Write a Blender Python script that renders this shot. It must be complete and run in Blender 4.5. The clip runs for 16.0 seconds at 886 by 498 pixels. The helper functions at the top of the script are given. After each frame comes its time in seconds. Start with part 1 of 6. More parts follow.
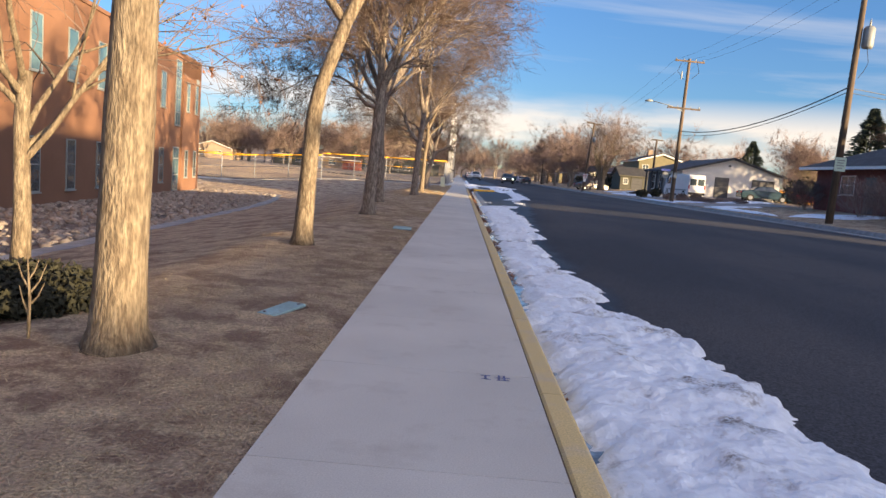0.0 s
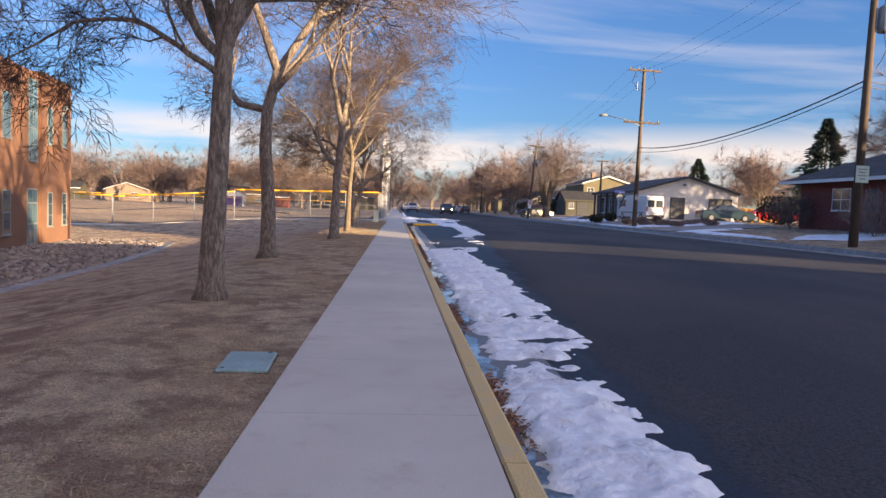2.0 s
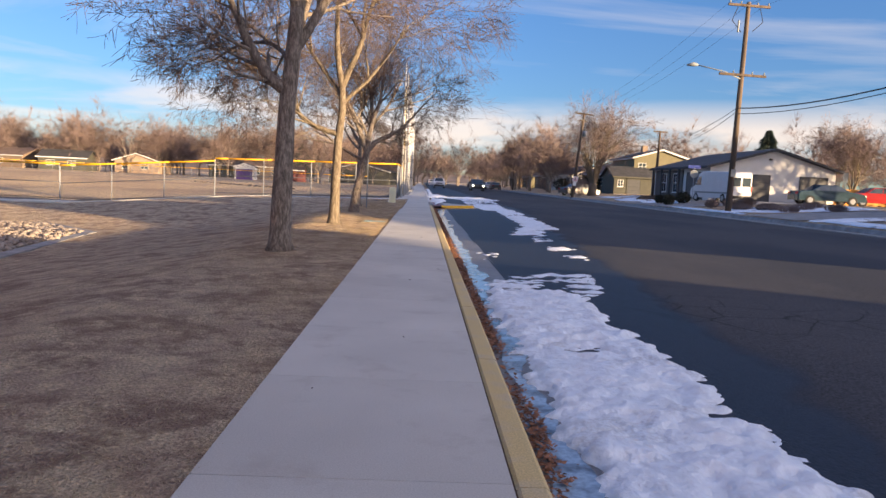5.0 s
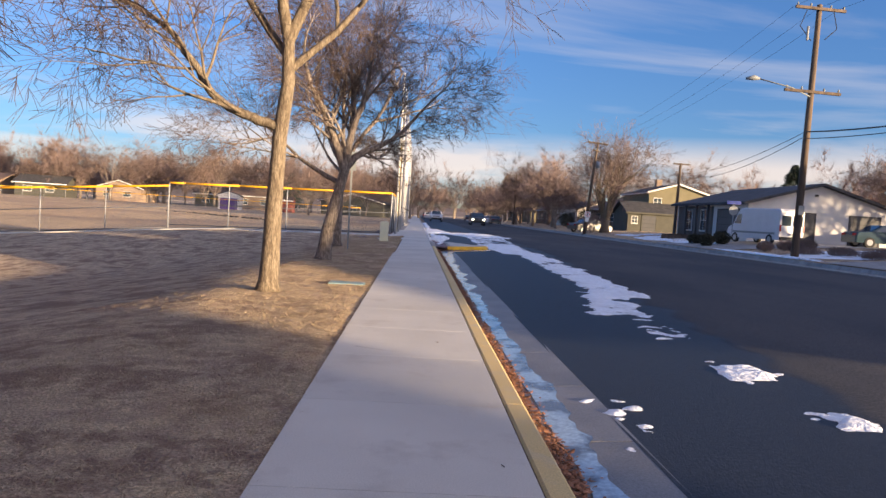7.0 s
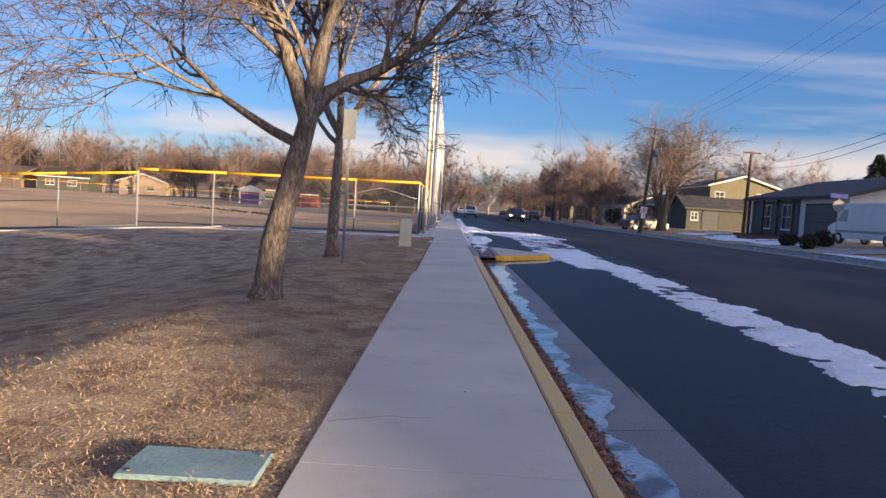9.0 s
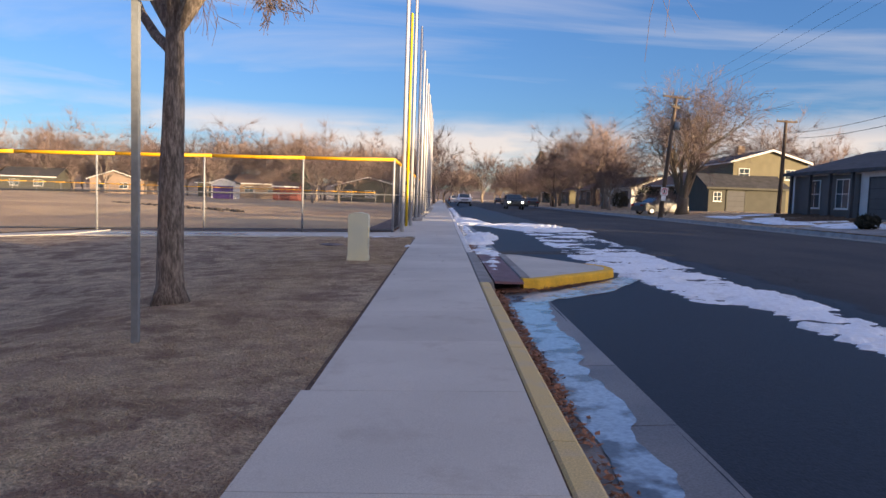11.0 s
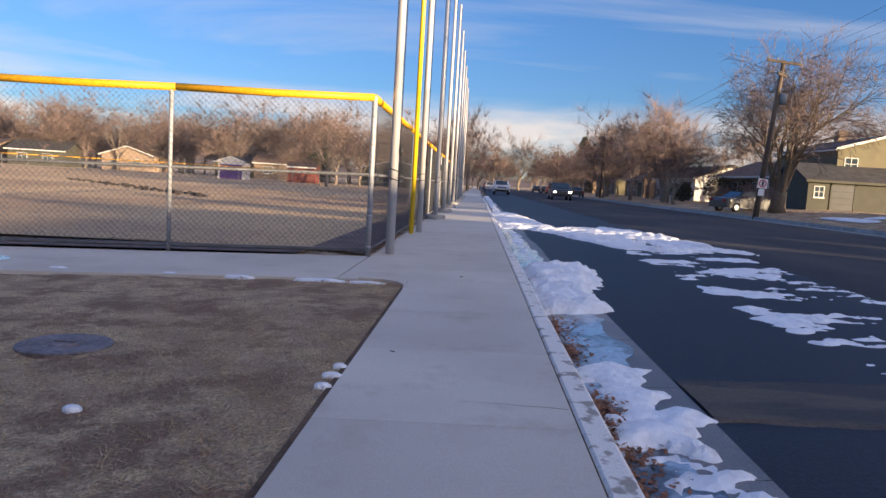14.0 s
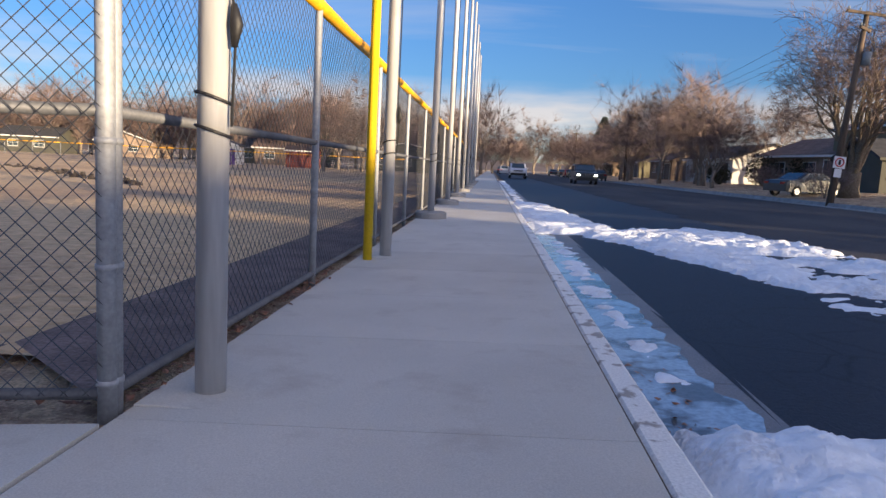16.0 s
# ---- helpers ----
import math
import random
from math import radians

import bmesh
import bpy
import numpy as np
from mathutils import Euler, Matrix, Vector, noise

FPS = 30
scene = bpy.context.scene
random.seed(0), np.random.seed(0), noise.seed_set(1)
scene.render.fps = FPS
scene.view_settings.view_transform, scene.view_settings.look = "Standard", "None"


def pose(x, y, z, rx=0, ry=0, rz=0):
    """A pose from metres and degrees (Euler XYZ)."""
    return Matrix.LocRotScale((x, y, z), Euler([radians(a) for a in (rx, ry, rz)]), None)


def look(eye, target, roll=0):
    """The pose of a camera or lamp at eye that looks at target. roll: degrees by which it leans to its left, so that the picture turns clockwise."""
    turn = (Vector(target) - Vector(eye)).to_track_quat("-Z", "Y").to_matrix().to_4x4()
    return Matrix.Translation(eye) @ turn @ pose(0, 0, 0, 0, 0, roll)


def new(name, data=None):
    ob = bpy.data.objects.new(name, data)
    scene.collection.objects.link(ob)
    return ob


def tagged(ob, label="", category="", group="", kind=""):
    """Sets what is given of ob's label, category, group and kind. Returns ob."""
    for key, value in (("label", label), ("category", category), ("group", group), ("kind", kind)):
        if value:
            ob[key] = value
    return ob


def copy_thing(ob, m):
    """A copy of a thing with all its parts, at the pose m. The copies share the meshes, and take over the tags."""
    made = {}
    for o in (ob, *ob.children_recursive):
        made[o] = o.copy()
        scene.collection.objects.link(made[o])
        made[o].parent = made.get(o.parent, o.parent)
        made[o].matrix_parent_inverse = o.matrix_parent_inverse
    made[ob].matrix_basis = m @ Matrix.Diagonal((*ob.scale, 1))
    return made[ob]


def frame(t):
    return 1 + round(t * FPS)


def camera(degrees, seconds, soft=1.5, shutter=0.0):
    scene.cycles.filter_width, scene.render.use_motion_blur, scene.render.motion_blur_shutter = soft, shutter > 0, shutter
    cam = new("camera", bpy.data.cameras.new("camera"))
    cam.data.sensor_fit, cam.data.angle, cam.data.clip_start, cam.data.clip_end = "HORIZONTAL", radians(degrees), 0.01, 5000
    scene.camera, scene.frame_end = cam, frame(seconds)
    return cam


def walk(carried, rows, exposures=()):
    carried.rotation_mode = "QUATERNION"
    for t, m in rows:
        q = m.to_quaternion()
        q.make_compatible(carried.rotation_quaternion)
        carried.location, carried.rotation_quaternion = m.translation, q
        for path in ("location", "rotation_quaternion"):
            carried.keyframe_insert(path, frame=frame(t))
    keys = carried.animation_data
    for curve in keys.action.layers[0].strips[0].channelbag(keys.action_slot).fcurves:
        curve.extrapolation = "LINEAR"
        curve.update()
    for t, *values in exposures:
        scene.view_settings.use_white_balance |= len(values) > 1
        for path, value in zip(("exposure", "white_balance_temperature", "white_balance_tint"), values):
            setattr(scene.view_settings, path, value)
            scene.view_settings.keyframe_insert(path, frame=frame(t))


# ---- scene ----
cam = camera(64.9, 16.0)
PATH = [
    (0, (0.294, 0.979, 1.007), (0.262, 2.967, 0.788), 4.69),
    (0.5, (0.307, 2.796, 1.049), (0.331, 4.79, 0.891), 4.2),
    (1, (0.349, 4.659, 1.03), (0.438, 6.653, 0.907), 4.1),
    (1.5, (0.328, 6.518, 1.042), (0.455, 8.511, 0.936), 3.4),
    (2, (0.295, 8.385, 1.03), (0.432, 10.377, 0.91), 2.1),
    (2.5, (0.324, 10.123, 1.009), (0.446, 12.113, 0.847), 0.72),
    (3, (0.379, 11.715, 1.027), (0.47, 13.703, 0.824), 0.2),
    (3.2, (0.401, 12.426, 1.021), (0.479, 14.412, 0.802), 0.3),
    (5.3, (0.385, 20.31, 1.027), (0.469, 22.3, 0.847), 3.2),
    (5.5, (0.34, 21.0, 1.021), (0.441, 22.99, 0.852), 3.5),
    (6, (0.249, 22.693, 1.043), (0.394, 24.685, 0.942), 4.3),
    (6.5, (0.206, 24.514, 1.04), (0.323, 26.51, 1.006), 4.1),
    (7, (0.206, 26.322, 1.034), (0.287, 28.318, 0.937), 3.59),
    (7.5, (0.239, 28.103, 1.021), (0.292, 30.099, 0.899), 4.2),
    (8, (0.23, 29.936, 1.027), (0.248, 31.932, 0.9), 4.6),
    (8.5, (0.153, 31.77, 1.05), (0.146, 33.766, 0.924), 4.51),
    (9, (0.163, 33.55, 1.01), (0.152, 35.546, 0.894), 3.71),
    (9.2, (0.165, 34.343, 0.996), (0.163, 36.339, 0.884), 3.71),
    (11.3, (0.318, 42.39, 0.933), (0.309, 44.384, 0.777), 1.42),
    (11.5, (0.308, 43.067, 0.935), (0.284, 45.06, 0.774), 1.32),
    (12, (0.327, 44.792, 0.929), (0.295, 46.785, 0.767), 2.32),
    (12.5, (0.364, 46.593, 0.928), (0.353, 48.587, 0.77), 3.01),
    (13, (0.359, 48.458, 0.917), (0.347, 50.452, 0.766), 3.21),
    (13.5, (0.299, 50.116, 0.931), (0.252, 52.109, 0.77), 3.22),
    (14, (0.29, 51.789, 0.929), (0.205, 53.778, 0.74), 3.43),
    (14.5, (0.299, 53.466, 0.928), (0.201, 55.453, 0.719), 3.92),
    (15, (0.345, 55.016, 0.945), (0.247, 57.002, 0.735), 4.31),
    (15.5, (0.345, 56.604, 0.891), (0.237, 58.588, 0.665), 3.71),
    (16, (0.217, 58.361, 0.849), (0.095, 60.343, 0.614), 2.9),
]
walk(cam, [(t, look(eye, target, roll)) for t, eye, target, roll in PATH],
     exposures=[(0, 1.97, 7250, 5), (1.0, 1.88, 6900, 8), (3.0, 1.87, 6950, 11), (5.5, 1.84, 7050, 9), (7.0, 1.73, 6800, 10), (8.5, 1.62, 6650, 10), (11.5, 1.70, 6950, 9), (14.0, 1.66, 6700, 8), (16.0, 1.56, 6350, 6)])
# ==== world, sun ====
SUN_AZ, SUN_EL = math.atan2(-0.60, 0.80), radians(7.0)
world = bpy.data.worlds.new("sky")
scene.world = world
world.use_nodes = True
wn, wl = world.node_tree.nodes, world.node_tree.links
wn.clear()
w_out = wn.new("ShaderNodeOutputWorld")
w_bg = wn.new("ShaderNodeBackground")
w_bg.inputs["Strength"].default_value = 0.10
w_sky = wn.new("ShaderNodeTexSky")
w_sky.sky_type = "NISHITA"
w_sky.sun_disc = False
w_sky.sun_elevation = SUN_EL
w_sky.sun_rotation = math.pi / 2 - SUN_AZ
w_sky.altitude, w_sky.air_density, w_sky.dust_density, w_sky.ozone_density = 1600, 1.0, 0.25, 3.0
# thin cirrus, in long streaks
w_tc = wn.new("ShaderNodeTexCoord")
w_sep = wn.new("ShaderNodeSeparateXYZ")
wl.new(w_tc.outputs["Generated"], w_sep.inputs[0])


def w_math(op, a, b):
    n = wn.new("ShaderNodeMath")
    n.operation = op
    for k, v in enumerate((a, b)):
        if isinstance(v, (int, float)):
            n.inputs[k].default_value = v
        else:
            wl.new(v, n.inputs[k])
    return n.outputs[0]


w_den = w_math("ADD", w_math("MAXIMUM", w_sep.outputs[2], 0.0), 0.06)
w_u, w_v = w_math("DIVIDE", w_sep.outputs[0], w_den), w_math("DIVIDE", w_sep.outputs[1], w_den)
w_cmb = wn.new("ShaderNodeCombineXYZ")
wl.new(w_math("MULTIPLY", w_u, 0.30), w_cmb.inputs[0])
wl.new(w_math("MULTIPLY", w_v, 0.62), w_cmb.inputs[1])
w_cmb.inputs[2].default_value = 3.3
w_noise = wn.new("ShaderNodeTexNoise")
w_noise.inputs["Scale"].default_value = 0.85
w_noise.inputs["Detail"].default_value = 9.0
w_noise.inputs["Roughness"].default_value = 0.56
w_noise.inputs["Distortion"].default_value = 0.7
wl.new(w_cmb.outputs[0], w_noise.inputs["Vector"])
w_ramp = wn.new("ShaderNodeValToRGB")
w_ramp.color_ramp.elements[0].position, w_ramp.color_ramp.elements[1].position = 0.51, 0.74
wl.new(w_noise.outputs["Fac"], w_ramp.inputs[0])
w_mix = wn.new("ShaderNodeMixRGB")
w_mix.inputs[2].default_value = (2.5, 2.4, 2.6, 1)
wl.new(w_math("MULTIPLY", w_ramp.outputs[0], 0.62), w_mix.inputs[0])
# deeper blue overhead, softer towards the horizon
w_tint = wn.new("ShaderNodeMixRGB")
w_tint.blend_type = "MULTIPLY"
w_tint.inputs[0].default_value = 1.0
w_grad = wn.new("ShaderNodeValToRGB")
w_grad.color_ramp.elements[0].position, w_grad.color_ramp.elements[1].position = 0.0, 0.55
w_grad.color_ramp.elements[0].color, w_grad.color_ramp.elements[1].color = (0.42, 0.44, 0.53, 1), (0.60, 0.77, 1.05, 1)
wl.new(w_sep.outputs[2], w_grad.inputs[0])
wl.new(w_sky.outputs[0], w_tint.inputs[1])
wl.new(w_grad.outputs[0], w_tint.inputs[2])
# the sky brightens towards the low sun
w_dot = wn.new("ShaderNodeVectorMath")
w_dot.operation = "DOT_PRODUCT"
w_dot.inputs[1].default_value = (math.cos(SUN_AZ), math.sin(SUN_AZ), 0.12)
wl.new(w_tc.outputs["Generated"], w_dot.inputs[0])
w_glow = w_math("POWER", w_math("MAXIMUM", w_dot.outputs["Value"], 0.0), 1.2)
w_sc = wn.new("ShaderNodeMixRGB")
w_sc.blend_type = "ADD"
wl.new(w_glow, w_sc.inputs[0])
wl.new(w_tint.outputs[0], w_sc.inputs[1])
w_sc.inputs[2].default_value = (3.6, 2.75, 2.0, 1)
wl.new(w_sc.outputs[0], w_mix.inputs[1])
# a low bank of cream cloud above the horizon
w_low = wn.new("ShaderNodeCombineXYZ")
wl.new(w_math("MULTIPLY", w_sep.outputs[0], 3.2), w_low.inputs[0])
wl.new(w_math("MULTIPLY", w_sep.outputs[1], 3.2), w_low.inputs[1])
wl.new(w_math("MULTIPLY", w_sep.outputs[2], 17.0), w_low.inputs[2])
w_ln = wn.new("ShaderNodeTexNoise")
w_ln.inputs["Scale"].default_value, w_ln.inputs["Detail"].default_value = 1.1, 7.0
wl.new(w_low.outputs[0], w_ln.inputs["Vector"])
w_lr = wn.new("ShaderNodeValToRGB")
w_lr.color_ramp.elements[0].position, w_lr.color_ramp.elements[1].position = 0.40, 0.56
wl.new(w_ln.outputs["Fac"], w_lr.inputs[0])
w_win = wn.new("ShaderNodeValToRGB")
w_win.color_ramp.elements[0].position, w_win.color_ramp.elements[1].position = 0.03, 0.125
w_win.color_ramp.elements[0].color, w_win.color_ramp.elements[1].color = (0, 0, 0, 1), (0, 0, 0, 1)
w_win.color_ramp.elements.new(0.06).color = (1, 1, 1, 1)
w_win.color_ramp.elements.new(0.085).color = (1, 1, 1, 1)
wl.new(w_sep.outputs[2], w_win.inputs[0])
w_bank = wn.new("ShaderNodeMixRGB")
wl.new(w_math("MULTIPLY", w_math("MULTIPLY", w_lr.outputs[0], w_win.outputs[0]), 0.75), w_bank.inputs[0])
wl.new(w_mix.outputs[0], w_bank.inputs[1])
w_bank.inputs[2].default_value = (3.2, 2.75, 2.55, 1)
wl.new(w_bank.outputs[0], w_bg.inputs["Color"])
wl.new(w_bg.outputs[0], w_out.inputs["Surface"])

sun = new("sun", bpy.data.lights.new("sun", "SUN"))
sun.data.energy, sun.data.angle, sun.data.color = 4.2, radians(0.6), (1.0, 0.74, 0.47)
sun_dir = Vector((math.cos(SUN_AZ) * math.cos(SUN_EL), math.sin(SUN_AZ) * math.cos(SUN_EL), math.sin(SUN_EL)))
sun.matrix_basis = look((30, -30, 30), Vector((30, -30, 30)) - sun_dir)

# ==== materials ====


def mat(name, color, rough=0.8, var=0.25, scale=6.0, fine=60.0, bump=0.3, metal=0.0, other=None, stretch=(1, 1, 1), rnd=0.0, spec=0.5, cut=(0.35, 0.68), dist=0.01):
    """Base colour broken up by noise at two scales, with bump from the fine one."""
    m = bpy.data.materials.new(name)
    m.use_nodes = True
    n, l = m.node_tree.nodes, m.node_tree.links
    b = n["Principled BSDF"]
    b.inputs["Roughness"].default_value, b.inputs["Metallic"].default_value = rough, metal
    b.inputs["Specular IOR Level"].default_value = spec
    tc = n.new("ShaderNodeTexCoord")
    mp = n.new("ShaderNodeMapping")
    mp.inputs["Scale"].default_value = stretch
    l.new(tc.outputs["Object"], mp.inputs[0])
    big, small = n.new("ShaderNodeTexNoise"), n.new("ShaderNodeTexNoise")
    for t, s, d in ((big, scale, 5), (small, fine, 4)):
        t.inputs["Scale"].default_value, t.inputs["Detail"].default_value = s, d
        l.new(mp.outputs[0], t.inputs["Vector"])
    ramp = n.new("ShaderNodeValToRGB")
    ramp.color_ramp.elements[0].position, ramp.color_ramp.elements[1].position = cut
    c = Vector(color)
    lo, hi = c * (1 - var), c * (1 + var)
    if other:
        lo, hi = c, Vector(other)
    ramp.color_ramp.elements[0].color, ramp.color_ramp.elements[1].color = (*lo, 1), (*hi, 1)
    l.new(big.outputs["Fac"], ramp.inputs[0])
    mul = n.new("ShaderNodeMixRGB")
    mul.blend_type = "MULTIPLY"
    mul.inputs[0].default_value = min(1.0, var * 2 + 0.15)
    r2 = n.new("ShaderNodeValToRGB")
    r2.color_ramp.elements[0].position, r2.color_ramp.elements[1].position = 0.3, 0.7
    r2.color_ramp.elements[0].color, r2.color_ramp.elements[1].color = (0.55, 0.55, 0.55, 1), (1.25, 1.25, 1.25, 1)
    l.new(small.outputs["Fac"], r2.inputs[0])
    l.new(ramp.outputs[0], mul.inputs[1])
    l.new(r2.outputs[0], mul.inputs[2])
    last = mul.outputs[0]
    if rnd:
        oi = n.new("ShaderNodeObjectInfo")
        hv = n.new("ShaderNodeHueSaturation")
        mr = n.new("ShaderNodeMapRange")
        mr.inputs["To Min"].default_value, mr.inputs["To Max"].default_value = 1 - rnd, 1 + rnd
        l.new(oi.outputs["Random"], mr.inputs["Value"])
        l.new(mr.outputs[0], hv.inputs["Value"])
        l.new(last, hv.inputs["Color"])
        last = hv.outputs[0]
    l.new(last, b.inputs["Base Color"])
    if bump:
        bp = n.new("ShaderNodeBump")
        bp.inputs["Strength"].default_value, bp.inputs["Distance"].default_value = bump, dist
        l.new(small.outputs["Fac"], bp.inputs["Height"])
        l.new(bp.outputs[0], b.inputs["Normal"])
    return m


def nodes_of(m):
    return m.node_tree.nodes, m.node_tree.links, m.node_tree.nodes["Principled BSDF"]


M_concrete = mat("concrete", (0.58, 0.555, 0.50), 0.85, 0.08, 0.9, 160, 0.15, rnd=0.05, dist=0.003)
n, l, b = nodes_of(M_concrete)
stc = n.new("ShaderNodeTexCoord")
stn = n.new("ShaderNodeTexNoise")
stn.inputs["Scale"].default_value, stn.inputs["Detail"].default_value, stn.inputs["Roughness"].default_value = 2.3, 8, 0.68
l.new(stc.outputs["Object"], stn.inputs["Vector"])
str_ = n.new("ShaderNodeMapRange")
str_.inputs["From Min"].default_value, str_.inputs["From Max"].default_value = 0.54, 0.74
str_.inputs["To Max"].default_value = 0.55
l.new(stn.outputs["Fac"], str_.inputs["Value"])
stm = n.new("ShaderNodeMixRGB")
stm.inputs[2].default_value = (0.36, 0.315, 0.27, 1)
l.new(str_.outputs[0], stm.inputs[0])
l.new(b.inputs["Base Color"].links[0].from_socket, stm.inputs[1])
l.new(stm.outputs[0], b.inputs["Base Color"])
M_concrete_old = mat("old_concrete", (0.30, 0.29, 0.28), 0.85, 0.22, 2.5, 90, 0.3, rnd=0.06, dist=0.004)
M_yellow_curb = mat("yellow_curb", (0.68, 0.51, 0.23), 0.75, 0.2, 5, 120, 0.3, other=(0.58, 0.48, 0.32), rnd=0.05, dist=0.003, cut=(0.5, 0.75))
M_yellow_fresh = mat("fresh_yellow_paint", (0.80, 0.45, 0.02), 0.6, 0.15, 4, 60, 0.3, dist=0.004)
M_white_curb = mat("worn_white_curb", (0.80, 0.79, 0.76), 0.8, 0.12, 9, 90, 0.3, other=(0.36, 0.33, 0.30), cut=(0.56, 0.62), rnd=0.05, dist=0.003)
M_asphalt = mat("asphalt", (0.056, 0.060, 0.070), 0.8, 0.22, 0.35, 110, 0.8, spec=0.15, other=(0.084, 0.083, 0.088), dist=0.004, cut=(0.4, 0.6), stretch=(1, 0.35, 1))
M_wet = mat("damp_asphalt", (0.024, 0.029, 0.040), 0.55, 0.25, 1.2, 140, 0.5, dist=0.004)
M_patch = mat("repaired_asphalt", (0.045, 0.047, 0.055), 0.85, 0.3, 2.2, 90, 0.8, other=(0.10, 0.088, 0.078), dist=0.006, stretch=(0.5, 1.5, 1), cut=(0.46, 0.58))
M_gutter = mat("wet_gutter_concrete", (0.24, 0.235, 0.24), 0.5, 0.25, 1.6, 90, 0.15, other=(0.155, 0.16, 0.175), dist=0.002, rnd=0.12)
M_ice = mat("meltwater_ice", (0.34, 0.46, 0.59), 0.14, 0.2, 4, 40, 0.12, other=(0.11, 0.125, 0.15), dist=0.003, cut=(0.47, 0.58))
M_snow = mat("old_snow", (0.86, 0.91, 0.97), 0.6, 0.03, 7, 17, 0.8, dist=0.035)
M_dirt_snow = mat("grit_on_snow", (0.16, 0.14, 0.13), 0.9, 0.3, 9, 60, 0.5)
M_lawn = mat("dormant_lawn", (0.54, 0.395, 0.275), 0.95, 0.5, 4.5, 60, 1.0, other=(0.76, 0.60, 0.39), cut=(0.40, 0.62), dist=0.07)
M_blade = mat("dry_grass", (0.33, 0.245, 0.155), 0.9, 0.35, 1.2, 15, 0.0)
M_field = mat("infield_grass", (0.46, 0.31, 0.185), 0.95, 0.2, 0.10, 7, 0.7, other=(0.64, 0.45, 0.25), dist=0.15, cut=(0.42, 0.6))
M_bark = mat("grey_brown_bark", (0.145, 0.117, 0.096), 0.9, 0.45, 30, 80, 1.0, other=(0.32, 0.265, 0.22), stretch=(1, 1, 0.26), dist=0.02, rnd=0.10, cut=(0.4, 0.62))
M_bark_pale = mat("pale_ridged_bark", (0.135, 0.103, 0.072), 0.9, 0.4, 30, 80, 1.0, other=(0.245, 0.20, 0.145), stretch=(1, 1, 0.26), dist=0.02, cut=(0.4, 0.62))
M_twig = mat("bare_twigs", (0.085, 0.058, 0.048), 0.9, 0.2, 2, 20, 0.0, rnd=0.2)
# paler than the near twigs: distance haze is put into the colour
M_twig_far = mat("hazed_bare_twigs", (0.19, 0.138, 0.125), 0.95, 0.25, 0.4, 3, 0.0, rnd=0.25)
M_pine = mat("spruce_needles", (0.034, 0.050, 0.034), 0.9, 0.4, 1.5, 14, 0.0, rnd=0.15)
M_shrub = mat("dark_evergreen_shrub", (0.036, 0.036, 0.020), 0.9, 0.4, 3, 20, 0.0, rnd=0.2)
M_dryleaf = mat("dead_leaves", (0.26, 0.12, 0.07), 0.85, 0.5, 14, 50, 0.0)
M_rock = mat("river_rock", (0.34, 0.285, 0.24), 0.85, 0.3, 3, 40, 0.4, rnd=0.35)
M_rockbed = mat("gravel_bed", (0.20, 0.165, 0.14), 0.95, 0.4, 7, 40, 1.0, dist=0.04)
M_steel = mat("galvanised_steel", (0.36, 0.375, 0.40), 0.6, 0.12, 8, 60, 0.05, metal=0.3)
# darker copy of the galvanised steel, for bottom and middle rails
M_rail = mat("dark_galvanised_rail", (0.13, 0.135, 0.15), 0.6, 0.15, 8, 60, 0.05, metal=0.3)
M_wire = mat("chain_link_wire", (0.10, 0.105, 0.115), 0.55, 0.05, 8, 60, 0.0, metal=0.3)
M_pole = mat("brushed_aluminium", (0.55, 0.55, 0.56), 0.42, 0.06, 2, 40, 0.05, metal=0.25, stretch=(1, 1, 0.1))
M_yellow_pole = mat("yellow_enamel", (0.80, 0.55, 0.02), 0.35, 0.06, 3, 40, 0.03)
M_cap = mat("yellow_plastic_fence_cap", (0.78, 0.40, 0.008), 0.5, 0.12, 2, 20, 0.1)
M_black = mat("black_rubber", (0.012, 0.012, 0.014), 0.6, 0.2, 6, 40, 0.1)
M_utility = mat("pale_green_plastic", (0.68, 0.70, 0.53), 0.6, 0.05, 3, 90, 0.02, other=(0.82, 0.79, 0.54))
M_lid = mat("teal_plastic_lid", (0.25, 0.38, 0.39), 0.55, 0.15, 3, 60, 0.2, rnd=0.1)
M_iron = mat("rusty_cast_iron", (0.21, 0.175, 0.18), 0.6, 0.35, 5, 40, 0.5, metal=0.4)
M_plate = mat("dark_red_tread_plate", (0.25, 0.14, 0.15), 0.55, 0.2, 3, 60, 0.2, metal=0.2)
M_polewood = mat("weathered_pole_wood", (0.115, 0.083, 0.06), 0.9, 0.35, 4, 30, 0.6, stretch=(1, 1, 0.08), rnd=0.2)
M_cable = mat("cable", (0.02, 0.02, 0.022), 0.6, 0.1, 3, 20, 0)
M_grey_metal = mat("grey_painted_metal", (0.22, 0.24, 0.25), 0.5, 0.1, 3, 30, 0.05)
M_sign_white = mat("white_sign_face", (0.75, 0.75, 0.74), 0.5, 0.05, 6, 40, 0)
M_sign_green = mat("pale_green_sign", (0.42, 0.55, 0.47), 0.5, 0.08, 6, 40, 0)
M_sign_blue = mat("blue_street_sign", (0.12, 0.16, 0.50), 0.5, 0.08, 6, 40, 0)
M_red_ink = mat("red_sign_ink", (0.55, 0.03, 0.03), 0.5, 0.05, 6, 40, 0)
M_stucco = mat("terracotta_stucco", (0.20, 0.100, 0.060), 0.9, 0.14, 0.45, 45, 0.3, other=(0.25, 0.130, 0.080), dist=0.01)
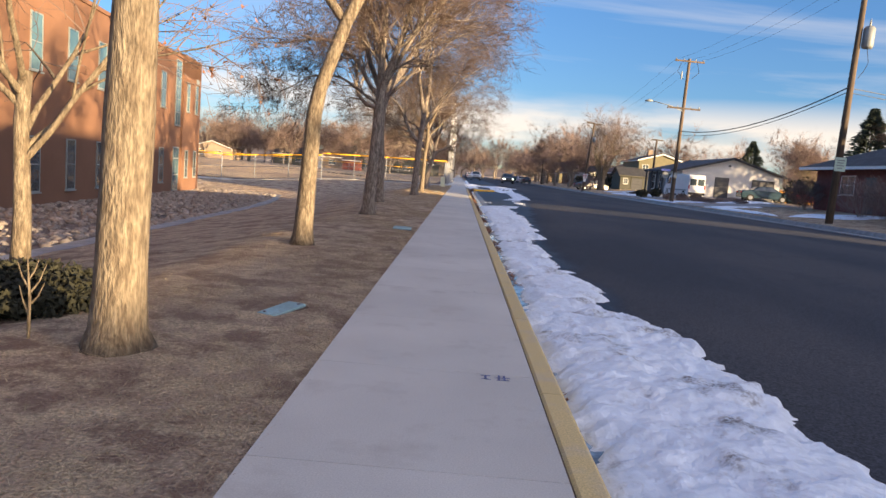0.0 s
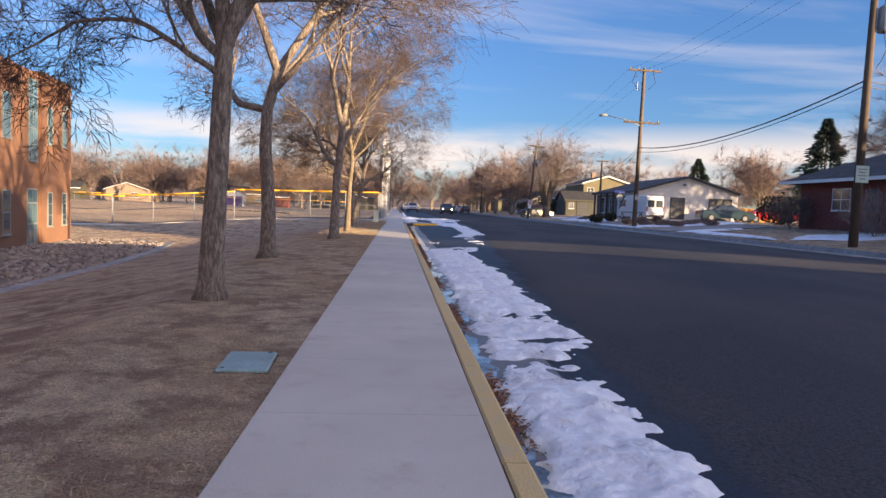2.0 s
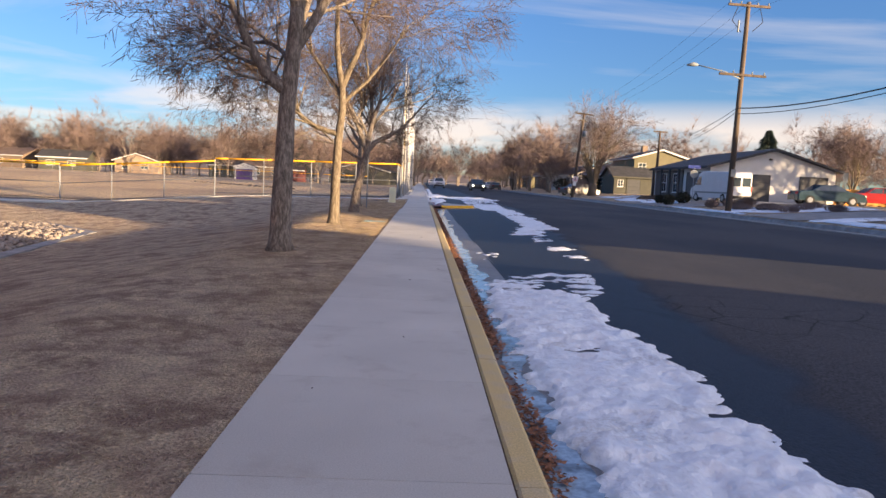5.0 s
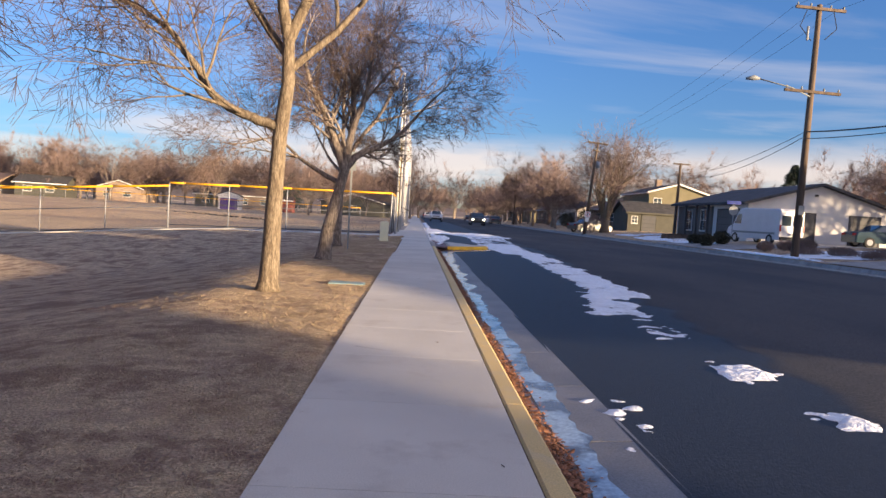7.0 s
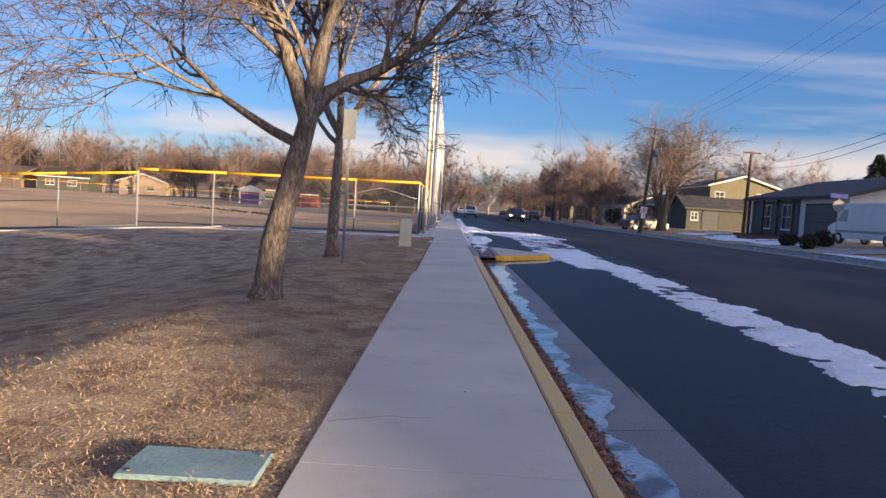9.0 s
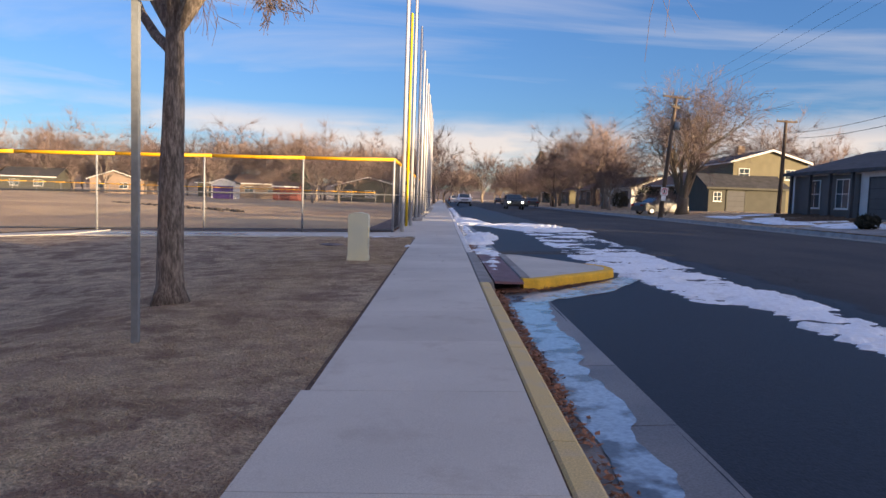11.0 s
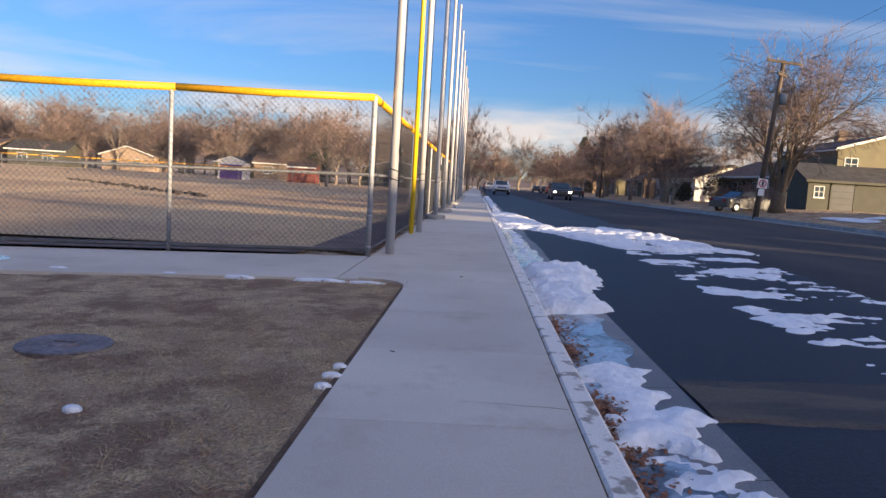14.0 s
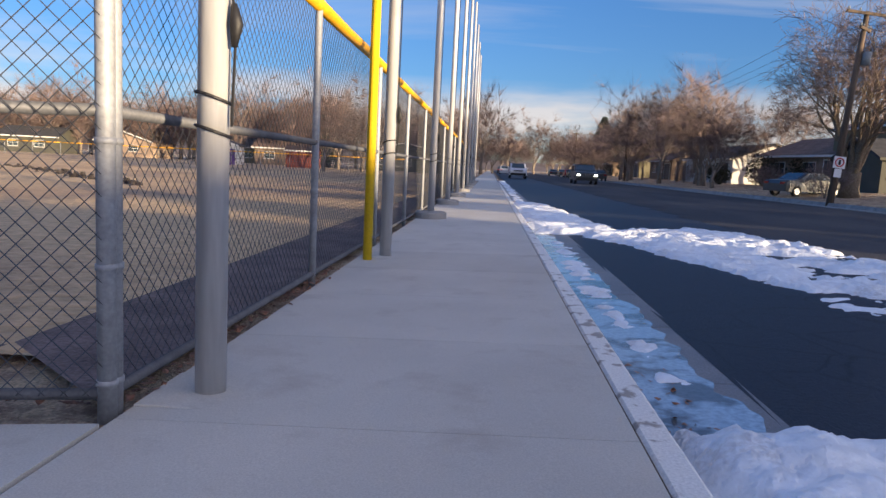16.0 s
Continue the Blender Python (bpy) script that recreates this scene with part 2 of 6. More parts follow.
M_brick_red = mat("dark_red_brick", (0.16, 0.045, 0.038), 0.85, 0.25, 5, 40, 0.4)
M_white_wall = mat("white_painted_siding", (0.58, 0.57, 0.56), 0.75, 0.06, 1.2, 30, 0.1)
# yellow and olive walls: shade on the yellow house's front is put into both colours
M_yellow_wall = mat("shade_dimmed_yellow_siding", (0.165, 0.148, 0.09), 0.8, 0.08, 1.5, 30, 0.1)
M_olive_wall = mat("shade_dimmed_olive_siding", (0.070, 0.070, 0.056), 0.8, 0.1, 1.5, 30, 0.1)
M_tan_wall = mat("tan_brick_wall", (0.31, 0.23, 0.17), 0.85, 0.15, 2, 30, 0.2, rnd=0.3)
M_roof = mat("dark_asphalt_shingle", (0.060, 0.060, 0.066), 0.9, 0.3, 2, 18, 0.6, rnd=0.25)
M_roof_brown = mat("brown_asphalt_shingle", (0.14, 0.095, 0.075), 0.9, 0.3, 2, 18, 0.6, rnd=0.25)
M_trim = mat("white_trim", (0.72, 0.71, 0.68), 0.6, 0.05, 3, 30, 0)
M_darkdoor = mat("charcoal_door", (0.055, 0.058, 0.066), 0.55, 0.12, 2, 30, 0.05)
M_orangewood = mat("orange_cedar_fence", (0.55, 0.27, 0.06), 0.8, 0.25, 3, 30, 0.3, rnd=0.15)
M_glass = mat("window_glass", (0.05, 0.07, 0.085), 0.06, 0.1, 0.7, 10, 0.0, spec=0.9)
M_glass_teal = mat("tinted_window_glass", (0.10, 0.19, 0.22), 0.08, 0.1, 0.7, 10, 0.0, spec=0.9)
M_frame = mat("aluminium_window_frame", (0.30, 0.34, 0.34), 0.5, 0.06, 4, 30, 0, metal=0.3)
M_car_white = mat("white_car_paint", (0.56, 0.57, 0.60), 0.28, 0.03, 2, 20, 0)
M_car_teal = mat("dark_teal_car_paint", (0.03, 0.06, 0.075), 0.25, 0.05, 2, 20, 0)
M_car_red = mat("red_car_paint", (0.42, 0.02, 0.02), 0.28, 0.05, 2, 20, 0)
M_car_grey = mat("dark_grey_car_paint", (0.06, 0.065, 0.07), 0.28, 0.05, 2, 20, 0)
M_tyre = mat("tyre_rubber", (0.018, 0.018, 0.019), 0.8, 0.15, 6, 60, 0.1)
M_rim = mat("alloy_rim", (0.42, 0.43, 0.45), 0.35, 0.05, 6, 60, 0, metal=0.8)
M_red_lens = mat("red_tail_lens", (0.35, 0.01, 0.01), 0.2, 0.05, 6, 60, 0)
M_purple = mat("purple_banner", (0.10, 0.05, 0.24), 0.7, 0.1, 1, 10, 0)
M_lump = mat("dark_lump", (0.040, 0.032, 0.030), 0.9, 0.3, 4, 40, 0.4)
M_soil = mat("bare_soil", (0.12, 0.075, 0.05), 0.95, 0.35, 3, 40, 0.8, dist=0.02)
M_track = mat("purple_brown_soil", (0.17, 0.125, 0.115), 0.95, 0.3, 2.5, 40, 0.8, dist=0.02)
M_blue_chalk = mat("blue_marking_paint", (0.16, 0.19, 0.36), 0.8, 0.3, 30, 90, 0)
M_hill = mat("wooded_hill", (0.13, 0.105, 0.10), 0.95, 0.3, 0.02, 0.15, 0.0)
M_rope = M_black

M_headlight = bpy.data.materials.new("lit_headlight")
M_headlight.use_nodes = True
_n, _l, _b = nodes_of(M_headlight)
_b.inputs["Base Color"].default_value = (0.9, 0.85, 0.75, 1)
_b.inputs["Emission Color"].default_value = (1.0, 0.9, 0.7, 1)
_b.inputs["Emission Strength"].default_value = 6.0

# lawn: worn patches of bare red-brown soil between the grass
n, l, b = nodes_of(M_lawn)
ltc = n.new("ShaderNodeTexCoord")
lno = n.new("ShaderNodeTexNoise")
lno.inputs["Scale"].default_value, lno.inputs["Detail"].default_value, lno.inputs["Roughness"].default_value = 1.7, 10, 0.78
l.new(ltc.outputs["Object"], lno.inputs["Vector"])
lmr = n.new("ShaderNodeMapRange")
lmr.inputs["From Min"].default_value, lmr.inputs["From Max"].default_value = 0.49, 0.57
lmr.inputs["To Max"].default_value = 0.82
l.new(lno.outputs["Fac"], lmr.inputs["Value"])
lmx = n.new("ShaderNodeMixRGB")
lmx.inputs[2].default_value = (0.24, 0.145, 0.103, 1)
l.new(lmr.outputs[0], lmx.inputs[0])
l.new(b.inputs["Base Color"].links[0].from_socket, lmx.inputs[1])
l.new(lmx.outputs[0], b.inputs["Base Color"])
# dry grass: each blade its own straw, brown or green tone
n, l, b = nodes_of(M_blade)
gi = n.new("ShaderNodeNewGeometry")
gramp = n.new("ShaderNodeValToRGB")
gramp.color_ramp.elements[0].color, gramp.color_ramp.elements[1].color = (0.27, 0.19, 0.13, 1), (0.62, 0.49, 0.32, 1)
for pos_, col_ in ((0.3, (0.42, 0.31, 0.21, 1)), (0.55, (0.37, 0.31, 0.18, 1)), (0.75, (0.50, 0.36, 0.22, 1))):
    gramp.color_ramp.elements.new(pos_).color = col_
l.new(gi.outputs["Random Per Island"], gramp.inputs[0])
l.new(gramp.outputs[0], b.inputs["Base Color"])

# ==== mesh helpers ====


class Geo:
    """Vertices and faces gathered for one mesh."""

    def __init__(self):
        self.v, self.f = [], []

    def add(self, vs, fs):
        o = len(self.v)
        self.v.extend(tuple(p) for p in vs)
        self.f.extend([tuple(o + i for i in q) for q in fs])
        return self

    def box(self, x0, y0, z0, x1, y1, z1, b=0.0):
        """A box; b: chamfer of its vertical edges and top rim."""
        if b <= 0:
            vs = [(x, y, z) for z in (z0, z1) for x, y in ((x0, y0), (x1, y0), (x1, y1), (x0, y1))]
            return self.add(vs, [(3, 2, 1, 0), (4, 5, 6, 7), (0, 1, 5, 4), (1, 2, 6, 5), (2, 3, 7, 6), (3, 0, 4, 7)])
        ring = [(x0 + b, y0), (x1 - b, y0), (x1, y0 + b), (x1, y1 - b), (x1 - b, y1), (x0 + b, y1), (x0, y1 - b), (x0, y0 + b)]
        cx, cy = (x0 + x1) / 2, (y0 + y1) / 2
        inn = [(cx + (x - cx) * (1 - 2 * b / (x1 - x0)), cy + (y - cy) * (1 - 2 * b / (y1 - y0))) for x, y in ring]
        vs = [(x, y, z0) for x, y in ring] + [(x, y, z1 - b) for x, y in ring] + [(x, y, z1) for x, y in inn]
        fs = [tuple(range(7, -1, -1)), tuple(range(16, 24))]
        for k in (0, 8):
            fs += [(k + i, k + (i + 1) % 8, k + 8 + (i + 1) % 8, k + 8 + i) for i in range(8)]
        return self.add(vs, fs)

    def tube(self, pts, rad, n=8, cap=True):
        """A tube along pts with a radius at each."""
        pts = [Vector(p) for p in pts]
        if not hasattr(rad, "__len__"):
            rad = [rad] * len(pts)
        vs, up = [], None
        for i, p in enumerate(pts):
            d = (pts[min(i + 1, len(pts) - 1)] - pts[max(i - 1, 0)]).normalized()
            if up is None:
                up = Vector((1, 0, 0)) if abs(d.x) < 0.9 else Vector((0, 1, 0))
            up = (up - d * up.dot(d)).normalized()
            w = d.cross(up)
            for k in range(n):
                a = 2 * math.pi * k / n
                vs.append(p + (up * math.cos(a) + w * math.sin(a)) * rad[i])
        fs = []
        for i in range(len(pts) - 1):
            fs += [(i * n + k, i * n + (k + 1) % n, (i + 1) * n + (k + 1) % n, (i + 1) * n + k) for k in range(n)]
        if cap:
            fs += [tuple(range(n - 1, -1, -1)), tuple(range((len(pts) - 1) * n, len(pts) * n))]
        return self.add(vs, fs)

    def prism(self, poly, lo, hi, axis="z"):
        """A polygon pushed from lo to hi along an axis."""
        def at(a, b, c):
            return {"z": (a, b, c), "y": (a, c, b), "x": (c, a, b)}[axis]
        n = len(poly)
        vs = [at(a, b, lo) for a, b in poly] + [at(a, b, hi) for a, b in poly]
        fs = [tuple(range(n - 1, -1, -1)), tuple(range(n, 2 * n))]
        fs += [(i, (i + 1) % n, n + (i + 1) % n, n + i) for i in range(n)]
        return self.add(vs, fs)


def mesh_of(name, geo, material, smooth=False):
    me = bpy.data.meshes.new(name)
    me.from_pydata(geo.v, [], geo.f)
    me.materials.append(material)
    if smooth:
        me.polygons.foreach_set("use_smooth", [True] * len(me.polygons))
    me.validate()
    me.update()
    return me


def part(name, geo, material, parent=None, label="", smooth=False, m=None):
    """One mesh object, under a thing or a part."""
    ob = new(name, geo if isinstance(geo, bpy.types.Mesh) else mesh_of(name, geo, material, smooth))
    if parent:
        ob.parent = parent
    if m is not None:
        ob.matrix_basis = m
    if label:
        tagged(ob, label)
    return ob


def thing(name, m, label, category, group="", kind=""):
    ob = new(name)
    ob.empty_display_size = 0.2
    ob.matrix_basis = m
    return tagged(ob, label, category, group, kind)


def smooth_step(a, b, v):
    t = min(1.0, max(0.0, (v - a) / (b - a)))
    return t * t * (3 - 2 * t)


def askew(x):
    """How far the field fence and its path run back towards the street's start at x."""
    return 0.165 * min(0.0, max(x, -40.0) + 1.05)


def lie(x, y):
    """Height of the ground: it falls away to the building and the field, and rises to the houses over the road."""
    z = 0.03 * smooth_step(38, 47, y) * min(0.0, max(x, -2.0) - 0.75)
    if x < -2:
        w, s = min(18.0, -x), smooth_step(44, 56, y)
        bank = 0.165 * (min(w, 8.0) - 2) + 0.06 * max(0.0, w - 8)
        dip = 0.017 * (min(w, 9.0) - 2) + 0.085 * max(0.0, w - 9) * (1 - smooth_step(60, 84, y))
        z -= (1 - s) * bank + s * dip
    if x > 16:
        z += 0.05 + 0.075 * min(8.0, x - 16)
    return z


# ==== ground, road, pavement ====
def spaced(stops):
    out = []
    for a, b, n in stops:
        out += [a + (b - a) * i / n for i in range(n)]
    return out + [stops[-1][1]]


gx = spaced([(-1800, -200, 8), (-200, -40, 16), (-40, -12, 14), (-12, -4, 20), (-4, -0.5, 22), (-0.5, -0.36, 1), (-0.36, -0.305, 1)])
gy = spaced([(-400, -20, 8), (-20, 0, 10), (0, 62, 200), (62, 110, 40), (110, 260, 20), (260, 2500, 12)])


def sheet(name, xs, ys, height, material):
    nx = len(xs)
    vs = [(x, y, height(x, y)) for y in ys for x in xs]
    fs = [(j * nx + i, j * nx + i + 1, (j + 1) * nx + i + 1, (j + 1) * nx + i) for j in range(len(ys) - 1) for i in range(nx - 1)]
    return mesh_of(name, Geo().add(vs, fs), material, True)


def lawn_height(x, y):
    if x > -40 and y > 58.40 + askew(x):
        return lie(x, y) - 0.03
    near = 1.0 if -4.5 < x < -0.34 else 0.0
    h = 0.022 * noise.noise((x * 1.1, y * 1.1, 0)) + near * 0.016 * noise.noise((x * 5, y * 5, 2))
    return lie(x, y) - 0.008 + (h if x < -0.4 else 0) + (-0.006 if x > -0.4 else 0)


gx_all = gx + [-0.2, 0.7] + spaced([(16.3, 17, 3), (17, 40, 20), (40, 200, 12), (200, 1800, 8)])


def ground_height(x, y):
    if -0.3 < x < 16.35:
        return -0.32
    return lawn_height(x, y) if x < 0 else lie(x, y) - 0.03 + 0.05 * noise.noise((x * 0.3, y * 0.3, 5))


ground = tagged(part("ground", sheet("ground", gx_all, gy, ground_height, M_lawn), None), "patchy dormant brown lawn over bare soil", "ground", kind="structure")

# playing field inside the fence
fg = sheet("field", spaced([(-160, -40, 8), (-40, -1.3, 24)]), spaced([(61.2, 150, 40)]), lambda x, y: lie(x, y) + 0.012 + 0.12 * smooth_step(75, 105, y) * smooth_step(-3, -12, x), M_field)
tagged(part("field", fg, None), "dry tan grass of a fenced playing field", "field", kind="structure")

road_g = Geo()
ry = spaced([(-60, -4, 8), (-4, 110, 114), (110, 2000, 16)])
rx = [1.46, 2.6, 3.6, 4.6, 6, 8.6, 11, 13, 15.6]
road_g.add([(x, y, -0.13 + 0.10 * math.sin(math.pi * (x - 1.46) / 14.2) + 0.004 * noise.noise((x, y * 0.5, 0))) for y in ry for x in rx],
           [(j * 9 + i, j * 9 + i + 1, (j + 1) * 9 + i + 1, (j + 1) * 9 + i) for j in range(len(ry) - 1) for i in range(8)])
road = tagged(part("road", road_g, M_asphalt, smooth=True), "wide worn dark asphalt street with fine cracks", "road", kind="structure")
# asphalt: lighter worn lanes, damp dark strip by the gutter, fine cracks
n, l, b = nodes_of(M_asphalt)
tc = n.new("ShaderNodeTexCoord")
sp = n.new("ShaderNodeSeparateXYZ")
l.new(tc.outputs["Object"], sp.inputs[0])
nz = n.new("ShaderNodeTexNoise")
nz.inputs["Scale"].default_value, nz.inputs["Detail"].default_value = 0.9, 6
l.new(tc.outputs["Object"], nz.inputs["Vector"])
ad = n.new("ShaderNodeMath")
ad.operation = "MULTIPLY_ADD"
ad.inputs[1].default_value = 0.9
l.new(nz.outputs["Fac"], ad.inputs[0])
edge = n.new("ShaderNodeMapRange")   # the damp strip widens along the street
edge.inputs["From Min"].default_value, edge.inputs["From Max"].default_value = 13.0, 50.0
edge.inputs["To Min"].default_value, edge.inputs["To Max"].default_value = 1.86, 4.8
l.new(sp.outputs[1], edge.inputs["Value"])
off = n.new("ShaderNodeMath")
off.operation = "SUBTRACT"
l.new(sp.outputs[0], off.inputs[0])
l.new(edge.outputs[0], off.inputs[1])
l.new(off.outputs[0], ad.inputs[2])
mr = n.new("ShaderNodeMapRange")
mr.inputs["From Min"].default_value, mr.inputs["From Max"].default_value = 0.38, 0.60
l.new(ad.outputs[0], mr.inputs["Value"])
mx = n.new("ShaderNodeMixRGB")
mx.inputs[1].default_value = (0.022, 0.028, 0.042, 1)
old = b.inputs["Base Color"].links[0].from_socket
l.new(mr.outputs[0], mx.inputs[0])
l.new(old, mx.inputs[2])
vo = n.new("ShaderNodeTexVoronoi")
vo.feature = "DISTANCE_TO_EDGE"
vo.inputs["Scale"].default_value = 2.3
wp = n.new("ShaderNodeMixRGB")
wp.inputs[0].default_value = 0.25
l.new(tc.outputs["Object"], wp.inputs[1])
l.new(nz.outputs["Color"], wp.inputs[2])
l.new(wp.outputs[0], vo.inputs["Vector"])
cr = n.new("ShaderNodeMapRange")
cr.inputs["From Min"].default_value, cr.inputs["From Max"].default_value = 0.0, 0.03
cr.inputs["To Min"].default_value, cr.inputs["To Max"].default_value = 0.40, 1.0
l.new(vo.outputs["Distance"], cr.inputs["Value"])
mm = n.new("ShaderNodeMixRGB")
mm.blend_type = "MULTIPLY"
cn = n.new("ShaderNodeTexNoise")
cn.inputs["Scale"].default_value, cn.inputs["Detail"].default_value = 0.22, 3
l.new(tc.outputs["Object"], cn.inputs["Vector"])
cm = n.new("ShaderNodeMapRange")
cm.inputs["From Min"].default_value, cm.inputs["From Max"].default_value = 0.54, 0.66
l.new(cn.outputs["Fac"], cm.inputs["Value"])
l.new(cm.outputs[0], mm.inputs[0])
l.new(mx.outputs[0], mm.inputs[1])
l.new(cr.outputs[0], mm.inputs[2])
an = n.new("ShaderNodeTexNoise")   # stone grain
an.inputs["Scale"].default_value, an.inputs["Detail"].default_value, an.inputs["Roughness"].default_value = 48, 6, 0.8
l.new(tc.outputs["Object"], an.inputs["Vector"])
ar = n.new("ShaderNodeMapRange")
ar.inputs["From Min"].default_value, ar.inputs["From Max"].default_value = 0.32, 0.68
ar.inputs["To Min"].default_value, ar.inputs["To Max"].default_value = 0.45, 1.6
l.new(an.outputs["Fac"], ar.inputs["Value"])
am = n.new("ShaderNodeMixRGB")
am.blend_type = "MULTIPLY"
am.inputs[0].default_value = 1.0
l.new(mm.outputs[0], am.inputs[1])
l.new(ar.outputs[0], am.inputs[2])
l.new(am.outputs[0], b.inputs["Base Color"])
rr = n.new("ShaderNodeMapRange")
sv = n.new("ShaderNodeMapRange")
sv.inputs["To Min"].default_value, sv.inputs["To Max"].default_value = 0.20, 0.12
l.new(mr.outputs[0], sv.inputs["Value"])
l.new(sv.outputs[0], b.inputs["Specular IOR Level"])
rr.inputs["To Min"].default_value, rr.inputs["To Max"].default_value = 0.55, 0.88
l.new(mr.outputs[0], rr.inputs["Value"])
l.new(rr.outputs[0], b.inputs["Roughness"])
# ---- pavement in slabs ----
pavement = thing("pavement", pose(0, 0, 0), "smooth pale grey concrete pavement with scored joints", "pavement", kind="structure")
part("bed", sheet("bed", [-0.34, 0.74], spaced([(-30, 38, 1), (38, 47, 18), (47, 400, 1)]), lambda x, y: lie(x, y) - 0.006, M_soil), None, pavement)


def slab(x0, y0, x1, y1, parent, material, name="slab", gap=0.003, top=0.0, skew=False):
    g, b = Geo(), 0.0005
    sk = askew if skew else (lambda x: 0.0)
    xs, ys = (x0, x1), (y0 + gap, y1 - gap)
    low = [(x, y + sk(x), lie(x, y + sk(x)) - 0.1 + top) for x, y in ((xs[0], ys[0]), (xs[1], ys[0]), (xs[1], ys[1]), (xs[0], ys[1]))]
    mid = [(x, y, lie(x, y) - b + top) for x, y, _ in low]
    hi = [(x + b * (1 if x == xs[0] else -1), y + b * (1 if k < 2 else -1), lie(x, y) + top) for k, (x, y, _) in enumerate(low)]
    g.add(low + mid + hi, [(8, 9, 10, 11)] + [(k + i, k + (i + 1) % 4, k + 4 + (i + 1) % 4, k + 4 + i) for k in (0, 4) for i in range(4)])
    return part(name, g, material, parent)


joints = [-29.7 + 1.22 * i for i in range(61)] + [44.7 + 1.22 * i for i in range(46)]
joints += [101 + 6 * i for i in range(50)]
joints = sorted(j for j in joints if j < 400)
for a, c in zip(joints, joints[1:]):
    if a < 58.2 < c:
        slab(-0.31, a, 0.75, 58.45, pavement, M_concrete, gap=0.0005)
        slab(-1.0, 58.45, 0.75, c, pavement, M_concrete, gap=0.0005)
    elif a < 58.0:
        slab(-0.355 if c < 44.8 else -0.31, a, 0.75, c, pavement, M_concrete, gap=0.003 if round((a + 29.7) / 1.22) % 3 == 0 else 0.0014)
    else:
        slab(-1.0, a, 0.75, c, pavement, M_concrete, gap=0.002)
# cross path to the field, in front of the fence
crossing = thing("cross_path", pose(0, 0, 0), "pale concrete path running along the field fence", "path", kind="structure")
for i in range(16):
    slab(-1.02 - 2.4 * (i + 1), 58.45, -1.02 - 2.4 * i, 60.50, crossing, M_concrete, top=0.004 if i < 3 else 0.03, skew=True)

strip = Geo()
strip.add([(-1.12, 60.66, lie(-1.1, 61) + .016), (-1.12, 110, lie(-1.1, 61) + .016), (-1.95, 110, lie(-1.9, 61) + .016), (-1.95, 61.4, lie(-1.9, 61) + .016)], [(0, 1, 2, 3)])
for k in range(18):
    q = [(-1.95 - 2 * k - dx, 60.66 + dy + askew(-1.95 - 2 * k - dx)) for dx, dy in ((0, 0), (0, .84), (2, .84), (2, 0))]
    strip.add([(x, y, lie(x, y) + .018) for x, y in q], [(0, 1, 2, 3)])
tagged(part("warning_track", strip, M_track), "bare purple-brown soil strip inside the field fence", "ground", kind="structure")

part("corner_fillet", Geo().prism([(-0.315, 57.95), (-0.335, 58.20), (-0.42, 58.36), (-0.56, 58.43), (-0.80, 58.45), (-0.315, 58.45)], -0.14, -0.0305), M_concrete, crossing)

rc = random.Random(21)
for x0, y0, n_, sx, sy in ((0.74, 35.2, 9, -.07, .03), (-0.33, 36.7, 8, .08, .05), (0.1, 38.4, 6, .05, .06), (0.74, 54.7, 8, -.06, .01), (-0.2, 31.6, 7, .06, -.02), (0.3, 47.3, 7, .05, .04)):
    pts_ = [(x0, y0, lie(x0, y0) + .0012)]
    for k in range(n_):
        x0, y0 = x0 + sx * rc.uniform(.3, 1.6), y0 + sy * rc.uniform(-.6, 2.2)
        pts_.append((min(.745, max(-.30, x0)), y0, lie(x0, y0) + .0012))
    cg = Geo()
    for k in range(len(pts_)):
        w = .0028 * (1 - k / (len(pts_) + 1))
        cg.v += [(pts_[k][0], pts_[k][1] - w, pts_[k][2]), (pts_[k][0], pts_[k][1] + w, pts_[k][2])]
    cg.f = [(2 * k, 2 * k + 2, 2 * k + 3, 2 * k + 1) for k in range(len(pts_) - 1)]
    part("hairline_crack", cg, M_soil, pavement)

# ---- kerb in blocks, gutter ----
kerb = thing("kerb", pose(0, 0, 0), "concrete kerb with faded yellow paint turning to chipped white", "kerb", kind="structure")


def kerb_block(y0, y1, material, x0=0.762, x1=0.885):
    prof = [(x0, -0.30), (x0, -0.012), (x0 + 0.012, 0.0), (x1 - 0.022, 0.0), (x1 - 0.005, -0.014), (x1 + 0.02, -0.16), (x1 + 0.02, -0.30)]
    g = Geo()
    wob = 0.004 * noise.noise((y0 * 3, 1, 4))
    g.prism([(a + wob, c) for a, c in reversed(prof)], y0 + 0.004, y1 - 0.004, "y")
    part("kerb_block", g, material, kerb)


for i in range(40):
    y0 = -20 + i * 1.73
    kerb_block(y0, y0 + 1.73, M_yellow_curb)
kerb_block(49.2, 53.6, M_concrete_old, 0.762, 0.93)
for i in range(16):
    kerb_block(53.6 + i * 3.05, 56.65 + i * 3.05, M_white_curb)
kerb_block(102.4, 400, M_concrete_old)
part("crack", Geo().box(0.744, -20, -0.06, 0.768, 100, -0.012), M_soil, kerb)

gutter = thing("gutter", pose(0, 0, 0), "wet concrete gutter pan with meltwater and ice", "gutter", kind="structure")
gy0 = -20.0
while gy0 < 110:
    part("gutter_slab", Geo().prism([(0.88, -0.165), (1.49, -0.128), (1.49, -0.24), (0.88, -0.24)][::-1], gy0 + 0.004, gy0 + 1.22 - 0.005, "y"), M_gutter, gutter)
    gy0 += 1.22


